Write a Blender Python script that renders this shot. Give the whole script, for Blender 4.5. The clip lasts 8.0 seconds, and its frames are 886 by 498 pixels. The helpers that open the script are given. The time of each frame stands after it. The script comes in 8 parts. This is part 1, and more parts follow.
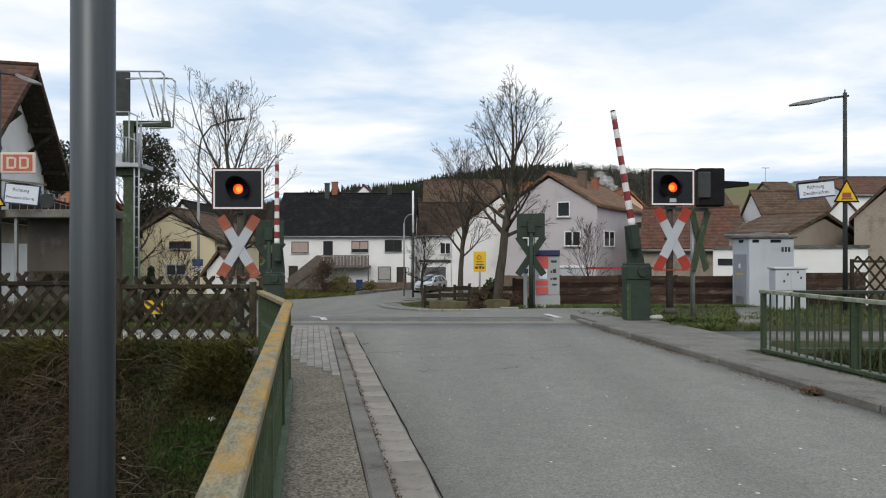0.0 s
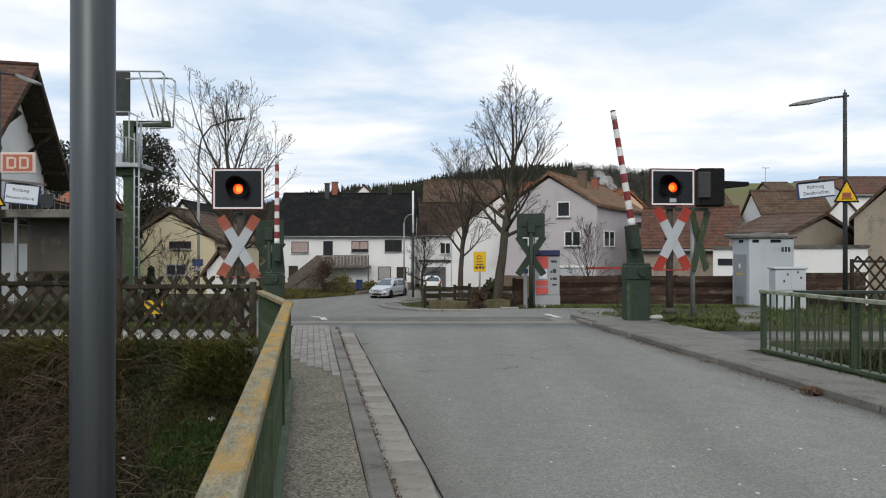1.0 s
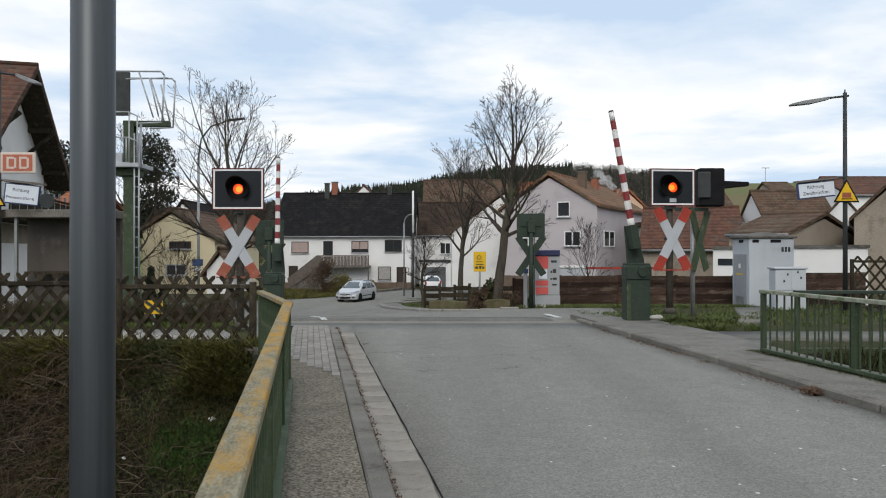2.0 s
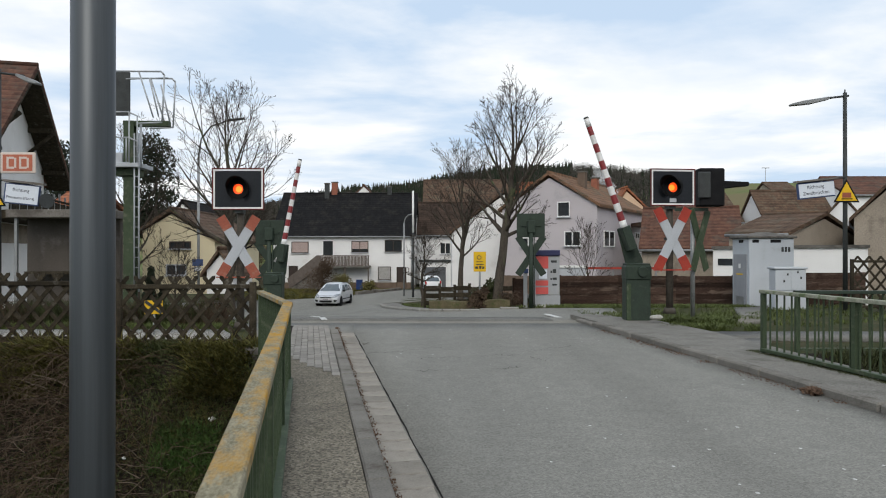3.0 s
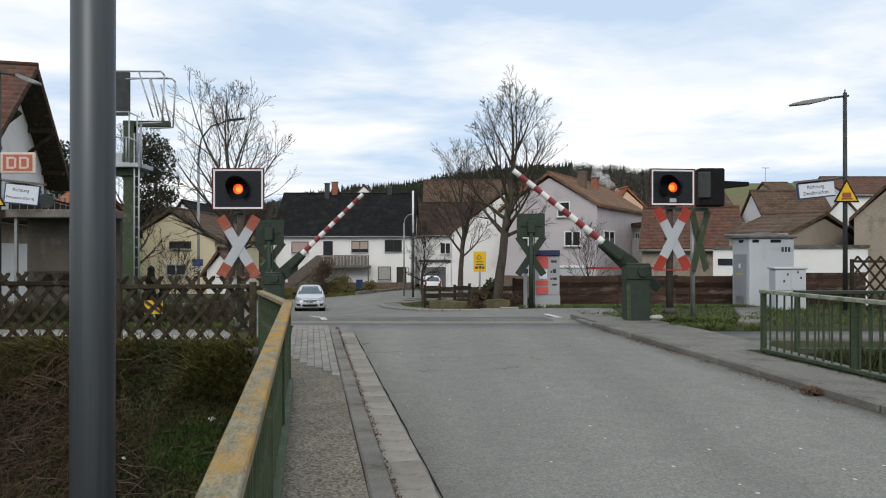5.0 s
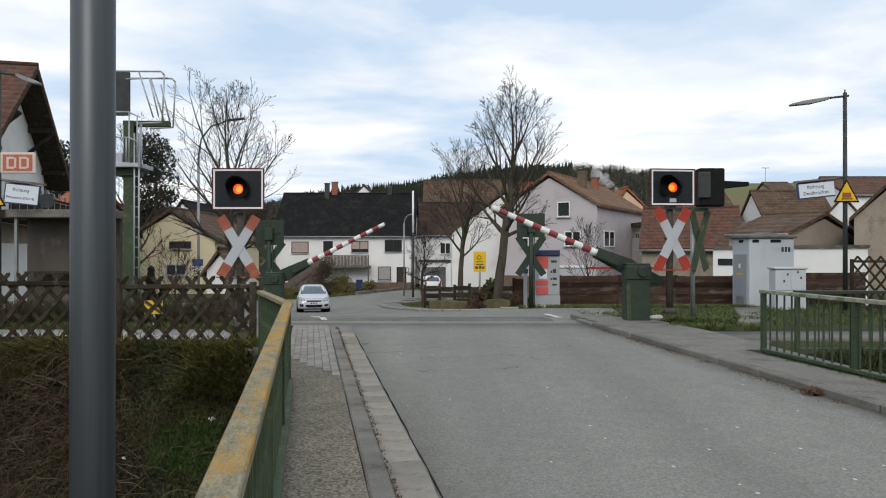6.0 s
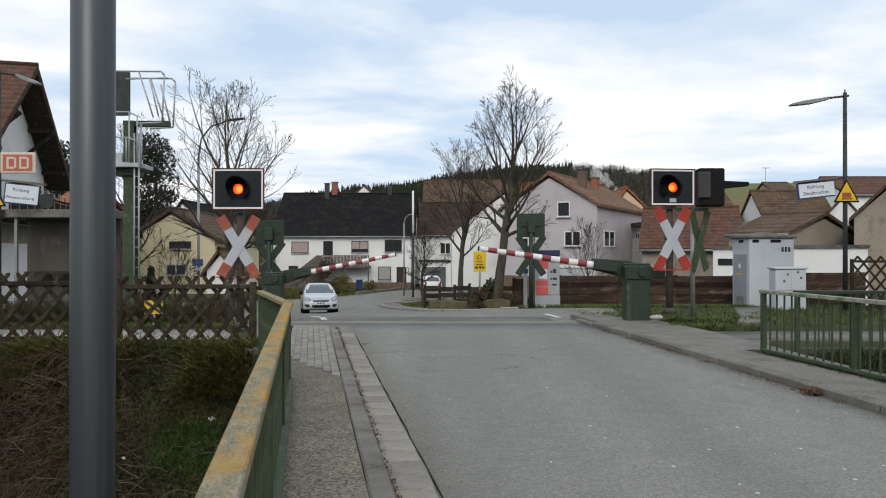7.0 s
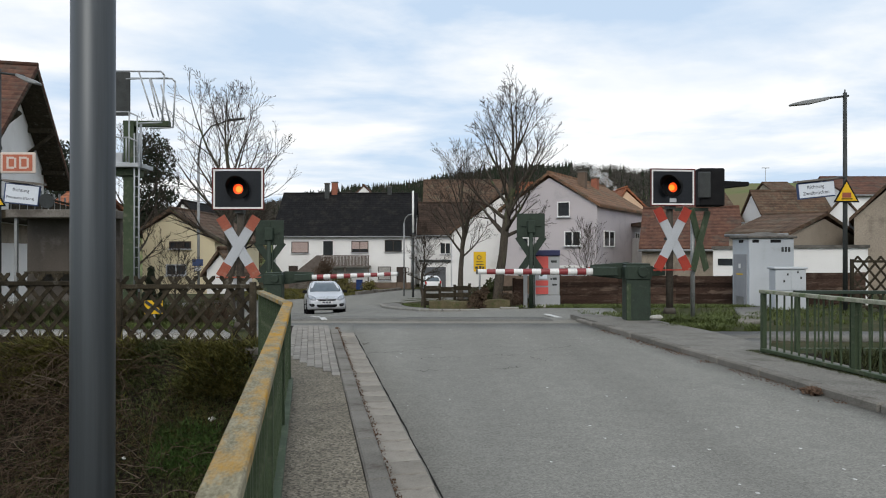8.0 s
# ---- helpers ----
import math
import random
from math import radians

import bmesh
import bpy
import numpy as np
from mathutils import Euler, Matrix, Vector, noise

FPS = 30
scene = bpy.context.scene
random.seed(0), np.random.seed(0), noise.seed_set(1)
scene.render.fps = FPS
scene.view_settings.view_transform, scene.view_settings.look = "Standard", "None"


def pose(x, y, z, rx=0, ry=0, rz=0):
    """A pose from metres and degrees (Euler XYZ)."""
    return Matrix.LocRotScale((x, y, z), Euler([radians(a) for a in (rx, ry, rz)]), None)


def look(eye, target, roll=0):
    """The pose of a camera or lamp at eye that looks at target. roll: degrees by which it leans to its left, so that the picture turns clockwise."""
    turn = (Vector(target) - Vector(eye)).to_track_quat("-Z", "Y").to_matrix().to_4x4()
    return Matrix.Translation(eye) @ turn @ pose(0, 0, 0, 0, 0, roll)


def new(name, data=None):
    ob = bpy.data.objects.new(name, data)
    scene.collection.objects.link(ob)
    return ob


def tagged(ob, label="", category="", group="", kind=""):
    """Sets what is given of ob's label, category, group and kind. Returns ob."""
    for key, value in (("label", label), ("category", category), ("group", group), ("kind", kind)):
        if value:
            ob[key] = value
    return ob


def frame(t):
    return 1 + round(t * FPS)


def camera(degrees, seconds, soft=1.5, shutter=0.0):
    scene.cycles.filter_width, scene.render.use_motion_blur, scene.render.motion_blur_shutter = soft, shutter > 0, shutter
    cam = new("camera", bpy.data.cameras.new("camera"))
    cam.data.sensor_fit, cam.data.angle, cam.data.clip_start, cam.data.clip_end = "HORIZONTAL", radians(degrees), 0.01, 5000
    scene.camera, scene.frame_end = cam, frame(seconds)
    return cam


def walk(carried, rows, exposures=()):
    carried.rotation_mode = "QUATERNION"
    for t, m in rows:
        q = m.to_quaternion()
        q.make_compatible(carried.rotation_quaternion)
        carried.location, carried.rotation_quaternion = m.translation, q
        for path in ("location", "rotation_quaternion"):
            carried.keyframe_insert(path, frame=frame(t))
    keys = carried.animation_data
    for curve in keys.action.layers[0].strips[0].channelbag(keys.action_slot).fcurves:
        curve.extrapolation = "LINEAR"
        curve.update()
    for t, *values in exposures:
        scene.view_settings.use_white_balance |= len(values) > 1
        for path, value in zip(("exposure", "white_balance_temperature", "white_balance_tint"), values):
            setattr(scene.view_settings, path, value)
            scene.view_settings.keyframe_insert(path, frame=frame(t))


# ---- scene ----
from mathutils import Quaternion
from mathutils.bvhtree import BVHTree

# ---- camera ----
cam = camera(63.8, 8.0, soft=1.1)
EYE = (0.0, 0.0, 1.56)
VIEW = look(EYE, (0.0, 100.0, 1.56 + 0.317))
walk(cam, [(0.0, VIEW), (8.0, VIEW)], exposures=[(0.0, 0.0), (8.0, 0.0)])

# ---- world and sun ----
SUN_AZ, SUN_EL = -172.0, 38.0        # degrees: behind the camera, behind thin cloud


def make_world():
    w = bpy.data.worlds.new("winter_sky")
    scene.world = w
    w.use_nodes = True
    nt = w.node_tree
    nt.nodes.clear()
    N, Lk = nt.nodes.new, nt.links.new
    out, bg = N("ShaderNodeOutputWorld"), N("ShaderNodeBackground")
    sky = N("ShaderNodeTexSky")
    sky.sky_type, sky.sun_disc = "NISHITA", False
    sky.sun_elevation, sky.sun_rotation = radians(SUN_EL), radians(SUN_AZ)
    sky.air_density, sky.dust_density, sky.ozone_density = 1.0, 2.0, 1.5
    co = N("ShaderNodeTexCoord")
    # cloud layer: the dome's direction laid out on a flat layer
    sep = N("ShaderNodeSeparateXYZ")
    Lk(co.outputs["Generated"], sep.inputs[0])
    h = N("ShaderNodeMath"); h.operation = "MAXIMUM"; h.inputs[1].default_value = 0.0
    Lk(sep.outputs["Z"], h.inputs[0])
    ha = N("ShaderNodeMath"); ha.operation = "ADD"; ha.inputs[1].default_value = 0.12
    Lk(h.outputs[0], ha.inputs[0])
    dx = N("ShaderNodeMath"); dx.operation = "DIVIDE"
    dy = N("ShaderNodeMath"); dy.operation = "DIVIDE"
    Lk(sep.outputs["X"], dx.inputs[0]); Lk(ha.outputs[0], dx.inputs[1])
    Lk(sep.outputs["Y"], dy.inputs[0]); Lk(ha.outputs[0], dy.inputs[1])
    cmb = N("ShaderNodeCombineXYZ")
    Lk(dx.outputs[0], cmb.inputs[0]); Lk(dy.outputs[0], cmb.inputs[1])
    mp = N("ShaderNodeMapping")
    mp.inputs["Scale"].default_value = (0.5, 0.62, 1.0)
    mp.inputs["Location"].default_value = (0.62, 0.1, 0.0)
    Lk(cmb.outputs[0], mp.inputs[0])
    n1 = N("ShaderNodeTexNoise"); n1.inputs["Scale"].default_value = 1.25; n1.inputs["Detail"].default_value = 8.0
    n1.inputs["Roughness"].default_value = 0.55; n1.inputs["Distortion"].default_value = 0.25
    Lk(mp.outputs[0], n1.inputs["Vector"])
    r1 = N("ShaderNodeValToRGB")
    r1.color_ramp.elements[0].position, r1.color_ramp.elements[0].color = 0.40, (0.0, 0.0, 0.0, 1)
    r1.color_ramp.elements[1].position, r1.color_ramp.elements[1].color = 0.56, (1, 1, 1, 1)
    Lk(n1.outputs["Fac"], r1.inputs[0])
    n2 = N("ShaderNodeTexNoise"); n2.inputs["Scale"].default_value = 2.3; n2.inputs["Detail"].default_value = 6.0
    Lk(mp.outputs[0], n2.inputs["Vector"])
    r2 = N("ShaderNodeValToRGB")
    r2.color_ramp.elements[0].position, r2.color_ramp.elements[0].color = 0.36, (10.6, 11.5, 12.6, 1)
    r2.color_ramp.elements[1].position, r2.color_ramp.elements[1].color = 0.56, (13.2, 13.3, 13.3, 1)
    Lk(n2.outputs["Fac"], r2.inputs[0])
    # thin haze keeps the blue pale between the clouds
    pale = N("ShaderNodeMix"); pale.data_type = "RGBA"; pale.inputs["Factor"].default_value = 0.84
    Lk(sky.outputs[0], pale.inputs[6]); pale.inputs[7].default_value = (8.2, 10.2, 12.7, 1)
    mix = N("ShaderNodeMix"); mix.data_type = "RGBA"
    Lk(r1.outputs[0], mix.inputs["Factor"]); Lk(pale.outputs[2], mix.inputs[6]); Lk(r2.outputs[0], mix.inputs[7])
    bg.inputs["Strength"].default_value = 0.08
    Lk(mix.outputs[2], bg.inputs["Color"]); Lk(bg.outputs[0], out.inputs["Surface"])


make_world()
sun = new("sun", bpy.data.lights.new("sun", "SUN"))
sun.data.energy, sun.data.angle, sun.data.color = 1.42, radians(30), (1.0, 0.945, 0.86)
sun.matrix_world = look((math.sin(radians(SUN_AZ)) * 60, math.cos(radians(SUN_AZ)) * 60, math.tan(radians(SUN_EL)) * 60), (0, 0, 0))


# ---- materials ----
def mat(name, c1, c2=None, rough=0.8, metal=0.0, scale=6.0, fine=60.0, bump=0.15, bump_d=0.01, c3=None, c3_at=0.62, c3_scale=1.5,
        emit=None, power=0.0, stretch=(1, 1, 1), rnd=0.0, rough_var=0.1, c3_soft=0.055):
    """Two-scale mottled paint, stone, wood or metal; c3: a third colour in larger stains; rnd: change from piece to piece."""
    m = bpy.data.materials.new(name)
    m.use_nodes = True
    nt = m.node_tree
    N, Lk = nt.nodes.new, nt.links.new
    b = nt.nodes["Principled BSDF"]
    c2 = c2 or tuple(min(1, v * 0.78) for v in c1)
    co = N("ShaderNodeTexCoord")
    mp = N("ShaderNodeMapping"); mp.inputs["Scale"].default_value = stretch
    Lk(co.outputs["Object"], mp.inputs[0])
    n1 = N("ShaderNodeTexNoise"); n1.inputs["Scale"].default_value = scale; n1.inputs["Detail"].default_value = 5.0
    n2 = N("ShaderNodeTexNoise"); n2.inputs["Scale"].default_value = fine; n2.inputs["Detail"].default_value = 3.0
    for n in (n1, n2):
        Lk(mp.outputs[0], n.inputs["Vector"])
    add = N("ShaderNodeMath"); add.operation = "ADD"
    Lk(n1.outputs["Fac"], add.inputs[0]); Lk(n2.outputs["Fac"], add.inputs[1])
    r = N("ShaderNodeMapRange"); r.inputs[1].default_value, r.inputs[2].default_value = 0.75, 1.25
    Lk(add.outputs[0], r.inputs[0])
    mix = N("ShaderNodeMix"); mix.data_type = "RGBA"
    mix.inputs[6].default_value, mix.inputs[7].default_value = (*c1, 1), (*c2, 1)
    Lk(r.outputs[0], mix.inputs["Factor"])
    col = mix.outputs[2]
    if c3:
        n3 = N("ShaderNodeTexNoise"); n3.inputs["Scale"].default_value = c3_scale; n3.inputs["Detail"].default_value = 7.0
        n3.inputs["Roughness"].default_value = 0.7
        Lk(mp.outputs[0], n3.inputs["Vector"])
        r3 = N("ShaderNodeMapRange"); r3.inputs[1].default_value, r3.inputs[2].default_value = c3_at - c3_soft, c3_at + c3_soft
        Lk(n3.outputs["Fac"], r3.inputs[0])
        m3 = N("ShaderNodeMix"); m3.data_type = "RGBA"; m3.inputs[7].default_value = (*c3, 1)
        Lk(r3.outputs[0], m3.inputs["Factor"]); Lk(col, m3.inputs[6])
        col = m3.outputs[2]
    if rnd:
        oi = N("ShaderNodeObjectInfo")
        mr = N("ShaderNodeMapRange"); mr.inputs[3].default_value, mr.inputs[4].default_value = 1 - rnd, 1 + rnd
        Lk(oi.outputs["Random"], mr.inputs[0])
        hsv = N("ShaderNodeHueSaturation"); Lk(col, hsv.inputs["Color"]); Lk(mr.outputs[0], hsv.inputs["Value"])
        col = hsv.outputs[0]
    Lk(col, b.inputs["Base Color"])
    rr = N("ShaderNodeMapRange"); rr.inputs[3].default_value, rr.inputs[4].default_value = max(0.02, rough - rough_var), min(1, rough + rough_var)
    Lk(n1.outputs["Fac"], rr.inputs[0]); Lk(rr.outputs[0], b.inputs["Roughness"])
    b.inputs["Metallic"].default_value = metal
    b.inputs["Specular IOR Level"].default_value = 0.5 if rough < 0.5 else 0.2 if rough < 0.8 else 0.1
    if bump:
        bp = N("ShaderNodeBump"); bp.inputs["Strength"].default_value = bump; bp.inputs["Distance"].default_value = bump_d
        Lk(n2.outputs["Fac"], bp.inputs["Height"]); Lk(bp.outputs[0], b.inputs["Normal"])
    if emit:
        b.inputs["Emission Color"].default_value, b.inputs["Emission Strength"].default_value = (*emit, 1), power
    return m


def wave_mat(name, c1, c2, across, period, rough=0.85, bump=0.6, depth=0.02, stain=None):
    """A roof or board material with rows across one axis of the object, mottled and stained."""
    m = mat(name, c1, c2, rough, scale=1.2, fine=14.0, bump=0, c3=stain, c3_at=0.56, c3_scale=0.9)
    nt = m.node_tree
    N, Lk = nt.nodes.new, nt.links.new
    b = nt.nodes["Principled BSDF"]
    co = N("ShaderNodeTexCoord")
    hs = []
    for axis, p in zip(across, period):
        w = N("ShaderNodeTexWave"); w.bands_direction = axis
        w.wave_profile = "SAW" if axis == "Z" else "SIN"
        w.inputs["Scale"].default_value = math.pi / 10 / p * 2 / 2
        w.inputs["Distortion"].default_value = 0.04
        Lk(co.outputs["Object"], w.inputs["Vector"])
        hs.append(w.outputs["Fac"])
    # shade of the tile rows is multiplied into the colour as fine lines, and each tile has weathered in its own way
    link = b.inputs["Base Color"].links[0]
    mul = N("ShaderNodeMix"); mul.data_type = "RGBA"; mul.blend_type = "MULTIPLY"; mul.inputs["Factor"].default_value = 0.4
    Lk(link.from_socket, mul.inputs[6]); Lk(hs[0], mul.inputs[7])
    dv = N("ShaderNodeVectorMath"); dv.operation = "DIVIDE"; dv.inputs[1].default_value = (0.22, 0.3, 0.16)
    fl = N("ShaderNodeVectorMath"); fl.operation = "FLOOR"
    wn = N("ShaderNodeTexWhiteNoise")
    Lk(co.outputs["Object"], dv.inputs[0]); Lk(dv.outputs[0], fl.inputs[0]); Lk(fl.outputs[0], wn.inputs["Vector"])
    tr = N("ShaderNodeMapRange"); tr.inputs[3].default_value, tr.inputs[4].default_value = 0.82, 1.18
    Lk(wn.outputs["Value"], tr.inputs[0])
    hv = N("ShaderNodeHueSaturation"); Lk(mul.outputs[2], hv.inputs["Color"]); Lk(tr.outputs[0], hv.inputs["Value"])
    Lk(hv.outputs[0], b.inputs["Base Color"])
    h = hs[0]
    if len(hs) > 1:
        a = N("ShaderNodeMath"); a.operation = "ADD"; Lk(hs[0], a.inputs[0]); Lk(hs[1], a.inputs[1]); h = a.outputs[0]
    bp = N("ShaderNodeBump"); bp.inputs["Strength"].default_value = bump; bp.inputs["Distance"].default_value = depth
    Lk(h, bp.inputs["Height"]); Lk(bp.outputs[0], b.inputs["Normal"])
    return m


def speckle(name, base, cell, lo, hi, drift=0.12, band=0.0, rough=0.9, stain=None, stain_at=0.62, bump=0.25):
    """Stone chippings bound in tar or cement: single grains, cloudy drift, worn bands along the road, stains."""
    m = bpy.data.materials.new(name)
    m.use_nodes = True
    nt = m.node_tree
    N, Lk = nt.nodes.new, nt.links.new
    b = nt.nodes["Principled BSDF"]
    co = N("ShaderNodeTexCoord")
    vo = N("ShaderNodeTexVoronoi"); vo.inputs["Scale"].default_value = cell
    Lk(co.outputs["Object"], vo.inputs["Vector"])
    sp = N("ShaderNodeSeparateColor"); Lk(vo.outputs["Color"], sp.inputs[0])
    gr = N("ShaderNodeMapRange"); gr.inputs[3].default_value, gr.inputs[4].default_value = lo, hi
    Lk(sp.outputs[0], gr.inputs[0])
    val = gr.outputs[0]

    def times(socket, a, c, lo_in=0.3, hi_in=0.7):
        nonlocal val
        r = N("ShaderNodeMapRange"); r.inputs[1].default_value, r.inputs[2].default_value, r.inputs[3].default_value, r.inputs[4].default_value = lo_in, hi_in, a, c
        Lk(socket, r.inputs[0])
        mu = N("ShaderNodeMath"); mu.operation = "MULTIPLY"
        Lk(val, mu.inputs[0]); Lk(r.outputs[0], mu.inputs[1])
        val = mu.outputs[0]
    for sc in (0.35, 3.5, 22.0):
        n = N("ShaderNodeTexNoise"); n.inputs["Scale"].default_value = sc; n.inputs["Detail"].default_value = 5.0
        Lk(co.outputs["Object"], n.inputs["Vector"])
        times(n.outputs["Fac"], 1 - drift, 1 + drift)
    if band:
        mp = N("ShaderNodeMapping"); mp.inputs["Scale"].default_value = (1.1, 0.04, 1.0); mp.inputs["Rotation"].default_value = (0, 0, math.radians(-9.5))
        Lk(co.outputs["Object"], mp.inputs[0])
        n = N("ShaderNodeTexNoise"); n.inputs["Scale"].default_value = 1.0; n.inputs["Detail"].default_value = 2.0
        Lk(mp.outputs[0], n.inputs["Vector"])
        times(n.outputs["Fac"], 1 - band, 1 + band)
    mix = N("ShaderNodeMix"); mix.data_type = "RGBA"; mix.blend_type = "MULTIPLY"; mix.inputs["Factor"].default_value = 1.0
    mix.inputs[6].default_value = (*base, 1)
    Lk(val, mix.inputs[7])
    col = mix.outputs[2]
    if stain:
        n = N("ShaderNodeTexNoise"); n.inputs["Scale"].default_value = 1.7; n.inputs["Detail"].default_value = 8.0; n.inputs["Roughness"].default_value = 0.72
        Lk(co.outputs["Object"], n.inputs["Vector"])
        r = N("ShaderNodeMapRange"); r.inputs[1].default_value, r.inputs[2].default_value, r.inputs[4].default_value = stain_at - 0.07, stain_at + 0.07, 0.8
        Lk(n.outputs["Fac"], r.inputs[0])
        m2 = N("ShaderNodeMix"); m2.data_type = "RGBA"; m2.inputs[7].default_value = (*stain, 1)
        Lk(r.outputs[0], m2.inputs["Factor"]); Lk(col, m2.inputs[6])
        col = m2.outputs[2]
    Lk(col, b.inputs["Base Color"])
    b.inputs["Roughness"].default_value, b.inputs["Specular IOR Level"].default_value = rough, 0.15
    bp = N("ShaderNodeBump"); bp.inputs["Strength"].default_value, bp.inputs["Distance"].default_value = bump, 0.003
    Lk(vo.outputs["Distance"], bp.inputs["Height"]); Lk(bp.outputs[0], b.inputs["Normal"])
    return m


M = {}


def setup_materials():
    M["asphalt"] = speckle("asphalt", (0.196, 0.192, 0.173), 80, 0.76, 1.24, 0.05, 0.09, stain=(0.174, 0.171, 0.156), stain_at=0.62, bump=0.12)
    M["asphalt_dark"] = speckle("asphalt_dark", (0.135, 0.131, 0.12), 95, 0.65, 1.35, 0.14, stain=(0.17, 0.165, 0.152), stain_at=0.56)
    M["walkway"] = speckle("washed_concrete", (0.165, 0.146, 0.114), 70, 0.45, 1.6, 0.12, stain=(0.075, 0.07, 0.048), stain_at=0.64, bump=0.5)
    M["kerb"] = mat("kerb_stone", (0.205, 0.193, 0.172), (0.125, 0.117, 0.104), 0.9, scale=3, fine=70, bump=0.4, bump_d=0.004, rnd=0.13, c3=(0.1, 0.088, 0.072), c3_at=0.6, c3_scale=3)
    M["slab"] = mat("gutter_slab", (0.285, 0.262, 0.228), (0.175, 0.16, 0.138), 0.9, scale=5, fine=90, bump=0.4, bump_d=0.004, c3=(0.125, 0.105, 0.088), c3_at=0.6, c3_scale=5, rnd=0.16)
    M["paver"] = mat("paver", (0.275, 0.258, 0.232), (0.185, 0.174, 0.157), 0.9, scale=4, fine=90, bump=0.4, bump_d=0.004, rnd=0.15)
    M["soil"] = mat("wet_soil", (0.03, 0.024, 0.018), (0.014, 0.012, 0.009), 0.95, scale=6, fine=60, bump=0.8, bump_d=0.02)
    M["grass"] = mat("grass_ground", (0.052, 0.06, 0.022), (0.034, 0.033, 0.017), 0.95, scale=1.5, fine=30, bump=0.8, bump_d=0.03, c3=(0.075, 0.063, 0.038), c3_at=0.58, c3_scale=0.6)
    M["blade"] = mat("grass_blade", (0.098, 0.125, 0.034), (0.05, 0.062, 0.02), 0.75, scale=2, fine=10, bump=0)
    M["dry"] = mat("dry_grass", (0.145, 0.112, 0.042), (0.05, 0.038, 0.017), 0.9, scale=2, fine=10, bump=0)
    M["bramble"] = mat("bramble_stalk", (0.10, 0.07, 0.048), (0.04, 0.027, 0.018), 0.9, scale=3, fine=20, bump=0)
    M["leaf"] = mat("dull_leaf", (0.05, 0.06, 0.02), (0.024, 0.027, 0.011), 0.75, scale=3, fine=20, bump=0)
    M["green"] = mat("green_paint", (0.055, 0.078, 0.042), (0.035, 0.05, 0.028), 0.55, scale=5, fine=60, bump=0.2, bump_d=0.003, c3=(0.10, 0.11, 0.075), c3_at=0.6, c3_scale=6)
    M["green_dark"] = mat("dark_green_paint", (0.036, 0.052, 0.038), (0.024, 0.034, 0.026), 0.55, scale=5, fine=60, bump=0.15, bump_d=0.003, c3=(0.05, 0.062, 0.05), c3_at=0.62, c3_scale=5)
    M["lichen"] = mat("lichen_rail", (0.30, 0.275, 0.195), (0.15, 0.135, 0.09), 0.9, scale=14, fine=80, bump=0.6, bump_d=0.005, c3=(0.42, 0.225, 0.028), c3_at=0.545, c3_scale=4.5, c3_soft=0.1, stretch=(0.6, 1.4, 1))
    M["lichen_grey"] = mat("lichen_rail_grey", (0.33, 0.33, 0.27), (0.2, 0.21, 0.16), 0.9, scale=9, fine=70, bump=0.5, bump_d=0.004, c3=(0.12, 0.15, 0.08), c3_at=0.56, c3_scale=6)
    M["galv"] = mat("galvanised_steel", (0.074, 0.083, 0.091), (0.05, 0.057, 0.063), 0.45, 0.4, scale=7, fine=40, bump=0.08, bump_d=0.002, c3=(0.03, 0.034, 0.038), c3_at=0.53, c3_scale=9, c3_soft=0.12, stretch=(1, 1, 0.03))
    M["steel"] = mat("grey_steel", (0.30, 0.31, 0.31), (0.2, 0.205, 0.21), 0.5, 0.4, scale=4, fine=40, bump=0.05)
    M["steel_dark"] = mat("dark_steel", (0.06, 0.065, 0.065), (0.04, 0.043, 0.043), 0.6, 0.2, scale=5, fine=50, bump=0.1)
    M["rusty"] = mat("rusty_mast", (0.085, 0.075, 0.062), (0.05, 0.042, 0.034), 0.75, 0.1, scale=5, fine=50, bump=0.2)
    M["black"] = mat("matt_black", (0.008, 0.008, 0.009), (0.005, 0.005, 0.006), 0.75, scale=5, fine=50, bump=0.05)
    M["panel_black"] = mat("panel_black", (0.018, 0.021, 0.026), (0.012, 0.014, 0.018), 0.5, scale=2, fine=30, bump=0.03)
    M["red"] = mat("sign_red", (0.36, 0.05, 0.032), (0.27, 0.038, 0.026), 0.55, scale=5, fine=40, bump=0.05)
    M["red_faded"] = mat("faded_sign_red", (0.33, 0.098, 0.06), (0.25, 0.075, 0.05), 0.65, scale=5, fine=40, bump=0.05, c3=(0.3, 0.14, 0.1), c3_at=0.6, c3_scale=4)
    M["red_dark"] = mat("rim_dark_red", (0.12, 0.022, 0.02), (0.08, 0.016, 0.015), 0.55, scale=5, fine=40, bump=0.05)
    M["white"] = mat("white_paint", (0.78, 0.78, 0.77), (0.68, 0.68, 0.67), 0.5, scale=4, fine=50, bump=0.05)
    M["sign_grey"] = mat("weathered_sign_white", (0.44, 0.46, 0.49), (0.37, 0.385, 0.41), 0.5, scale=4, fine=50, bump=0.05)
    M["boom_white"] = mat("boom_white", (0.74, 0.73, 0.72), (0.6, 0.6, 0.58), 0.45, scale=6, fine=40, bump=0.03)
    M["boom_red"] = mat("boom_red", (0.24, 0.026, 0.03), (0.17, 0.02, 0.022), 0.45, scale=6, fine=40, bump=0.03)
    M["lens"] = mat("lit_lens", (0.5, 0.08, 0.02), (0.5, 0.08, 0.02), 0.3, bump=0, emit=(1.0, 0.07, 0.008), power=1.3)
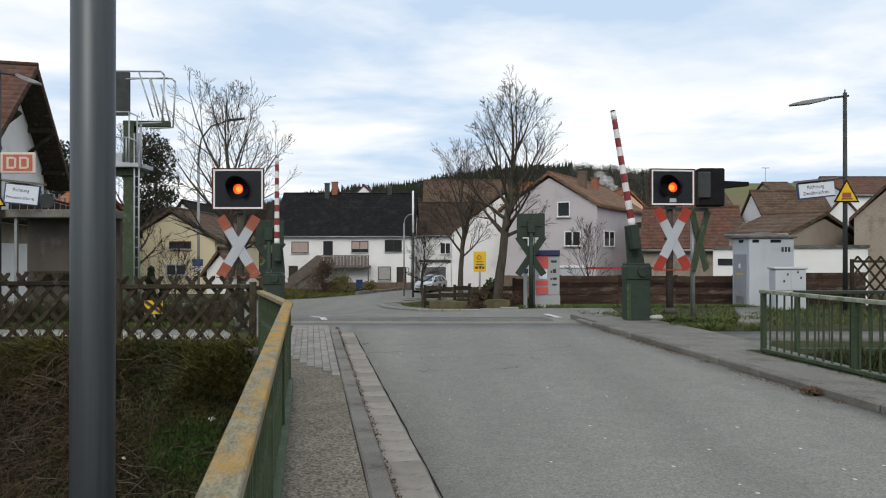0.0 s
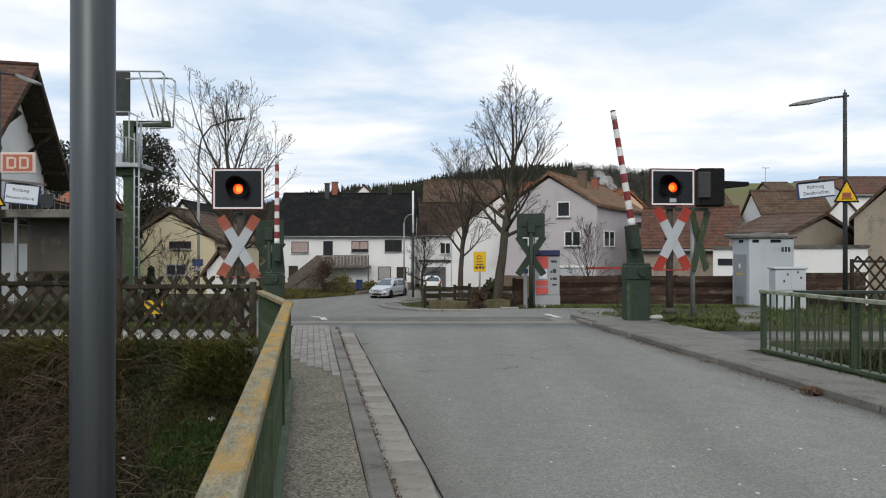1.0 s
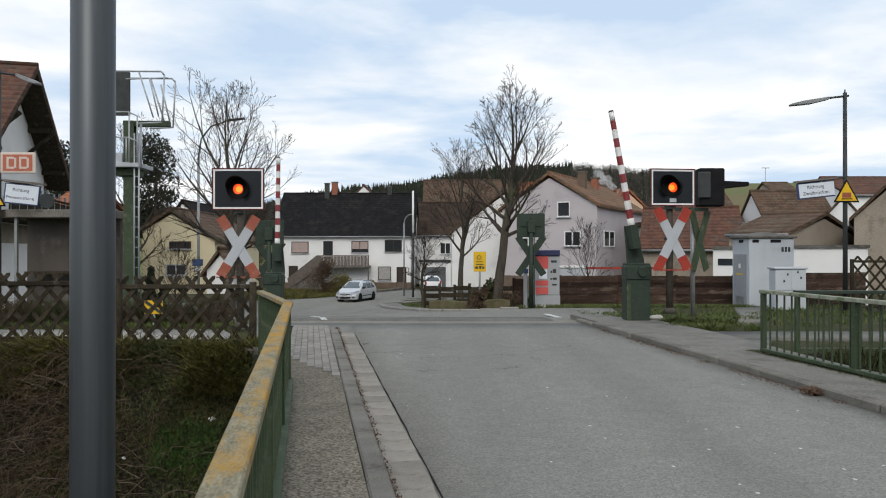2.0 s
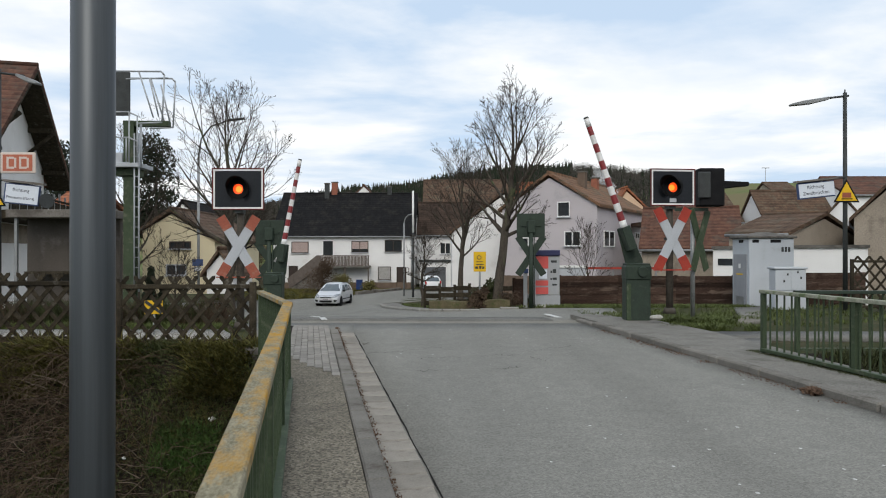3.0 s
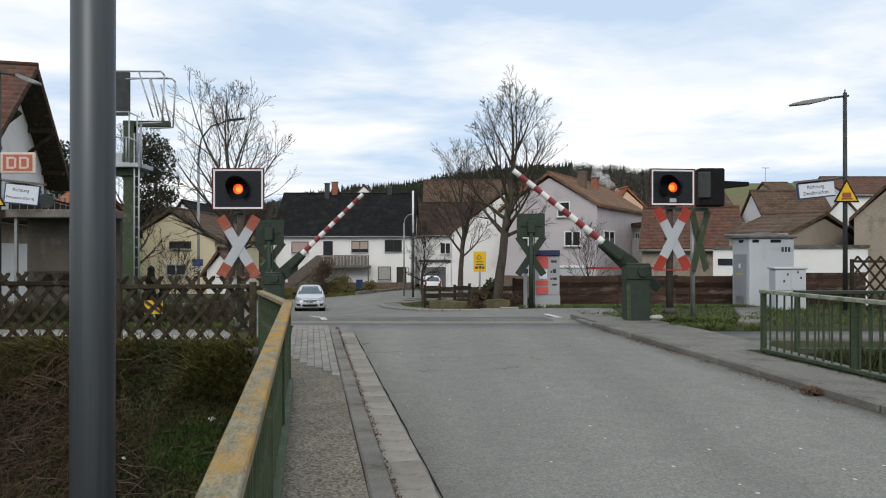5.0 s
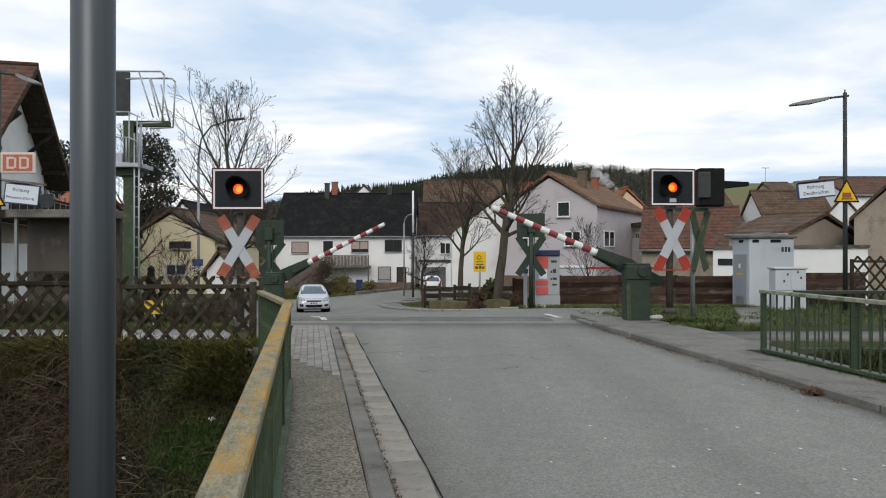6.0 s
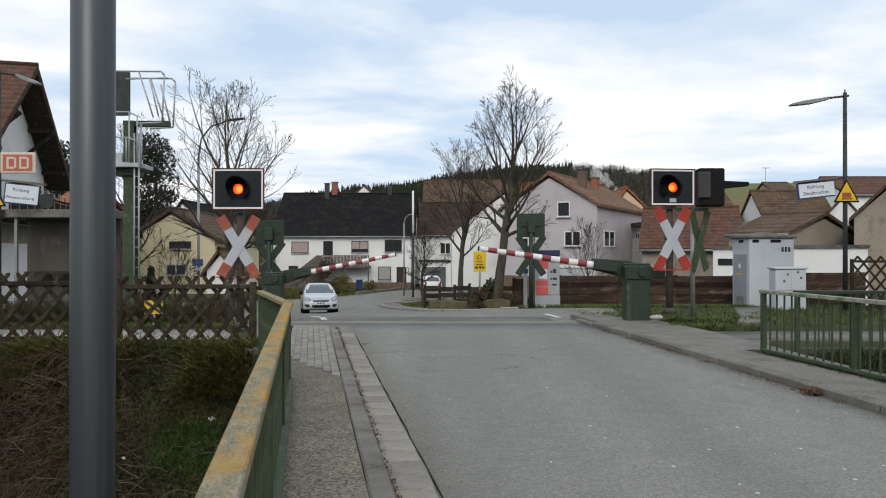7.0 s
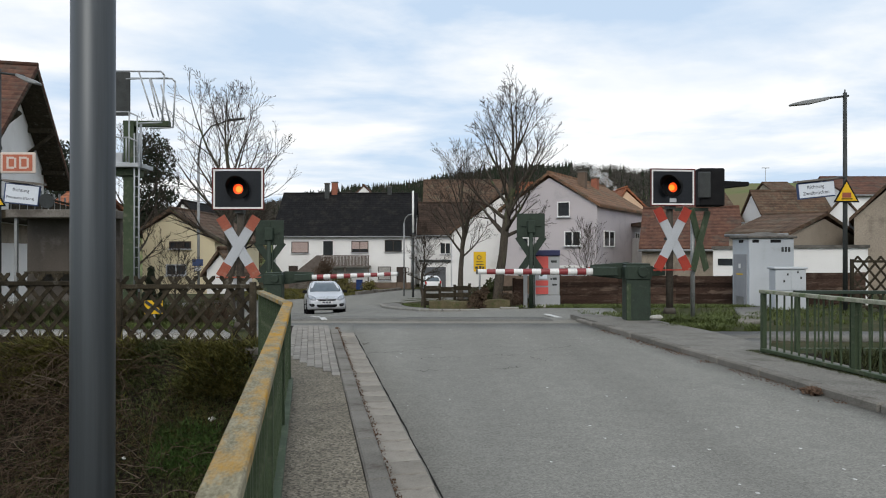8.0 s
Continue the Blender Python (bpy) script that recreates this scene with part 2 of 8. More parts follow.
    M["lens_core"] = mat("lit_lens_core", (0.5, 0.2, 0.02), (0.5, 0.2, 0.02), 0.3, bump=0, emit=(1.0, 0.27, 0.025), power=1.5)
    M["wood_dark"] = mat("weathered_fence_wood", (0.05, 0.041, 0.028), (0.02, 0.017, 0.012), 0.9, scale=8, fine=60, bump=0.4, bump_d=0.005, c3=(0.12, 0.112, 0.095), c3_at=0.64, c3_scale=5, rnd=0.3)
    M["board"] = mat("brown_fence_board", (0.062, 0.038, 0.028), (0.024, 0.016, 0.013), 0.9, scale=3, fine=50, bump=0.4, bump_d=0.006, stretch=(0.2, 1, 1), rnd=0.45, c3=(0.11, 0.08, 0.062), c3_at=0.58, c3_scale=4)
    M["bark"] = mat("bark", (0.095, 0.08, 0.064), (0.04, 0.034, 0.028), 0.95, scale=5, fine=40, bump=0.8, bump_d=0.02, stretch=(1, 1, 0.3), c3=(0.085, 0.10, 0.05), c3_at=0.6, c3_scale=2)
    M["twig"] = mat("twig_bark", (0.058, 0.047, 0.038), (0.03, 0.025, 0.02), 0.95, scale=2, fine=10, bump=0)
    M["needle"] = mat("conifer_needles", (0.028, 0.036, 0.022), (0.018, 0.022, 0.015), 0.95, scale=0.6, fine=6, bump=0)
    M["far_wood"] = mat("far_bare_wood", (0.075, 0.066, 0.055), (0.042, 0.038, 0.032), 0.95, scale=0.08, fine=0.8, bump=0, c3=(0.034, 0.038, 0.028), c3_at=0.55, c3_scale=0.03)
    M["render_white"] = mat("white_render", (0.78, 0.775, 0.765), (0.70, 0.695, 0.685), 0.9, scale=0.7, fine=25, bump=0.25, bump_d=0.006, c3=(0.66, 0.65, 0.63), c3_at=0.62, c3_scale=0.5)
    M["render_lilac"] = mat("pale_lilac_render", (0.50, 0.46, 0.475), (0.44, 0.405, 0.42), 0.9, scale=0.5, fine=25, bump=0.25, bump_d=0.006, c3=(0.39, 0.365, 0.38), c3_at=0.62, c3_scale=0.5)
    M["render_cream"] = mat("cream_render", (0.66, 0.585, 0.40), (0.58, 0.51, 0.35), 0.9, scale=0.5, fine=25, bump=0.25, bump_d=0.006)
    M["render_peach"] = mat("peach_render", (0.66, 0.47, 0.32), (0.58, 0.41, 0.28), 0.9, scale=0.5, fine=25, bump=0.25, bump_d=0.006)
    M["render_beige"] = mat("old_beige_render", (0.36, 0.31, 0.25), (0.25, 0.215, 0.175), 0.95, scale=0.5, fine=14, bump=0.4, bump_d=0.01, c3=(0.2, 0.17, 0.14), c3_at=0.58, c3_scale=0.8)
    M["tile_dark"] = wave_mat("dark_roof_tiles", (0.017, 0.017, 0.018), (0.012, 0.012, 0.013), ("Z", "X"), (0.22, 0.28), 0.9, stain=(0.026, 0.025, 0.023))
    M["tile_brown"] = wave_mat("brown_roof_tiles", (0.155, 0.098, 0.066), (0.085, 0.058, 0.043), ("Z", "X"), (0.24, 0.3), 0.9, stain=(0.14, 0.115, 0.085))
    M["tile_dark_brown"] = wave_mat("dark_brown_roof_tiles", (0.07, 0.048, 0.036), (0.045, 0.032, 0.026), ("Z", "X"), (0.24, 0.3), 0.85, stain=(0.09, 0.06, 0.045))
    M["tile_orange"] = wave_mat("orange_roof_tiles", (0.40, 0.15, 0.075), (0.29, 0.11, 0.06), ("Z", "X"), (0.24, 0.3), 0.85, stain=(0.24, 0.12, 0.08))
    M["tile_red"] = wave_mat("red_brown_roof_tiles", (0.165, 0.082, 0.056), (0.095, 0.052, 0.04), ("Z", "X"), (0.24, 0.3), 0.9, stain=(0.105, 0.075, 0.06))
    M["tile_tan"] = wave_mat("tan_roof_tiles", (0.26, 0.145, 0.088), (0.17, 0.105, 0.07), ("Z", "X"), (0.24, 0.3), 0.9, stain=(0.15, 0.12, 0.085))
    M["shelter_panel"] = mat("dark_shelter_panel", (0.085, 0.073, 0.062), (0.055, 0.048, 0.041), 0.6, scale=1.5, fine=30, bump=0.1, c3=(0.11, 0.1, 0.09), c3_at=0.6, c3_scale=1.4)
    M["stalk_pale"] = mat("pale_dead_stalk", (0.17, 0.132, 0.1), (0.075, 0.056, 0.042), 0.9, scale=3, fine=20, bump=0)
    M["hang"] = mat("yellow_green_grass", (0.145, 0.13, 0.036), (0.055, 0.054, 0.018), 0.85, scale=1.6, fine=8, bump=0)
    M["fresh"] = mat("fresh_grass", (0.085, 0.165, 0.04), (0.05, 0.085, 0.025), 0.75, scale=2, fine=10, bump=0)
    M["moss_stone"] = mat("mossy_stone", (0.14, 0.115, 0.07), (0.075, 0.07, 0.038), 0.95, scale=4, fine=40, bump=0.5, c3=(0.06, 0.075, 0.025), c3_at=0.55, c3_scale=3)
    M["brick"] = mat("chimney_brick", (0.33, 0.13, 0.085), (0.24, 0.1, 0.07), 0.9, scale=3, fine=20, bump=0.3)
    M["glass_dark"] = mat("window_glass", (0.03, 0.034, 0.038), (0.02, 0.022, 0.025), 0.08, scale=1, fine=5, bump=0, rough_var=0.04)
    M["shutter"] = mat("roller_shutter", (0.46, 0.36, 0.33), (0.40, 0.31, 0.285), 0.7, scale=2, fine=30, bump=0.1)
    M["shutter_grey"] = mat("grey_roller_shutter", (0.40, 0.39, 0.37), (0.34, 0.33, 0.31), 0.7, scale=2, fine=30, bump=0.1)
    M["door_brown"] = mat("dark_brown_door", (0.055, 0.04, 0.033), (0.035, 0.026, 0.022), 0.6, scale=2, fine=30, bump=0.1)
    M["plinth"] = mat("brown_plinth", (0.17, 0.125, 0.095), (0.12, 0.09, 0.07), 0.9, scale=2, fine=30, bump=0.2)
    M["balcony_wood"] = mat("balcony_boards", (0.15, 0.125, 0.11), (0.095, 0.08, 0.07), 0.85, scale=3, fine=30, bump=0.2, rnd=0.12)
    M["garage"] = mat("garage_door_grey", (0.12, 0.125, 0.135), (0.095, 0.1, 0.108), 0.6, scale=2, fine=30, bump=0.1)
    M["hut"] = mat("hut_pale_render", (0.50, 0.53, 0.56), (0.43, 0.455, 0.485), 0.85, scale=1.2, fine=35, bump=0.2, bump_d=0.004, c3=(0.37, 0.38, 0.385), c3_at=0.64, c3_scale=1.2)
    M["hut_door"] = mat("hut_grey_door", (0.33, 0.34, 0.36), (0.27, 0.28, 0.3), 0.55, scale=2, fine=30, bump=0.1)
    M["hut_roof"] = mat("hut_roof_slab", (0.17, 0.16, 0.145), (0.10, 0.095, 0.085), 0.9, scale=3, fine=30, bump=0.3, c3=(0.07, 0.065, 0.06), c3_at=0.58, c3_scale=2)
    M["ticket_red"] = mat("ticket_red", (0.62, 0.10, 0.085), (0.54, 0.085, 0.075), 0.4, scale=2, fine=30, bump=0.03)
    M["ticket_grey"] = mat("ticket_grey", (0.36, 0.37, 0.38), (0.31, 0.32, 0.33), 0.5, scale=2, fine=30, bump=0.03)
    M["ticket_blue"] = mat("ticket_blue", (0.025, 0.028, 0.09), (0.02, 0.022, 0.07), 0.4, scale=2, fine=30, bump=0.03)
    M["yellow"] = mat("sign_yellow", (0.72, 0.45, 0.02), (0.64, 0.39, 0.018), 0.5, scale=3, fine=30, bump=0.03)
    M["sign_blue"] = mat("sign_frame_blue", (0.05, 0.075, 0.16), (0.04, 0.06, 0.13), 0.5, scale=3, fine=30, bump=0.03)
    M["sign_face"] = mat("station_sign_face", (0.66, 0.70, 0.76), (0.60, 0.64, 0.70), 0.4, scale=3, fine=30, bump=0.02)
    M["ink"] = mat("dark_ink", (0.03, 0.035, 0.06), (0.025, 0.03, 0.05), 0.6, bump=0)
    M["db_red"] = mat("db_faded_red", (0.46, 0.15, 0.09), (0.40, 0.12, 0.075), 0.5, bump=0.02)
    M["db_white"] = mat("db_faded_white", (0.62, 0.54, 0.48), (0.56, 0.48, 0.43), 0.5, bump=0.02)
    M["silver"] = mat("silver_car_paint", (0.60, 0.615, 0.64), (0.55, 0.565, 0.59), 0.3, 0.45, scale=1, fine=200, bump=0, rough_var=0.03)
    M["car_white"] = mat("white_car_paint", (0.78, 0.79, 0.8), (0.75, 0.76, 0.77), 0.28, 0.0, scale=1, fine=200, bump=0, rough_var=0.03)
    M["car_glass"] = mat("car_glass", (0.10, 0.125, 0.145), (0.075, 0.095, 0.11), 0.08, scale=2, fine=5, bump=0, rough_var=0.03)
    M["tyre"] = mat("tyre_rubber", (0.018, 0.018, 0.019), (0.012, 0.012, 0.013), 0.85, bump=0.1)
    M["rim"] = mat("alloy_rim", (0.42, 0.43, 0.45), (0.34, 0.35, 0.37), 0.35, 0.7, bump=0)
    M["lamp_clear"] = mat("clear_headlamp", (0.34, 0.37, 0.40), (0.2, 0.22, 0.25), 0.15, 0.1, scale=14, fine=40, bump=0)
    M["tail"] = mat("tail_lamp_red", (0.4, 0.02, 0.02), (0.3, 0.015, 0.015), 0.25, bump=0)
    M["stone"] = mat("grey_stone", (0.42, 0.41, 0.37), (0.3, 0.29, 0.26), 0.9, scale=6, fine=40, bump=0.5)
    M["concrete"] = mat("old_concrete", (0.20, 0.185, 0.165), (0.115, 0.105, 0.095), 0.9, scale=1.5, fine=30, bump=0.3, c3=(0.09, 0.08, 0.07), c3_at=0.55, c3_scale=1.2)
    M["marking"] = mat("road_marking", (0.66, 0.66, 0.64), (0.4, 0.4, 0.39), 0.8, scale=12, fine=80, bump=0.1)
    M["blue_bin"] = mat("blue_bin", (0.02, 0.05, 0.16), (0.016, 0.04, 0.13), 0.5, bump=0)
    M["moss_yellow"] = mat("yellow_shrub", (0.15, 0.125, 0.045), (0.07, 0.07, 0.028), 0.9, bump=0)
    M["smoke"] = mat("chimney_smoke", (0.97, 0.97, 0.98), (0.94, 0.95, 0.96), 1.0, bump=0)
    sm = M["smoke"]
    sm.node_tree.nodes["Principled BSDF"].inputs["Alpha"].default_value = 0.13
    M["field"] = mat("winter_field", (0.13, 0.17, 0.055), (0.11, 0.13, 0.05), 0.95, scale=0.02, fine=0.3, bump=0, c3=(0.15, 0.13, 0.07), c3_at=0.55, c3_scale=0.012)


setup_materials()


# ---- building blocks ----
def add_box(bm, x0, x1, y0, y1, z0, z1, m=None):
    vs = [bm.verts.new((x, y, z)) for z in (z0, z1) for x, y in ((x0, y0), (x1, y0), (x1, y1), (x0, y1))]
    if m is not None:
        for v in vs:
            v.co = m @ v.co
    for f in ((0, 3, 2, 1), (4, 5, 6, 7), (0, 1, 5, 4), (1, 2, 6, 5), (2, 3, 7, 6), (3, 0, 4, 7)):
        bm.faces.new([vs[i] for i in f])
    return vs


def add_tube(bm, a, b, r0, r1=None, n=10, cap=True):
    """A round bar from a to b."""
    a, b = Vector(a), Vector(b)
    r1 = r0 if r1 is None else r1
    q = (b - a).to_track_quat("Z", "Y").to_matrix()
    rings = []
    for p, r in ((a, r0), (b, r1)):
        rings.append([bm.verts.new(p + q @ Vector((math.cos(k * math.tau / n) * r, math.sin(k * math.tau / n) * r, 0))) for k in range(n)])
    for k in range(n):
        f = bm.faces.new((rings[0][k], rings[0][(k + 1) % n], rings[1][(k + 1) % n], rings[1][k]))
        f.smooth = n > 5
    if cap:
        bm.faces.new(rings[0][::-1]); bm.faces.new(rings[1])
    return rings


def add_prism(bm, outline, axis, lo, hi):
    """An outline of (a, b) pairs drawn out along an axis: 'x' takes (y, z), 'y' takes (x, z), 'z' takes (x, y)."""
    def at(a, b, c):
        return {"x": (c, a, b), "y": (a, c, b), "z": (a, b, c)}[axis]
    r0 = [bm.verts.new(at(a, b, lo)) for a, b in outline]
    r1 = [bm.verts.new(at(a, b, hi)) for a, b in outline]
    n = len(outline)
    for k in range(n):
        bm.faces.new((r0[k], r0[(k + 1) % n], r1[(k + 1) % n], r1[k]))
    bm.faces.new(r0[::-1]); bm.faces.new(r1)
    return r0 + r1


def soften(bm, width, segments=1):
    bmesh.ops.recalc_face_normals(bm, faces=bm.faces)
    edges = [e for e in bm.edges if len(e.link_faces) == 2 and e.calc_face_angle(0) > 0.5]
    bmesh.ops.bevel(bm, geom=edges, offset=width, segments=segments, affect="EDGES", profile=0.6)


def part(name, bm, material, parent=None, label="", m=None, bevel=0.0):
    if bevel:
        soften(bm, bevel)
    bmesh.ops.recalc_face_normals(bm, faces=bm.faces)
    me = bpy.data.meshes.new(name)
    bm.to_mesh(me)
    bm.free()
    me.materials.append(M[material] if isinstance(material, str) else material)
    ob = new(name, me)
    if parent is not None:
        ob.parent = parent
    if m is not None:
        ob.matrix_basis = m
    return tagged(ob, label)


def box_part(name, dims, material, parent=None, label="", m=None, bevel=0.0):
    bm = bmesh.new()
    add_box(bm, *dims)
    return part(name, bm, material, parent, label, m, bevel)


def tube_part(name, a, b, r, material, parent=None, label="", r1=None, n=12):
    bm = bmesh.new()
    add_tube(bm, a, b, r, r1, n)
    return part(name, bm, material, parent, label)


def thing(name, m, label, category, group="", kind=""):
    e = new(name)
    e.empty_display_size = 0.2
    e.matrix_basis = m
    return tagged(e, label, category, group, kind)


def words(name, text, size, m, material, parent):
    cu = bpy.data.curves.new(name, "FONT")
    cu.body, cu.size, cu.extrude, cu.align_x, cu.align_y = text, size, 0.002, "CENTER", "CENTER"
    cu.materials.append(M[material])
    ob = new(name, cu)
    ob.parent, ob.matrix_basis = parent, m
    return ob


def lerp_table(table, v):
    if v <= table[0][0]:
        return table[0][1]
    for (a, p), (b, q) in zip(table, table[1:]):
        if v <= b:
            k = (v - a) / (b - a)
            return p + (q - p) * k
    return table[-1][1]


def glide(table, t):
    """Smooth values between the rows of a table."""
    for i in range(len(table) - 1):
        a, b = table[i], table[i + 1]
        if t <= b[0] or i == len(table) - 2:
            k = (t - a[0]) / (b[0] - a[0])
            p = table[i - 1] if i else a
            q = table[i + 2] if i + 2 < len(table) else b
            out = []
            for c in range(1, len(a)):
                ma = (b[c] - p[c]) / max(b[0] - p[0], 1e-6) * (b[0] - a[0])
                mb = (q[c] - a[c]) / max(q[0] - a[0], 1e-6) * (b[0] - a[0])
                out.append((2 * k ** 3 - 3 * k * k + 1) * a[c] + (k ** 3 - 2 * k * k + k) * ma + (-2 * k ** 3 + 3 * k * k) * b[c] + (k ** 3 - k * k) * mb)
            return out
    return list(table[-1][1:])


def smooth(a, b, v):
    k = max(0.0, min(1.0, (v - a) / (b - a)))
    return k * k * (3 - 2 * k)


# ---- the lie of the land ----
RAMP = [(15.5, 0.0), (17.0, 0.0), (20.0, -0.24), (25.0, -0.68), (30.0, -1.1), (34.0, -1.45), (38.0, -1.74), (42.0, -2.02), (46.0, -2.22), (50.0, -2.34), (60.0, -2.38), (75.0, -2.3), (90, -2.0)]
BANK = [(15.5, 0.0), (17.0, -0.03), (24.0, -0.47), (25.5, -0.58), (31.0, -0.97), (37.0, -1.38), (45.0, -1.83), (50.0, -2.1), (60.0, -2.3), (75.0, -2.3), (90, -2.0)]


ISLAND = [(15.5, 0.0), (24.0, -0.46), (26, -0.95), (29, -1.7), (33, -2.35), (37, -2.95), (41, -3.5), (45, -3.9), (48, -3.9), (51, -3.0), (54, -1.5)]   # edge of the raised grass island


def hills(x, y):
    d = math.hypot(x, y)
    ridge = (42 + 5 * math.exp(-((x - 88) / 55) ** 2)) * (1 - 0.5 * smooth(-45, -120, x)) * smooth(170, 420, d) * (0.75 + 0.25 * math.sin(x * 0.011 + 1.0) + 0.06 * math.sin(x * 0.05))
    right = smooth(110, 220, x)
    field = 37 * smooth(120, 330, d)
    left = 8 * smooth(-70, -140, x) * smooth(60, 130, d)
    return ((ridge * (1 - right) + field * right) if y > 0 else 20 * smooth(150, 420, d)) + left * (1 if y > 0 else 0)


def level(x, y):
    """Height of the made ground: road, verges, yards."""
    e = lerp_table(ISLAND, y)
    k = smooth(e - 3.6, e - 0.3, x)
    z = lerp_table(RAMP, y) * (1 - k) + lerp_table(BANK, y) * k
    return z + 0.16 * smooth(1.0, 3.5, x) * smooth(22, 24.5, y) * (1 - smooth(30, 36, y)) + hills(x, y)


def land(x, y):
    """Height of the bare ground, with the stream's channel under the bridge."""
    z = level(x, y) - 0.03
    top = 10.7 - 0.02 * x
    if x < 0:
        z += 0.12 * smooth(-1.5, -2.5, x) * smooth(9, 10.6, y) * (1 - smooth(11, 14, y))
    z -= 2.6 * smooth(top, top - 3.6, y) * smooth(-2.5, 0.5, y) if y < top else 0
    return z


# ---- ground ----
def build_ground():
    xs = [-1500, -900, -600, -420, -300, -220, -160, -120, -90, -70, -55, -45, -36, -30, -25, -20, -16]
    xs = xs + [-13 + 0.5 * k for k in range(53)] + [-x for x in reversed(xs)]
    ys = [-1500, -800, -450, -250, -120, -60, -30, -15, -8, -4] + [-2.5 + 0.4 * k for k in range(50)] + [17.8 + 1.6 * k for k in range(28)] + [65, 72, 80, 90, 105, 125, 150, 180, 215, 255, 300, 340, 380, 420, 470, 560, 750, 1100, 1500]
    vs = [(x, y, land(x, y) + 0.03 * noise.noise((x * 0.9, y * 0.9, 0)) * (1 if abs(x) < 14 and y < 20 else 0)) for y in ys for x in xs]
    n = len(xs)
    fs = [(j * n + i, j * n + i + 1, (j + 1) * n + i + 1, (j + 1) * n + i) for j in range(len(ys) - 1) for i in range(n - 1)]
    me = bpy.data.meshes.new("ground")
    me.from_pydata(vs, [], fs)
    for k in ("grass", "field", "soil"):
        me.materials.append(M[k])
    for p in me.polygons:
        c = p.center
        p.use_smooth = True
        p.material_index = 1 if math.hypot(c.x, c.y) > 110 else (2 if -2 < c.y < 10.9 and abs(c.x) < 60 else 0)
    tagged(new("ground", me), "damp winter grass, bare stream bank and rising fields", "ground", kind="structure")


build_ground()

M["walkway_pale"] = speckle("pale_asphalt", (0.168, 0.161, 0.144), 85, 0.7, 1.3, 0.12, stain=(0.1, 0.094, 0.08), stain_at=0.6)
M["gravel"] = speckle("pale_gravel", (0.30, 0.285, 0.255), 45, 0.5, 1.5, 0.12, bump=0.8)
LEAN = -0.1857                       # the bridge's line: metres to the side per metre ahead


def edge_l(y):
    return 0.82 + LEAN * y           # left edge of the carriageway


def edge_r(y):
    return 5.2 - 0.142 * y           # right edge of the carriageway


def road_sheet(name, stations, material, lift, label, depth=0.25, cols=8):
    """A sheet of road between left and right edges given at stations (y, left, right), draped over the land."""
    bm = bmesh.new()
    rows = []
    for y, a, b in stations:
        rows.append([bm.verts.new((a + (b - a) * k / cols, y, level(a + (b - a) * k / cols, y) + lift)) for k in range(cols + 1)])
    for p, q in zip(rows, rows[1:]):
        for k in range(cols):
            bm.faces.new((p[k], p[k + 1], q[k + 1], q[k])).smooth = True
    bmesh.ops.extrude_face_region(bm, geom=bm.faces[:])
    for r in rows:
        for v in r:
            v.co.z -= depth
    ob = part(name, bm, material, None, label)
    return tagged(ob, category="road", kind="structure")


road_sheet("road", [(y, edge_l(y), edge_r(y)) for y in (-30, -20, -10, -5, 0, 2, 4, 6, 8, 10, 12, 14, 15.4)], "asphalt", 0.0, "grey worn asphalt road over the small bridge", 0.4)
ROAD_FAR = [(15.4, -6.0, 3.1), (17, -6.6, 3.6), (19, -7.2, 4.5), (21, -7.8, 5.2), (23.6, -8.5, 5.6), (24.0, -8.6, -0.457), (26, -9.0, -0.95), (29, -9.8, -1.7), (33, -11, -2.35), (37, -13, -2.95), (41, -16, -3.5),
            (45, -20, -3.9), (48, -28, -3.9), (51, -28, -3.0), (54, -20, -1.5), (57, -13.5, 2.0), (59.5, -10.6, 10.0), (62, -9.0, 14.0), (64, -7.9, 14.0), (66, -6.9, 14.0), (69, -5.5, 14.0), (72, -4.0, 14.0)]
road_sheet("road_beyond_tracks", ROAD_FAR, "asphalt", 0.005, "grey asphalt road curving away past the level crossing", 0.1, 14)
road_sheet("road_apron", [(13.0, -3.4, edge_l(13.0) - 0.02), (14.2, -3.8, edge_l(14.2) + 0.05), (15.45, -5.0, edge_l(15.45) + 0.1)], "asphalt", 0.002, "grey asphalt between footway and tracks", 0.2)
road_sheet("island_edge", [(y, lerp_table(ISLAND, y) + 0.06, lerp_table(ISLAND, y) + 1.15) for y in (24.6, 26, 29, 33, 37, 41, 45, 47.5)], "walkway_pale", 0.07, "pale paved edge round the grass island", 0.1)
# darker strip where the track crosses, with both rails let into it
road_sheet("crossing_strip", [(15.9, -6.2, 2.473), (16.5, -6.5, 2.501), (17.3, -6.8, 2.417)], "asphalt_dark", 0.012, "dark asphalt strip across the tracks", 0.05)
tagged(road_sheet("bridge_deck", [(y, edge_l(y) - 1.35, edge_r(y) + 1.7) for y in (-3, 0, 4, 8, 10.4)], "concrete", -0.405, "concrete deck of the road bridge", 0.3), category="bridge")


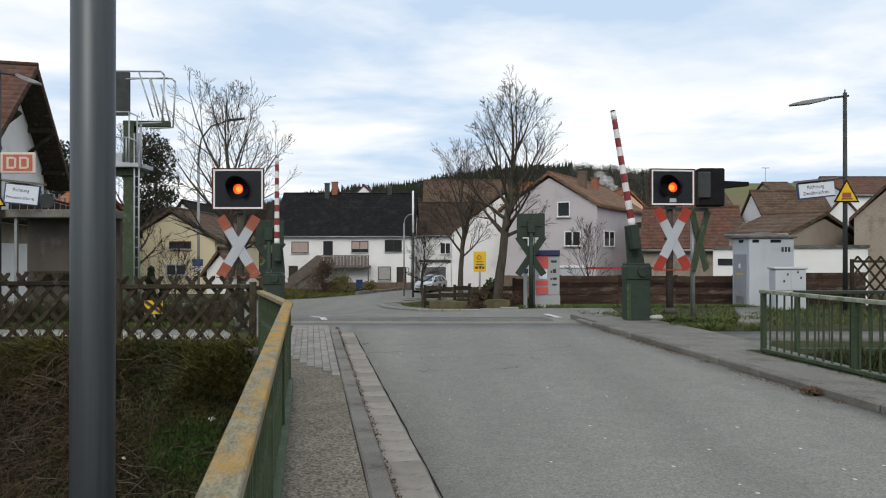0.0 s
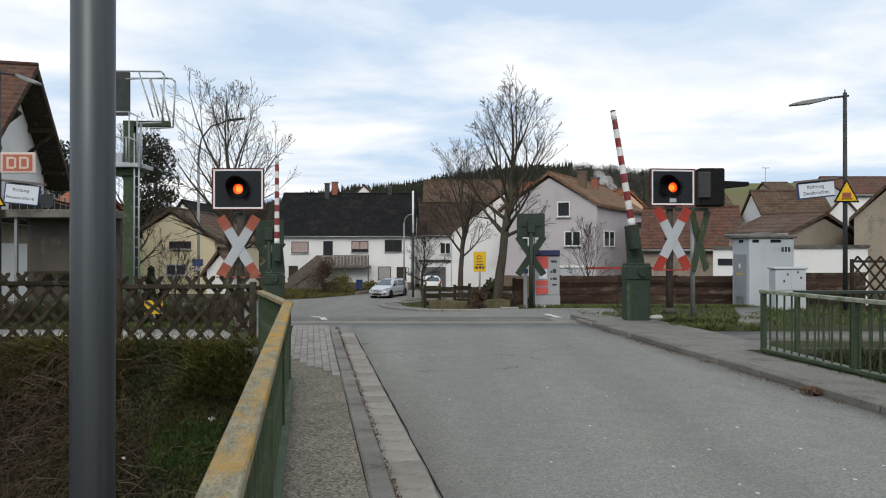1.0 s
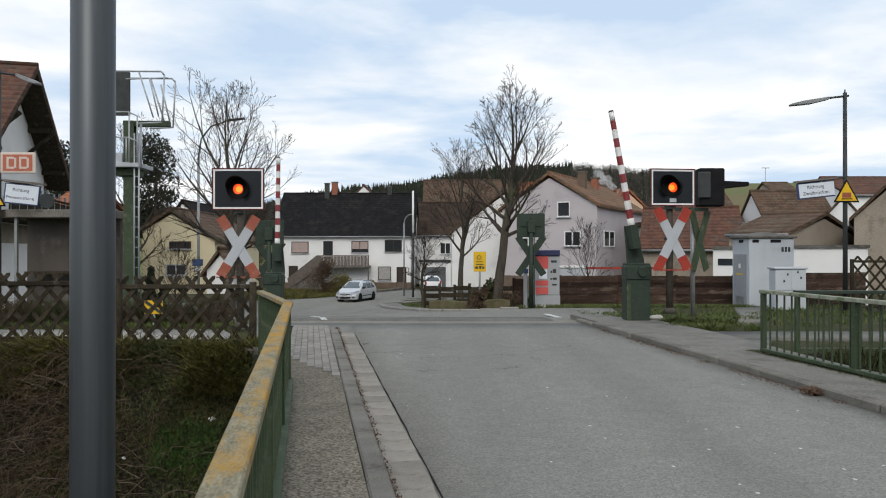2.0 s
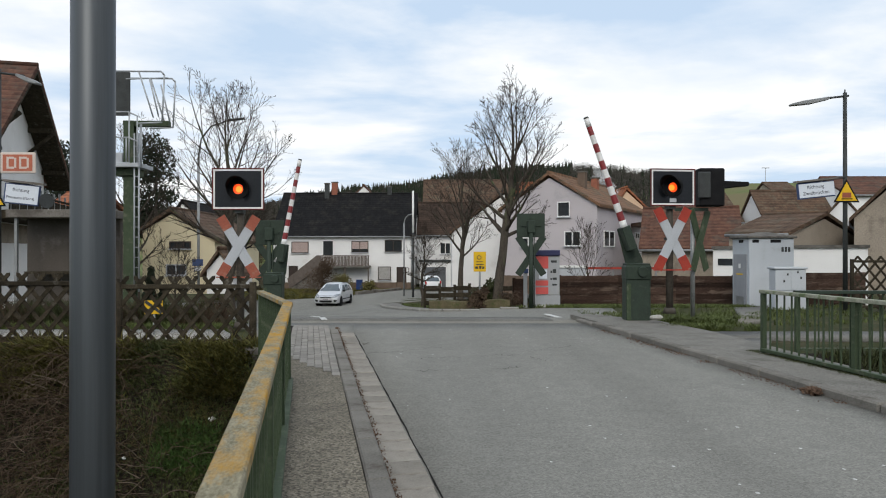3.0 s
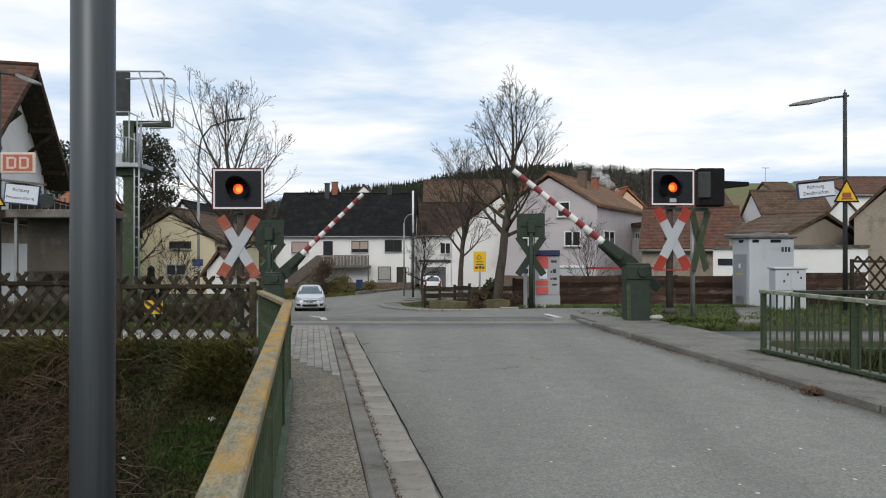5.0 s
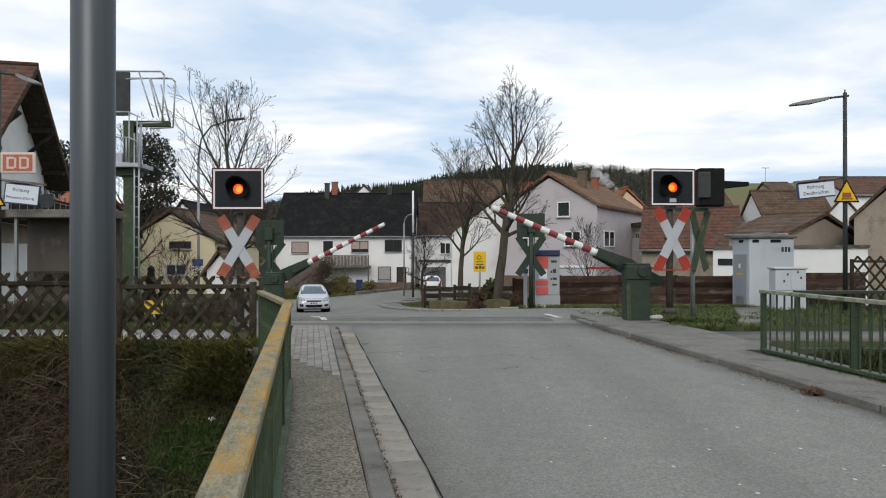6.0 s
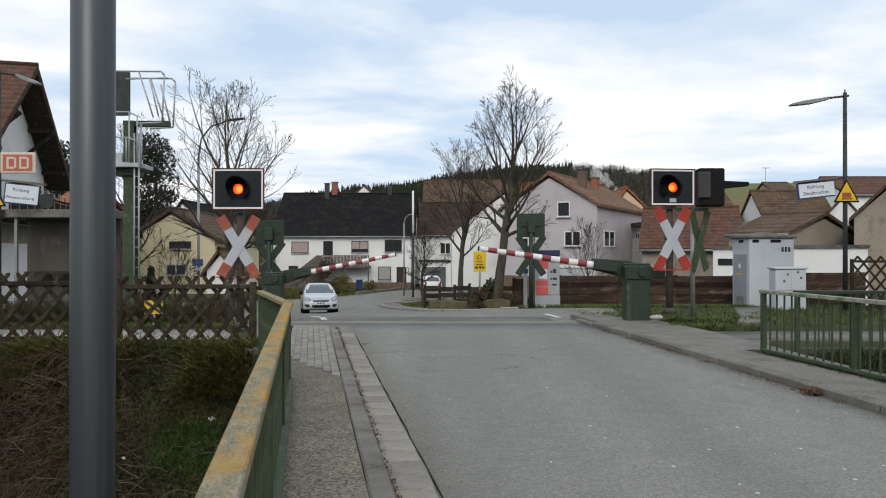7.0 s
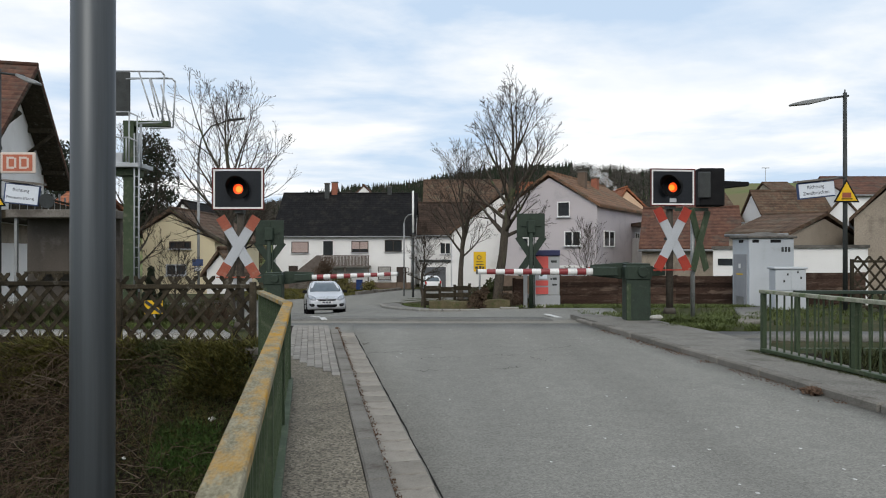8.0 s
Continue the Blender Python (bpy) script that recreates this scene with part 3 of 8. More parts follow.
def build_walkways():
    # left footway: grey wash-concrete, kerb of metre stones, gutter of square slabs
    bm = bmesh.new()
    ys = [-3 + 0.5 * k for k in range(27)]
    for y0, y1 in zip(ys, ys[1:]):
        vs = []
        for z in (-0.4, 0.085):
            for y, s in ((y0, 0), (y0, 1), (y1, 1), (y1, 0)):
                vs.append(bm.verts.new((edge_l(y) - (0.47 if s else 1.38), y, z)))
        for f in ((4, 5, 6, 7), (0, 1, 5, 4), (1, 2, 6, 5), (2, 3, 7, 6), (3, 0, 4, 7)):
            bm.faces.new([vs[i] for i in f])
    bmesh.ops.remove_doubles(bm, verts=bm.verts, dist=0.001)
    tagged(part("footway_left", bm, "walkway", None, "narrow footway of worn exposed-aggregate concrete"), category="pavement", kind="structure")
    # right footway
    bm = bmesh.new()
    outer = [(-3, 1.75), (6, 1.35), (9, 1.3), (11, 1.45), (13, 1.6), (15.2, 1.5), (16.6, 0.6)]
    rows = []
    for y, w in outer:
        rows.append([bm.verts.new((edge_r(y) + 0.13 + (w - 0.13) * k / 3, y, 0.09)) for k in range(4)])
    for p, q in zip(rows, rows[1:]):
        for k in range(3):
            bm.faces.new((p[k], p[k + 1], q[k + 1], q[k]))
    ex = bmesh.ops.extrude_face_region(bm, geom=bm.faces[:])
    for r in rows:
        for v in r:
            v.co.z -= 0.4
    tagged(part("footway_right", bm, "walkway_pale", None, "pale asphalt footway beside the road"), category="pavement", kind="structure")
    # asphalt path behind the grass verge
    road_sheet("side_path", [(12.55, 4.492, 17), (13.0, 4.808, 17.5), (13.6, 5.159, 18)], "asphalt_dark", 0.03, "asphalt path leading off beside the stream", 0.1)
    road_sheet("path_mouth", [(11.4, 3.809, 5.23), (12.0, 4.133, 5.524), (12.54, 4.459, 5.792)], "asphalt_dark", 0.025, "dark patched asphalt where the side path joins", 0.1)
    road_sheet("hut_path", [(15.6, 6.463, 7.008), (19, 7.902, 8.565), (26, 10.565, 11.886)], "walkway_pale", 0.03, "pale paved path up to the hut", 0.1)


build_walkways()


# ---- railings of the bridge ----
def build_railing(name, pts, label, top_mat, z_top=1.0, post_step=2.0, gap=0.13, base=0.08):
    """A welded steel railing along a line of points: wide flat top rail, bottom rail, flat posts, round bars."""
    t = thing(name, pose(0, 0, 0), label, "railing", "bridge railings")
    for a, b in zip(pts, pts[1:]):
        a, b = Vector((*a, 0)), Vector((*b, 0))
        d = (b - a)
        ln = d.length
        m = Matrix.Translation(a) @ pose(0, 0, 0, 0, 0, math.degrees(math.atan2(d.y, d.x)))
        bm = bmesh.new(); add_box(bm, -0.045, ln + 0.045, -0.05, 0.05, z_top - 0.05, z_top)
        part("top_rail", bm, top_mat, t, "top rail crusted with lichen", m, bevel=0.006)
        bm = bmesh.new(); add_box(bm, 0, ln, -0.06, 0.02, base + 0.03, base + 0.075)
        part("bottom_rail", bm, "green", t, "", m, bevel=0.004)
        n = max(1, round(ln / post_step))
        post = bmesh.new(); add_box(post, -0.035, 0.035, -0.03, 0.03, -0.02, z_top - 0.049 - base); soften(post, 0.004)
        pm = bpy.data.meshes.new("post"); post.to_mesh(pm); post.free(); pm.materials.append(M["green"])
        bar = bmesh.new(); add_box(bar, -0.007, 0.007, -0.011, 0.011, base + 0.07, z_top - 0.048)
        br = bpy.data.meshes.new("bar"); bar.to_mesh(br); bar.free(); br.materials.append(M["green"])
        for k in range(n + 1):
            ob = new("post", pm); ob.parent = t; ob.matrix_basis = m @ pose(ln * k / n, 0, base if k in (0, n) else base)
        nb = round(ln / gap)
        for k in range(1, nb):
            x = ln * k / nb
            if min(abs(x - ln * j / n) for j in range(n + 1)) > 0.05:
                ob = new("bar", br); ob.parent = t; ob.matrix_basis = m @ pose(x, 0, 0, random.uniform(-0.4, 0.4), 0, 0)
    return t


def rail_x(y):
    return -0.205 - 0.192 * y


build_railing("bridge_railing", [(rail_x(-2.4), -2.4), (rail_x(7.85), 7.85), (-2.6, 10.15)], "green steel bridge railing with orange lichen on its top rail", "lichen", gap=0.12)
build_railing("bridge_railing", [(4.66, 10.35), (5.21, 6.7), (5.9, 2.2), (6.5, -2.0)], "green steel bridge railing with pale lichen on its top rail", "lichen_grey", gap=0.16)


build_railing("path_railing", [(5.45, 10.95), (9.2, 10.9), (12.95, 10.85)], "dark green steel railing along the stream path", "green_dark", z_top=0.955, gap=0.16, post_step=1.9, base=0.0)


# ---- lattice fence on the bank ----
def build_lattice(name, x0, x1, y0, y1, z0, z1, step, label):
    """A panel of crossed half-round laths with pointed ends between two posts; a rail above and below."""
    ln = math.hypot(x1 - x0, y1 - y0)
    t = thing(name, pose(x0, y0, 0, 0, 0, math.degrees(math.atan2(y1 - y0, x1 - x0))), label, "fence", "lattice fence panels")
    h = z1 - z0
    for x in (0.0, ln):
        bm = bmesh.new(); add_tube(bm, (x, 0, z0 - 0.35), (x, 0, z1 + 0.03), 0.06, 0.055, 10)
        part("post", bm, "wood_dark", t)
    for z in (z0 + 0.03, z1 - 0.04):
        bm = bmesh.new(); add_box(bm, 0.05, ln - 0.05, -0.035, -0.005, z - 0.035, z + 0.035)
        part("rail", bm, "wood_dark", t, bevel=0.008)
    lean = (h + 0.2) * 0.84
    for s, yy in ((1, 0.012), (-1, 0.032)):
        x = -lean + step * 0.5
        while x < ln + (0 if s > 0 else lean):
            xa, xb = (x, x + lean) if s > 0 else (x + lean, x)
            # clip the lath to the panel
            def at(k):
                return xa + (xb - xa) * k, z0 - 0.1 + (h + 0.2) * k
            ks = [k / 40 for k in range(41) if 0.03 <= at(k / 40)[0] <= ln - 0.03]
            if len(ks) > 3:
                a, b = at(ks[0]), at(ks[-1])
                bm = bmesh.new()
                d = Vector((b[0] - a[0], 0, b[1] - a[1])); nrm = Vector((-d.z, 0, d.x)).normalized() * 0.03
                pa, pb = Vector((a[0], yy, a[1])), Vector((b[0], yy, b[1]))
                loop = [pa - nrm, pb - nrm, pb + d.normalized() * 0.035, pb + nrm, pa + nrm, pa - d.normalized() * 0.035]
                r0 = [bm.verts.new(p) for p in loop]
                r1 = [bm.verts.new(p + Vector((0, -0.02, 0)) - (p - (pa + pb) / 2) * 0.01) for p in loop]
                bm.faces.new(r0); bm.faces.new(r1[::-1])
                for k in range(6):
                    bm.faces.new((r0[k], r0[(k + 1) % 6], r1[(k + 1) % 6], r1[k]))
                part("lath", bm, "wood_dark", t)
            x += step
    return t


FY = 10.9
build_lattice("lattice_fence", -4.966, -2.924, FY, FY + 0.05, 0.141, 1.058, 0.262, "weathered grey-brown lattice fence panel of crossed laths on the bank")
build_lattice("lattice_fence", -7.007, -5.009, FY - 0.1, FY, 0.202, 1.11, 0.265, "weathered dark lattice fence panel of crossed laths, leaning")
build_lattice("lattice_fence", -9.049, -7.059, FY - 0.1, FY - 0.1, 0.202, 1.11, 0.265, "weathered dark lattice fence panel of crossed laths, leaning")


# ---- the near steel pole ----
def build_pole():
    x, y = -0.91, 1.85
    t = thing("street_pole", pose(x, y, land(x, y)), "galvanised grey steel pole beside the bridge railing", "pole")
    z = -land(x, y)
    tube_part("shaft", (0, 0, 0), (0, 0, z + 5.2), 0.054, "galv", t, n=40)


build_pole()


# ---- crossing signals ----
def add_ring(bm, c, r0, r1, y0, y1, n=28):
    """A ring round the y axis with a hole of r0."""
    vs = [[bm.verts.new((c[0] + r * math.cos(k * math.tau / n), y, c[1] + r * math.sin(k * math.tau / n))) for k in range(n)] for r, y in ((r0, y0), (r1, y0), (r1, y1), (r0, y1))]
    for a, b in ((0, 1), (1, 2), (2, 3), (3, 0)):
        for k in range(n):
            bm.faces.new((vs[a][k], vs[a][(k + 1) % n], vs[b][(k + 1) % n], vs[b][k])).smooth = False


def plate_with_hole(bm, x0, x1, z0, z1, c, r, y0, y1, n=32):
    rows = []
    for y in (y0, y1):
        inner, outer = [], []
        for k in range(n):
            a = k * math.tau / n + math.pi / 4
            dx, dz = math.cos(a), math.sin(a)
            inner.append(bm.verts.new((c[0] + r * dx, y, c[1] + r * dz)))
            sx = ((x1 - c[0]) if dx > 0 else (x0 - c[0])) / dx if abs(dx) > 1e-6 else 1e9
            sz = ((z1 - c[1]) if dz > 0 else (z0 - c[1])) / dz if abs(dz) > 1e-6 else 1e9
            q = min(sx, sz)
            outer.append(bm.verts.new(((x1 if dx > 0 else x0, y, z1 if dz > 0 else z0) if k % (n // 4) == 0 else (c[0] + q * dx, y, c[1] + q * dz))))
        rows.append((inner, outer))
    (i0, o0), (i1, o1) = rows
    for k in range(n):
        j = (k + 1) % n
        bm.faces.new((i0[k], i0[j], o0[j], o0[k]))
        bm.faces.new((i1[k], o1[k], o1[j], i1[j]))
        bm.faces.new((i0[k], i1[k], i1[j], i0[j]))
        bm.faces.new((o0[k], o0[j], o1[j], o1[k]))


def add_cross(t, w, h, zc, width, y0, y1, split=True, red="red", plain=None):
    """The two crossed boards of the warning cross; white with red ends."""
    for s, off in ((1, 0.0), (-1, 0.012)):
        d = Vector((s * w, 0, h))
        ln = d.length
        turn = Matrix.Translation((0, 0, zc)) @ pose(0, 0, 0, 0, -math.degrees(math.atan2(d.z, d.x)), 0)
        bm = bmesh.new(); add_box(bm, -ln / 2, ln / 2, y0 + off, y1 + off, -width / 2, width / 2)
        blade = part("blade", bm, plain or "sign_grey", t, "" if plain else "white board with red ends", turn, bevel=0.003)
        if split:
            for e in (-1, 1):
                lo, hi = sorted((e * ln * 0.295, e * ln * 0.502))
                bm = bmesh.new(); add_box(bm, lo, hi, y0 + off - 0.004, y0 + off + 0.002, -width / 2 - 0.001, width / 2 + 0.001)
                part("red_end", bm, red, blade, "red reflective end")


def build_signal(x, y, z, turn, panel_w, panel_z, panel_h, cross_z, cross_w, cross_h, width, red, label, lamp=(0, 0), lens_r=0.1, lean=0.0, skew=0.1):
    t = thing("crossing_signal", pose(x, y, z, 0, lean, turn), label, "crossing signal", "crossing signals facing the bridge")
    tube_part("mast", (0, 0.14, 0), (0, 0.14, panel_z + 0.1), 0.075, "rusty", t, "rusty round mast", r1=0.068, n=16)
    bm = bmesh.new(); add_tube(bm, (0, 0.14, 0), (0, 0.14, 0.12), 0.14, 0.11, 14)
    part("foot", bm, "rusty", t)
    w, h = panel_w / 2, panel_h / 2
    r, g = 0.022, 0.033
    cx, cz = lamp
    bm = bmesh.new(); plate_with_hole(bm, -w + r + g, w - r - g, panel_z - h + r + g, panel_z + h - r - g, (cx, panel_z + cz), lens_r, -0.03, -0.02)
    part("panel", bm, "panel_black", t, "black backing panel")
    for nm, a, mt, yy, lb in (("white_border", r, "white", -0.034, "white border"), ("red_border", 0.0, "red_dark", -0.04, "dark red rim")):
        wd = g if a else r
        bm = bmesh.new()
        for q in ((-w + a, w - a, panel_z + h - a - wd, panel_z + h - a), (-w + a, w - a, panel_z - h + a, panel_z - h + a + wd), (-w + a, -w + a + wd, panel_z - h + a + wd, panel_z + h - a - wd), (w - a - wd, w - a, panel_z - h + a + wd, panel_z + h - a - wd)):
            add_box(bm, q[0], q[1], yy, -0.015, q[2], q[3])
        part(nm, bm, mt, t, lb)
    bm = bmesh.new(); add_box(bm, -w * 0.7, w * 0.7, 0.035, 0.13, panel_z - h * 0.7, panel_z + h * 0.7)
    part("case", bm, "black", t, "black lamp case")
    bm = bmesh.new(); add_tube(bm, (cx, 0.028, panel_z + cz), (cx, 0.036, panel_z + cz), lens_r * 1.15, None, 24)
    lens = part("lens", bm, "lens", t, "glowing red-orange lens")
    bm = bmesh.new(); add_tube(bm, (cx, 0.022, panel_z + cz), (cx, 0.03, panel_z + cz), lens_r * 0.62, None, 24)
    part("bulb_glow", bm, "lens_core", lens)
    # hood: a half tube over the lens, longer above
    bm = bmesh.new()
    n = 26
    R = lens_r * 2.2
    rows = []
    for k in range(n + 1):
        a = math.radians(-60 + 300 * k / n)
        reach = 0.12 + 0.22 * max(0, math.sin(a)) ** 0.7
        rows.append([bm.verts.new((cx + q * math.cos(a) - skew * (yy + 0.03), yy, panel_z + cz + 0.012 + q * math.sin(a))) for q, yy in ((R, -0.03), (R, -0.03 - reach), (R - 0.012, -0.03 - reach), (R - 0.012, -0.03))])
    for p, q in zip(rows, rows[1:]):
        for i, j in ((0, 1), (1, 2), (2, 3)):
            bm.faces.new((p[i], p[j], q[j], q[i])).smooth = True
    part("hood", bm, "black", t, "black sun hood")
    bm = bmesh.new(); add_ring(bm, (cx, panel_z + cz), lens_r, lens_r * 1.95, -0.045, -0.028)
    part("lamp_ring", bm, "black", t)
    # added black disc, slid across the steadily glowing lens so that it blinks
    bm = bmesh.new(); add_tube(bm, (cx, 0.0, panel_z + cz), (cx, 0.006, panel_z + cz), lens_r * 1.25, None, 24)
    shutter = part("added_blink_disc", bm, "black", t, "added black disc that hides the glowing lens to make it blink")
    add_cross(t, cross_w, cross_h, cross_z, width, -0.02, 0.0, True, red)
    bm = bmesh.new(); add_box(bm, -cross_w * 0.62, cross_w * 0.62, -0.01, 0.01, cross_z - cross_h / 2 - 0.03, cross_z - cross_h / 2 - 0.005)
    part("cross_bracket", bm, red, t)
    box_part("clamp", (-0.1, 0.1, 0.0, 0.2, cross_z - 0.03, cross_z + 0.03), "steel_dark", t)
    box_part("clamp", (-0.08, 0.08, 0.0, 0.2, panel_z - h - 0.06, panel_z - h + 0.02), "steel_dark", t)
    return t, shutter


SL, SR = 13.9, 14.8
GL, GR = 0.05, 0.256
sig_l, shut_l = build_signal(-3.993, SL, GL, 0, 1.015, 2.773 - GL, 0.816, 1.648 - GL, 0.706, 1.158, 0.188, "red_faded",
                             "rusty mast with flashing lamp panel and faded red-white warning cross", (0.0, 0.0), 0.1)
sig_r, shut_r = build_signal(4.769, SR, GR, 6, 0.963, 2.887 - GR, 0.775, 1.818 - GR, 0.658, 1.257, 0.195, "red",
                             "rusty mast with flashing lamp panel and red-white cross in grass", (0.0, 0.0), 0.1, skew=-0.75)
box_part("lamp_plate", (-0.07, 0.07, -0.045, -0.03, 2.887 - GR - 0.31, 2.887 - GR - 0.23), "sign_grey", sig_r, "small grey plate under the lamp")


def build_far_signal(x, y, z, panel_w, panel_h, panel_z, cross_z, cross_w, cross_h, width, label, turn=0):
    """The back of the signals that face the other side: grey-green panel, bare cross."""
    t = thing("rear_facing_signal", pose(x, y, z, 0, 0, turn), label, "crossing signal", "crossing signals seen from behind")
    tube_part("mast", (0, 0, 0), (0, 0, panel_z), 0.075, "green_dark", t, n=14)
    bm = bmesh.new(); add_box(bm, -panel_w / 2, panel_w / 2, 0.07, 0.1, panel_z - panel_h / 2, panel_z + panel_h / 2)
    part("panel", bm, "green_dark", t, bevel=0.01)
    bm = bmesh.new(); add_box(bm, -0.13, 0.13, -0.1, 0.07, panel_z - panel_h * 0.32, panel_z + panel_h * 0.2)
    part("case", bm, "green_dark", t, bevel=0.02)
    bm = bmesh.new(); add_box(bm, -panel_w * 0.35, panel_w * 0.35, 0.03, 0.07, panel_z - 0.03, panel_z + 0.03); add_box(bm, -0.02, 0.02, 0.03, 0.069, panel_z - panel_h / 2, panel_z + panel_h / 2)
    part("stiffener", bm, "green_dark", t)
    add_cross(t, cross_w, cross_h, cross_z, width, 0.08, 0.095, False, plain="green_dark")
    tube_part("conduit", (0.11, 0.03, 0.0), (0.11, 0.03, panel_z - 0.3), 0.02, "green_dark", t, n=8)
    return t


ZFR = -0.459
build_far_signal(3.058, 24.7, ZFR, 0.98, 0.823, 2.462 - ZFR, 1.403 - ZFR, 0.902, 1.333, 0.235, "green-grey back of a crossing signal beside the ticket machine")
ZFL = -0.5
build_far_signal(-5.5, 22.5, ZFL, 0.893, 0.786, 2.149 - ZFL, 1.256 - ZFL, 0.857, 1.179, 0.214, "green-grey back of a crossing signal behind the barrier")


def build_side_signal():
    """The dark lamp box turned along the side path, on its own green mast with a cross edge-on."""
    y = 16.2
    z0 = level(5.683, y)
    t = thing("side_crossing_signal", pose(5.683, y, z0), "dark green crossing signal turned side-on with long black hood", "crossing signal")
    tube_part("mast", (0, 0, 0), (0, 0, 2.46 - z0), 0.05, "steel", t, "grey steel mast", n=12)
    bm = bmesh.new(); add_box(bm, 0.103, 0.669, -0.18, 0.2, 2.576 - z0, 3.437 - z0)
    part("lamp_box", bm, "black", t, "black lamp box", bevel=0.03)
    bm = bmesh.new(); add_box(bm, 0.103 - 0.05, 0.334, -0.24, -0.18, 2.756 - z0, 3.347 - z0)
    part("box_lid", bm, "steel_dark", t, bevel=0.02)
    bm = bmesh.new()
    prof = [(0, 0.08), (0.58, 0.055), (0.58, -0.035), (0.3, -0.06), (0, -0.1)]
    add_prism(bm, [(0.669 + a, 3.077 - z0 + b) for a, b in prof], "y", -0.1, 0.12)
    part("hood", bm, "black", t, "long black hood", bevel=0.015)
    bm = bmesh.new()
    d = math.radians(66)
    for s in (1, -1):
        ln = 0.75
        m = Matrix.Translation((0.167, 0.0, 1.817 - z0)) @ pose(0, 0, 0, 0, 0, 38) @ pose(0, 0, 0, 0, -s * 66, 0)
        add_box(bm, -ln, ln, -0.02 * s, 0.005 - 0.02 * s + 0.01, -0.11, 0.11, m)
    part("cross_back", bm, "green", t, "unpainted back of the cross")
    bm = bmesh.new(); add_box(bm, -0.4, 0.35, -0.03, 0.03, 2.473 - z0, 2.55 - z0)
    part("arm", bm, "green_dark", t)
    return t


build_side_signal()


# ---- barriers ----
def build_barrier(x, y, z, s, facing, label, stripes=13):
    """Green drive housing with a rocking arm and a red and white boom; facing -1: the boom lies towards -x. s: overall size."""
    t = thing("level_crossing_barrier", pose(x, y, z), label, "barrier", "half barriers")
    bm = bmesh.new(); add_box(bm, -0.262 * s, 0.262 * s, -0.19 * s, 0.19 * s, -0.12, 1.12 * s)
    part("housing", bm, "green_dark", t, "green painted drive housing", bevel=0.03 * s)
    # paler green strip paints the brighter light of the left face onto the front
    bm = bmesh.new(); add_box(bm, -0.255 * s, -0.165 * s, -0.205 * s, -0.19 * s, -0.08, 0.72 * s)
    part("lit_face_strip", bm, "green", t, bevel=0.005)
    bm = bmesh.new(); add_box(bm, -0.275 * s, 0.28 * s, -0.22 * s, 0.205 * s, 0.78 * s, 1.125 * s)
    part("head", bm, "green_dark", t, "green gear head", bevel=0.045 * s)
    pv = Vector((0.08 * s, 0, 0.97 * s))
    bm = bmesh.new(); add_tube(bm, (pv.x, -0.275 * s, pv.z), (pv.x, -0.225 * s, pv.z), 0.1 * s, 0.115 * s, 18)
    part("bearing_cap", bm, "green_dark", t)
    bm = bmesh.new(); add_box(bm, -0.25 * s, 0.255 * s, -0.19 * s, 0.18 * s, 1.115 * s, 1.15 * s)
    part("lid", bm, "green_dark", t, bevel=0.01)
    bm = bmesh.new(); add_box(bm, -0.3 * s, 0.3 * s, -0.23 * s, 0.23 * s, -0.4, -0.1)
    part("footing", bm, "concrete", t, "concrete footing")
    # arm: its own space lies along +x from the pivot
    arm = new("arm"); arm.parent = t; arm.matrix_basis = Matrix.Translation(pv)
    bm = bmesh.new()
    prof = [(-0.62, -0.09), (-0.62, 0.1), (-0.1, 0.14), (0.2, 0.2), (1.02, 0.14), (1.02, -0.1), (0.2, -0.18), (-0.16, -0.12)]
    sd = 1 if facing < 0 else -1          # the arm swings on the far side of the housing
    add_prism(bm, [(a * s, b * s) for a, b in prof], "y", *sorted((0.22 * s * -sd, 0.28 * s * -sd)))
    add_box(bm, 0.5 * s, 1.02 * s, *sorted((0.11 * s * sd, 0.22 * s * -sd)), -0.085 * s, 0.1 * s)
    part("boom_cradle", bm, "green_dark", arm, "green boom cradle", bevel=0.012)
    ln = 2.52 * s
    for k in range(stripes):
        a, b = 0.97 * s + ln * k / stripes, 0.97 * s + ln * (k + 1) / stripes
        ra, rb = [(0.075 - 0.02 * v / stripes) * s for v in (k, k + 1)]
        bm = bmesh.new(); add_tube(bm, (a, 0, 0), (b, 0, 0), ra, rb, 14, cap=k in (0, stripes - 1))
        part("boom_stripe", bm, "boom_white" if k % 2 == 0 else "boom_red", arm)
    bm = bmesh.new(); add_tube(bm, (0.97 * s + ln, 0, 0), (0.97 * s + ln + 0.03, 0, 0), 0.06 * s, 0.05 * s, 12)
    part("end_cap", bm, "steel_dark", arm)
    return t, arm, pv


ZBR = 0.151
bar_r, arm_r, pv_r = build_barrier(4.153, 15.3, ZBR, 1.0, -1, "green half-barrier drive with red and white boom beside the footway")
ZBL = -0.12
bar_l, arm_l, pv_l = build_barrier(-4.651, 19.6, ZBL, 0.953, 1, "green half-barrier drive with red and white boom across the tracks")


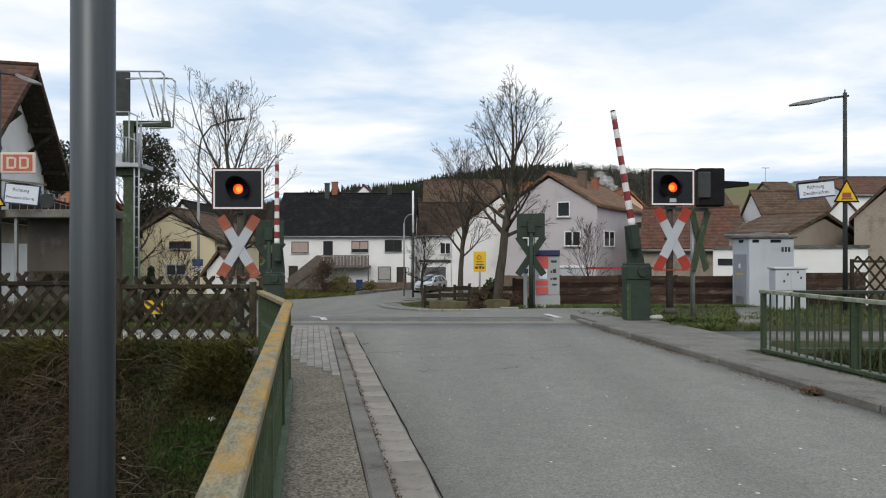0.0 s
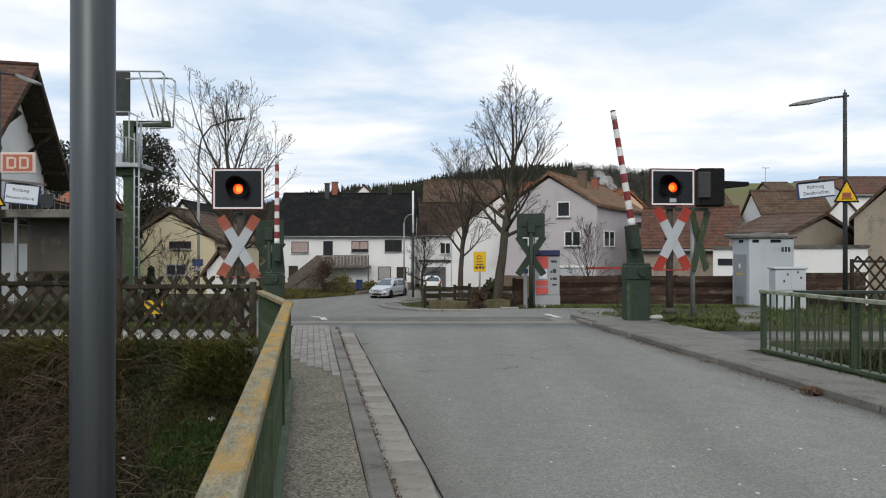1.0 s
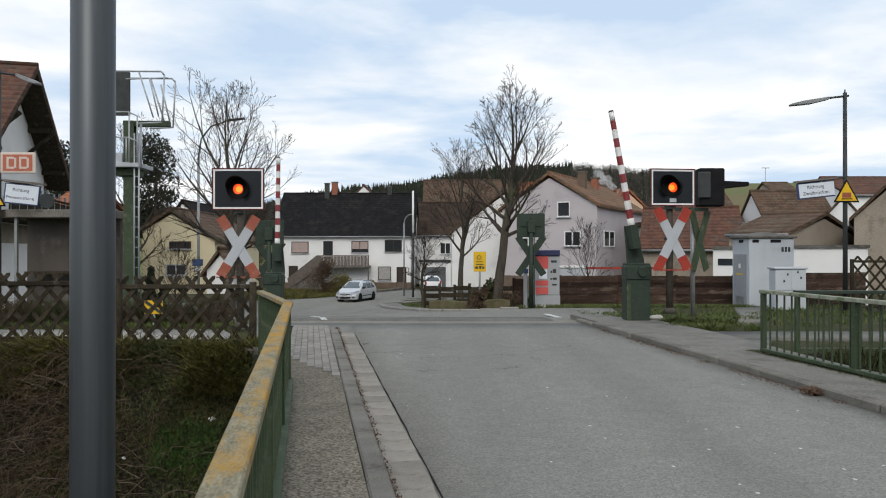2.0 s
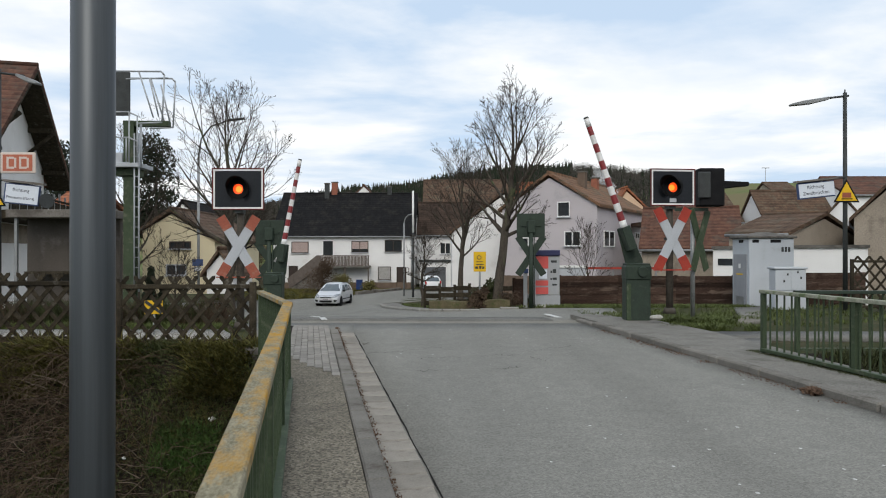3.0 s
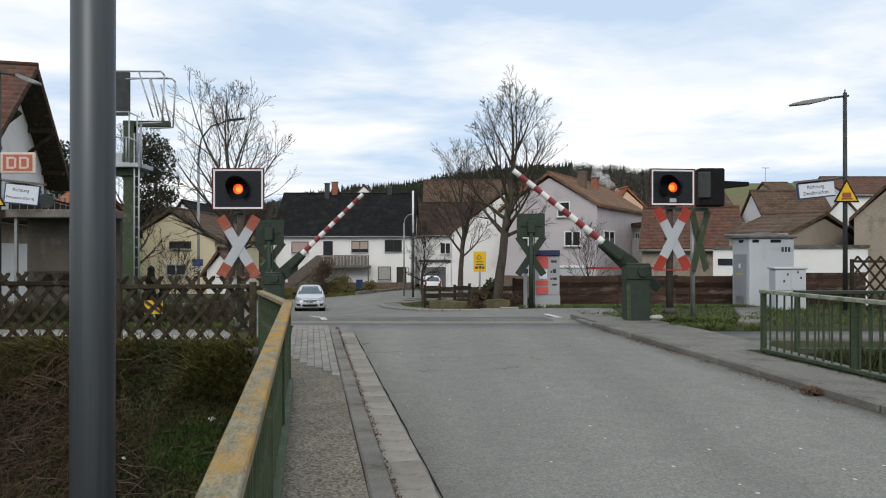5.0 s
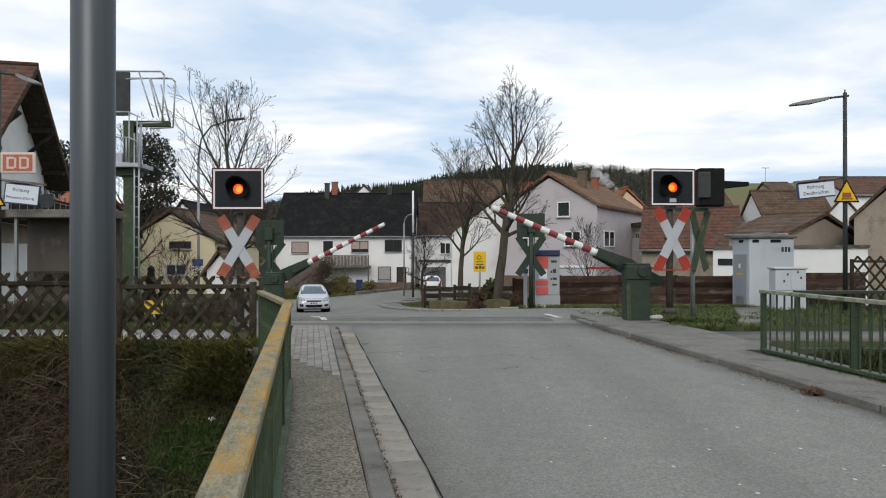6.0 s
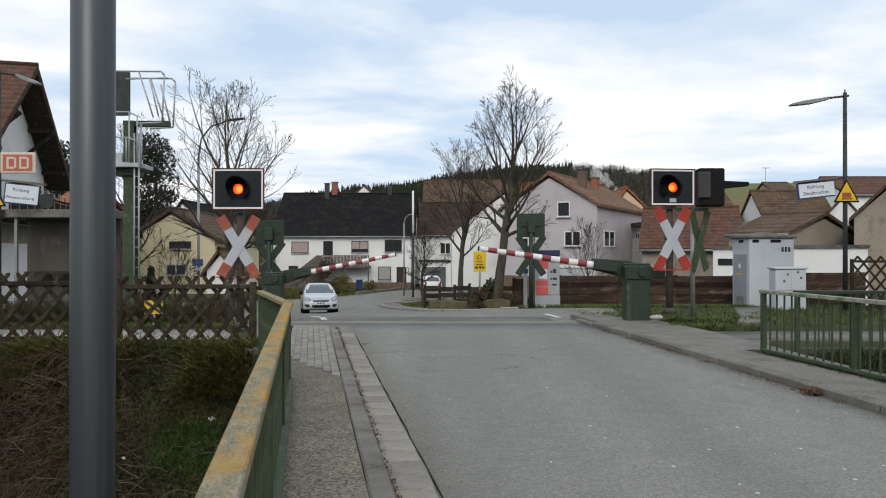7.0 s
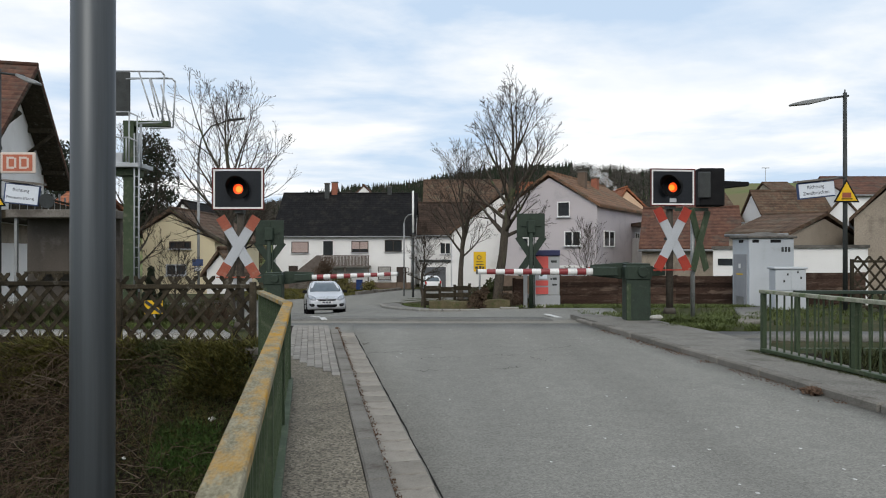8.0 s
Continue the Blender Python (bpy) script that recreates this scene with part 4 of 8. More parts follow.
# ---- houses ----
def build_window(parent, x, z, w, h, y, wood="white", fill="glass_dark", bars=1, sill=True, shut=0.0, shut_mat="shutter"):
    """A window in a front that faces -y: frame, panes, sill, and a shutter let down part of the way."""
    y -= 0.06
    win = box_part("window", (x - w / 2, x + w / 2, y + 0.05, y + 0.07, z - h / 2, z + h / 2), fill, parent)
    fr = 0.07
    bm = bmesh.new()
    for q in ((x - w / 2, x + w / 2, z + h / 2 - fr, z + h / 2), (x - w / 2, x + w / 2, z - h / 2, z - h / 2 + fr), (x - w / 2, x - w / 2 + fr, z - h / 2 + fr, z + h / 2 - fr), (x + w / 2 - fr, x + w / 2, z - h / 2 + fr, z + h / 2 - fr)):
        add_box(bm, q[0], q[1], y - 0.03, y + 0.05, q[2], q[3])
    for k in range(bars):
        c = x - w / 2 + w * (k + 1) / (bars + 1)
        add_box(bm, c - 0.04, c + 0.04, y - 0.02, y + 0.05, z - h / 2 + fr, z + h / 2 - fr)
    part("frame", bm, wood, win)
    if sill:
        box_part("sill", (x - w / 2 - 0.08, x + w / 2 + 0.08, y - 0.12, y - 0.03, z - h / 2 - 0.06, z - h / 2), "sign_grey", win)
    if shut > 0:
        top, low = z + h / 2 - fr, z + h / 2 - fr - (h - 2 * fr) * shut
        bm = bmesh.new()
        n = max(4, int((top - low) / 0.1))
        for k in range(n):
            za, zb = low + (top - low) * k / n, low + (top - low) * (k + 1) / n
            add_box(bm, x - w / 2 + fr, x + w / 2 - fr, y + 0.005, y + 0.045, za + 0.006, zb - 0.006)
        part("shutter", bm, shut_mat, win, "roller shutter let down")
    return win


def build_door(parent, x, z0, w, h, y, material="door_brown"):
    d = box_part("door", (x - w / 2, x + w / 2, y - 0.015, y + 0.05, z0, z0 + h), material, parent)
    bm = bmesh.new()
    for q in ((x - w / 2 - 0.07, x - w / 2, z0, z0 + h + 0.07), (x + w / 2, x + w / 2 + 0.07, z0, z0 + h + 0.07), (x - w / 2, x + w / 2, z0 + h, z0 + h + 0.07)):
        add_box(bm, q[0], q[1], y - 0.04, y + 0.05, q[2], q[3])
    part("door_frame", bm, "white" if material != "door_brown" else "door_brown", d)
    return d


def build_house(name, x0, x1, y, depth, z0, eave, ridge, along, wall, roof, label, over=0.35, turn=0.0, peak=None, roof_t=0.22, eave2=None, verge=None):
    """A house with its front in the plane y, from x0 to x1. along 'x': ridge parallel to the front; 'y': the gable faces the front."""
    t = thing(name, Matrix.Translation((x0, y, 0)) @ pose(0, 0, 0, 0, 0, turn), label, "house", "village houses")
    w = x1 - x0
    vg = over * 0.6 if verge is None else verge
    e2 = eave if eave2 is None else eave2
    bm = bmesh.new()
    if along == "x":
        add_prism(bm, [(0, z0), (depth, z0), (depth, eave - 0.02), (depth / 2, ridge - 0.2), (0, eave - 0.02)], "x", 0, w)
        part("wall", bm, wall, t)
        for s in (0, 1):
            ya, yb = (-over, depth / 2) if s == 0 else (depth + over, depth / 2)
            za = eave - over * (ridge - eave) / (depth / 2)
            bm = bmesh.new()
            add_prism(bm, [(ya, za), (yb, ridge), (yb, ridge + roof_t), (ya, za + roof_t)], "x", -vg, w + vg)
            part("roof", bm, roof, t)
        bm = bmesh.new(); add_tube(bm, (-vg, depth / 2, ridge + roof_t - 0.03), (w + vg, depth / 2, ridge + roof_t - 0.03), 0.13, None, 8)
        part("ridge_cap", bm, roof, t)
        bm = bmesh.new(); add_tube(bm, (-over * 0.6, -over - 0.06, eave - over * (ridge - eave) / (depth / 2) + 0.05), (w + over * 0.6, -over - 0.06, eave - over * (ridge - eave) / (depth / 2) + 0.05), 0.08, None, 8)
        part("gutter", bm, "steel", t)
    else:
        px = w / 2 if peak is None else peak - x0
        add_prism(bm, [(0, z0), (w, z0), (w, e2 - 0.02), (px, ridge - 0.2), (0, eave - 0.02)], "y", 0, depth)
        part("wall", bm, wall, t)
        for s in (0, 1):
            xb = px
            xa, za = (-over, eave - over * (ridge - eave) / px) if s == 0 else (w + over, e2 - over * (ridge - e2) / (w - px))
            bm = bmesh.new()
            add_prism(bm, [(xa, za), (xb, ridge), (xb, ridge + roof_t), (xa, za + roof_t)], "y", -over * 0.8, depth + over * 0.8)
            part("roof", bm, roof, t)
        bm = bmesh.new(); add_tube(bm, (px, -over * 0.8, ridge + roof_t - 0.03), (px, depth + over * 0.8, ridge + roof_t - 0.03), 0.13, None, 8)
        part("ridge_cap", bm, roof, t)
    return t


def build_chimney(parent, x, y, z0, z1, w, material="brick"):
    c = box_part("chimney", (x - w / 2, x + w / 2, y - w / 2, y + w / 2, z0, z1), material, parent)
    box_part("chimney_cap", (x - w / 2 - 0.06, x + w / 2 + 0.06, y - w / 2 - 0.06, y + w / 2 + 0.06, z1, z1 + 0.1), "hut_roof", c)
    return c


def white_house():
    y = 74.0
    x0 = -17.619
    h = build_house("farmhouse", x0, -2.995, y, 11.0, -2.375, 3.263, 7.806, "x", "render_white", "tile_dark", "long white rendered house with dark tiled roof and wooden balcony", over=0.3)
    def wx(px):
        return px * y / 1260.0
    box_part("plinth", (-0.02, 14.624 + 0.02, -0.03, 0.1, -2.492, -1.67), "plinth", h, "brown plinth")
    for a, b, c, d, s, sm in ((516, 546, 428, 448, 1.0, "shutter"), (622, 652, 427, 447, 0.72, "shutter"), (681, 711, 425, 446, 0.0, "shutter"), (669, 692, 472, 496, 1.0, "shutter_grey")):
        k = y / 1260.0
        build_window(h, ((a + b) / 2 - 484) * k, 1.56 - ((c + d) / 2 - 445) * k, (b - a) * k, (d - c) * k, 0.0, "door_brown", shut=s, shut_mat=sm, bars=0 if s > 0.9 else 1)
    k = y / 1260.0
    for a, b, c, d, mt in ((572, 589, 427, 453, "glass_dark"), (512, 526, 472, 499, "door_brown"), (703, 718, 474, 510, "door_brown")):
        build_door(h, ((a + b) / 2 - 484) * k, 1.56 - (d - 445) * k, (b - a) * k, (d - c) * k, 0.0, mt)
    # balcony: slab, boarded rail, outside stair with boarded side
    zb = 0.092
    bx0, bx1 = 5.168, 10.102
    bal = box_part("balcony", (bx0, bx1, -1.6, 0.0, zb - 0.18, zb), "concrete", h, "concrete balcony slab")
    n = 34
    for k in range(n):
        a = bx0 + (bx1 - bx0) * k / n
        box_part("board", (a + 0.012, a + (bx1 - bx0) / n - 0.012, -1.62, -1.58, zb - 0.02, zb + 0.98 + 0.015 * math.sin(k * 2.1)), "balcony_wood", bal)
    box_part("rail", (bx0, bx1, -1.66, -1.54, zb + 1.0, zb + 1.07), "balcony_wood", bal)
    for x in (bx0 + 0.1, (bx0 + bx1) / 2, bx1 - 0.1):
        box_part("post", (x - 0.06, x + 0.06, -1.55, -1.43, -2.375, zb - 0.18), "balcony_wood", h)
    st = box_part("stair", (bx0 - 0.2, bx0, -1.5, -0.4, -2.375, zb - 0.2), "concrete", h, "outside stair up to the balcony")
    bm = bmesh.new()
    xs0 = 1.997
    add_prism(bm, [(xs0, -2.257), (bx0, zb - 0.15), (bx0, zb + 1.05), (bx0 - 0.4, zb + 1.05), (xs0 - 0.2, -1.2)], "y", -1.65, -1.55)
    part("stair_side", bm, "balcony_wood", st, "boarded side of the stair")
    for k in range(11):
        q = k / 11
        xx = xs0 + (bx0 - xs0) * q
        box_part("step", (xx, xx + (bx0 - xs0) / 11 + 0.02, -1.54, -0.4, -2.375, -2.375 + (zb - -2.375) * (k + 1) / 11 - 0.02), "concrete", st)
    build_chimney(h, 4.765, 5.0, 6.889, 9.021, 0.5, "steel_dark")
    build_chimney(h, 5.517, 5.6, 6.889, 9.209, 0.62, "brick")
    build_chimney(h, 11.662, 5.5, 6.889, 8.708, 0.45, "steel_dark")
    box_part("roof_hatch", (12.244, 12.667, 2.2, 2.75, 4.774, 5.198), "sign_grey", h)
    for px in (487, 728):
        bm = bmesh.new(); add_tube(bm, ((px - 484) * 74 / 1260, -0.08, -2.375), ((px - 484) * 74 / 1260, -0.08, 3.204), 0.05, None, 8)
        part("downpipe", bm, "steel", h)
    # garage joined on as its own building
    g = thing("garage", pose(-2.473, 76, 0), "flat white garage with grey up-and-over door", "garage")
    gw = 3.498
    box_part("wall", (0, gw, 0, 6, -2.481, 0.414), "render_white", g)
    box_part("roof_edge", (-0.1, gw + 0.1, -0.15, 6.1, 0.414, 0.595), "steel_dark", g)
    d = box_part("garage_door", (0.483, 2.775, -0.04, 0.02, -2.361, -0.129), "garage", g, "grey ribbed garage door")
    for k in range(1, 8):
        z = -2.361 + (-0.129 - -2.361) * k / 8
        box_part("rib", (0.483 + 0.03, 2.775 - 0.03, -0.055, -0.035, z - 0.02, z + 0.02), "garage", d)


white_house()


def right_houses():
    # lilac gable house, turned so that its long side shows beside the gable
    h = build_house("gable_house", 0, 7.14, 0, 12.6, -1.4, 4.6, 6.95, "y", "render_lilac", "tile_tan", "pale lilac rendered gable house with tan tiled roof", over=0.28, peak=3.66, eave2=4.75)
    h.matrix_basis = pose(4.35, 52.2, 0, 0, 0, -30)
    for u, z, w, hh, bars in ((4.75, 4.5, 0.95, 1.07, 0), (5.39, 2.44, 1.2, 1.05, 1), (1.79, 2.2, 0.65, 0.7, 0)):
        build_window(h, u, z, w, hh, 0.0, "white", bars=bars)
    for y0, y1, z0, z1 in ((1.5, 3.9, 1.95, 2.95), (9.7, 10.9, 1.4, 3.0)):
        sw = box_part("side_window", (7.12, 7.17, y0, y1, z0, z1), "glass_dark", h)
        bm = bmesh.new()
        for a, b, c, d in ((y0 - 0.08, y1 + 0.08, z1, z1 + 0.08), (y0 - 0.08, y1 + 0.08, z0 - 0.08, z0), (y0 - 0.08, y0, z0, z1), (y1, y1 + 0.08, z0, z1), ((y0 + y1) / 2 - 0.04, (y0 + y1) / 2 + 0.04, z0, z1)):
            add_box(bm, 7.13, 7.21, a, b, c, d)
        part("frame", bm, "white", sw)
    box_part("plinth", (-0.02, 7.16, -0.03, 12.6, -1.5, -0.2), "plinth", h)
    build_chimney(h, 5.0, 3.2, 5.2, 7.35, 0.55, "plinth")
    build_chimney(h, 4.6, 7.4, 5.2, 7.3, 0.5, "brick")
    # balcony wing at its side
    b = thing("balcony_wing", pose(14.981, 52, 0), "white side wing with dark balcony", "house", "village houses")
    box_part("wall", (0, 1.321, 0, 8, -1.205, 2.592), "render_white", b)
    box_part("roof", (-0.2, 1.403, -1.2, 8, 3.5, 3.747), "tile_brown", b)
    bal = box_part("balcony", (0, 1.238, -1.1, 0, 1.271, 1.436), "concrete", b)
    for i in range(9):
        x = 1.238 * i / 8
        box_part("baluster", (x - 0.02, x + 0.02, -1.08, -1.04, 1.436, 2.179), "steel_dark", bal)
    box_part("handrail", (0, 1.238, -1.1, -1.02, 2.179, 2.303), "steel_dark", bal)
    box_part("post", (0.1, 0.22, -1.05, -0.93, 1.436, 3.5), "door_brown", b)
    # white barn with a leaning roof to the left of it
    w = build_house("barn", 0.711, 5.378, 56, 9, -1.418, 3.027, 6.227, "y", "render_white", "tile_brown", "white rendered barn with half-gable and brown roof", over=0.2, peak=4.844)
    r = build_house("roof_house", -2.235, 8.102, 88, 10, -2.281, 6.938, 10.639, "x", "render_white", "tile_brown", "old house with steep brown tiled roof", over=0.5)
    r = build_house("roof_house", -2.957, 7.2, 81, 8, -2.49, 3.617, 7.159, "x", "render_white", "tile_dark_brown", "low white house with dark brown roof", over=0.4)
    build_window(r, 3.214, 1.881, 1.2, 1.3, 0.0)
    build_house("roof_house", 8.729, 10.152, 78, 8, -1.845, 6.079, 9.243, "x", "render_beige", "tile_orange", "house behind with bright orange roof")
    # orange-roofed house behind the lilac one
    o = build_house("gable_house", 15.819, 19.695, 66, 12, -1.321, 5.384, 7.322, "y", "render_peach", "tile_orange", "peach rendered gable house with orange roof", over=0.2, peak=17.024, eave2=4.703)
    build_house("roof_house", 14.356, 17.054, 68, 10, -1.408, 4.798, 7.56, "x", "render_peach", "tile_orange", "long orange tiled roof behind the gables", over=0.1)
    # brown roofs behind the hut
    build_house("roof_house", 13.4, 19.6, 48.0, 9, -1.178, 1.743, 4.497, "x", "render_beige", "tile_red", "low house with mottled red-brown tiled roof", over=0.3, turn=-19)
    lh = build_house("gable_house", 28.5, 34.8, 63, 5.5, -2.0, 4.3, 6.95, "x", "render_white", "tile_brown", "white house with long brown tiled roof", over=0.3, verge=0.15)
    for wx, wz in ((5.2, 3.4), (5.2, 1.2), (3.6, 1.2)):
        build_window(lh, wx, wz, 0.8, 1.2, 0.0, "door_brown", bars=0)
    build_house("barn", 17.15, 20.65, 42.7, 9.8, -1.0, 2.5, 3.72, "x", "render_beige", "tile_brown", "weathered beige barn with brown tiled roof", over=0.2, turn=-50, verge=0.15)
    gh = build_house("gable_house", 31.4, 33.5, 58, 8, -1.892, 4.552, 6.0, "y", "render_white", "tile_brown", "white gable house with dark windows", over=0.2, turn=-28)
    for px, py in ((1478, 410), (1500, 405), (1480, 450)):
        build_window(gh, (px - 1462) * 58 / 1260, 1.56 - (py - 445) * 58 / 1260, 0.6, 1.3, 0.0, "door_brown", bars=0)
    e = build_house("gable_house", 23.111, 27.175, 40, 10, -0.821, 3.465, 5.592, "y", "render_beige", "tile_brown", "rough beige rendered house with brown roof edge", over=0.25, turn=-31)
    build_house("roof_house", 40.914, 48.914, 72, 10, -2.726, 7.274, 9.371, "x", "render_white", "tile_red", "house further up with red-brown roof", over=0.3)
    build_house("roof_house", 51.683, 55.524, 110, 10, 3.743, 10.29, 12.493, "x", "render_beige", "tile_brown", "distant brown roofed house", over=0.3)
    build_house("roof_house", 24.148, 27.657, 66, 10, -1.321, 4.336, 7.671, "x", "render_beige", "tile_brown", "tall brown tiled roof behind the low house", over=0.3)
    # flat white garages behind the fence
    for a, b, c, yy in ((1262, 1302, 441, 38), (1402, 1518, 439, 36)):
        kk = yy / 1260
        g = thing("garage", pose((a - 784) * kk, yy, 0, 0, 0, -math.degrees(math.atan((a - 784) / 1260))), "low white flat-roofed outbuilding behind the board fence", "garage", "outbuildings")
        box_part("wall", (0, (b - a) * kk, 0, 5, -1.2, 1.56 - (c - 445) * kk), "render_white", g)
        box_part("roof_edge", (-0.08, (b - a) * kk + 0.08, -0.12, 5.1, 1.56 - (c - 445) * kk, 1.56 - (c - 5 - 445) * kk), "hut_roof", g)
        if a < 1300:
            box_part("opening", (0.241, 0.965, -0.02, 0.02, 0.806, 1.168), "glass_dark", g)
    # distant white gable over the dark roof
    build_house("gable_house", -14.857, -11.905, 120, 8, 3.941, 10.989, 12.608, "y", "render_white", "tile_red", "distant white gable house", over=0.1)


right_houses()


def left_houses():
    # big house beside the platform: its gable end turned to the road, wide eaves
    h = build_house("gable_house", 0, 12.0, 0, 10.0, -0.8, 5.4, 9.25, "x", "render_white", "tile_red", "white house with wide red-brown eaves and timber balcony", over=0.9, verge=1.05)
    h.matrix_basis = pose(-28.5, 21.98, 0, 0, 0, 15)
    g = 12.0
    for y0, y1, z in ((0.2, 0.4, 5.25), (2.4, 2.6, 6.95), (7.4, 7.6, 6.95), (9.6, 9.8, 5.25)):
        box_part("purlin", (g, g + 0.98, y0, y1, z, z + 0.22), "wood_dark", h)
    bm = bmesh.new()
    for s in (0, 1):
        ya, yb = (-0.9, 5.0) if s == 0 else (10.9, 5.0)
        za = 5.4 - 0.9 * 3.85 / 5
        add_prism(bm, [(ya, za - 0.12), (yb, 9.2 - 0.12), (yb, 9.24), (ya, za - 0.01)], "x", g + 0.02, g + 1.03)
    part("verge_board", bm, "wood_dark", h)
    for y in (0.3, 2.5, 7.5):
        bm = bmesh.new(); add_tube(bm, (g, y, 5.2 if y < 1 else 6.0), (g + 1.1, y, 5.3 if y < 1 else 7.0), 0.09, None, 6)
        part("brace", bm, "wood_dark", h)
    box_part("balcony_door", (g, g + 0.04, 1.9, 2.7, 3.2, 5.2), "sign_grey", h)
    bal = box_part("balcony", (g, g + 1.5, 0.0, 10.0, 2.75, 3.05), "wood_dark", h, "dark timber balcony")
    for i in range(11):
        y = 0.1 + 9.7 * i / 10
        box_part("post", (g + 1.4, g + 1.47, y - 0.035, y + 0.035, 3.05, 4.05 + 0.1 * (i % 2)), "steel", bal)
    box_part("handrail", (g + 1.38, g + 1.5, 0.0, 9.9, 3.75, 3.82), "wood_dark", bal)
    for i in range(30):
        box_part("board", (g + 1.42, g + 1.46, 0.33 * i, 0.33 * i + 0.26, 2.95, 3.7), "wood_dark", bal)
    box_part("ground_window", (g, g + 0.05, 2.9, 3.7, 0.2, 1.7), "glass_dark", h)
    box_part("brick_band", (g, g + 0.03, 0.0, 9.9, 1.9, 2.7), "render_beige", h)
    # brick store below it
    s = thing("platform_shelter", pose(-12.267, 21, 0), "old concrete platform shelter with flat roof", "shelter")
    box_part("back_wall", (0, 2.75, 0.0, 0.15, -0.5, 2.51), "shelter_panel", s, "dark stained panel wall")
    box_part("roof", (-0.1, 2.8, -0.9, 0.3, 2.51, 2.743), "concrete", s, "concrete roof slab", bevel=0.02)
    for px in (56, 200, 208):
        box_part("post", ((px - 48) * 21 / 1260 - 0.04, (px - 48) * 21 / 1260 + 0.04, -0.8, -0.72, -0.5, 2.577), "steel", s)
    box_part("bench", (0.2, 2.5, -0.5, -0.1, 0.91, 0.977), "wood_dark", s)
    o = build_house("shed", -22.222, -20.127, 40, 5, -1.0, 3.814, 4.893, "x", "render_beige", "tile_orange", "low shed with orange tiled roof")
    c = build_house("gable_house", -19.422, -14.749, 46, 11, -1.178, 2.911, 4.152, "y", "render_cream", "tile_brown", "cream rendered house with brown roof", over=0.3, peak=-17.56, eave2=2.29)
    build_window(c, 2.446, 1.962, 1.387, 0.475, 0.0, "door_brown", bars=2)
    build_window(c, 2.19, 0.355, 1.314, 0.73, 0.0, "sign_grey", bars=1)
    d = build_house("gable_house", -26.889, -24.111, 70, 9, -1.496, 4.893, 6.393, "y", "render_white", "tile_dark", "white house further back", over=0.2, peak=-25.667)
    build_window(d, 0.778, 5.504, 0.5, 0.7, 0.0, bars=0)
    build_window(d, 1.222, 5.393, 0.5, 0.7, 0.0, bars=0)
    build_house("shed", -13.27, -11.81, 40, 4, -0.821, 0.512, 1.528, "y", "render_white", "tile_brown", "small white shed with brown pitched roof", over=0.3)


left_houses()


# ---- station things ----
def build_station_mast(x, y, z, label, arm_side, top, sign_side, text2, arm_out, tilt, group="station lamp masts"):
    t = thing("station_lamp", pose(x, y, z), label, "lamp", group)
    tube_part("mast", (0, 0, 0), (0, 0, top), 0.075, "steel_dark", t, "dark painted mast", r1=0.06, n=14)
    tube_part("finial", (0, 0, top), (0, 0, top + 0.1), 0.02, "steel_dark", t, n=8)
    bm = bmesh.new(); add_tube(bm, (-0.12 * arm_side, 0, top - 0.1), (arm_side * 0.75, 0, top - 0.2), 0.035, None, 10)
    part("arm", bm, "steel_dark", t)
    run = arm_out - 0.55
    head = [(0, -0.05), (run * 0.5, -0.1), (run, -0.06), (run, 0.0), (run * 0.7, 0.035), (0, 0.035)]
    bm = bmesh.new()
    add_prism(bm, [(arm_side * a, b) for a, b in head], "y", -0.12, 0.12)
    part("lamp_head", bm, "steel", t, "grey lamp head", Matrix.Translation((arm_side * 0.55, 0, top - 0.18)) @ pose(0, 0, 0, 0, arm_side * tilt, 0), bevel=0.015)
    return t


def build_station_sign(t, x, z, w, h, lines, roll, y=-0.1):
    s = box_part("direction_sign", (-w / 2, w / 2, -0.04, 0.04, -h / 2, h / 2), "sign_blue", t, "white direction sign in a dark blue frame", pose(x, y, z, 0, roll, 0), bevel=0.01)
    box_part("sign_face", (-w / 2 + 0.05, w / 2 - 0.02, -0.05, -0.038, -h / 2 + 0.04, h / 2 - 0.03), "sign_face", s)
    box_part("sign_roof", (-w / 2 - 0.05, w / 2 + 0.12, -0.1, 0.1, h / 2 + 0.03, h / 2 + 0.09), "concrete", s)
    n = len(lines)
    for k, (txt, sz) in enumerate(lines):
        words("lettering", txt, sz, pose(-0.02, -0.052, h * (0.2 - 0.38 * k), 90, 0, 0), "ink", s)
    return s


def build_triangle(t, x, z, w, y=-0.12):
    h = w * 0.9
    bm = bmesh.new(); add_prism(bm, [(-w / 2, 0), (w / 2, 0), (0, h)], "y", 0, 0.02)
    s = part("warning_triangle", bm, "black", t, "black-edged yellow warning triangle", pose(x, y, z), bevel=0.004)
    k = 0.8
    bm = bmesh.new(); add_prism(bm, [(-w / 2 * k, h * 0.07), (w / 2 * k, h * 0.07), (0, h * 0.07 + h * k)], "y", -0.006, 0.0)
    part("yellow_face", bm, "yellow", s)
    box_part("pictogram", (-w * 0.17, w * 0.17, -0.012, -0.006, h * 0.2, h * 0.42), "red_faded", s)
    box_part("pictogram", (-w * 0.2, w * 0.22, -0.012, -0.006, h * 0.13, h * 0.17), "black", s)
    return s


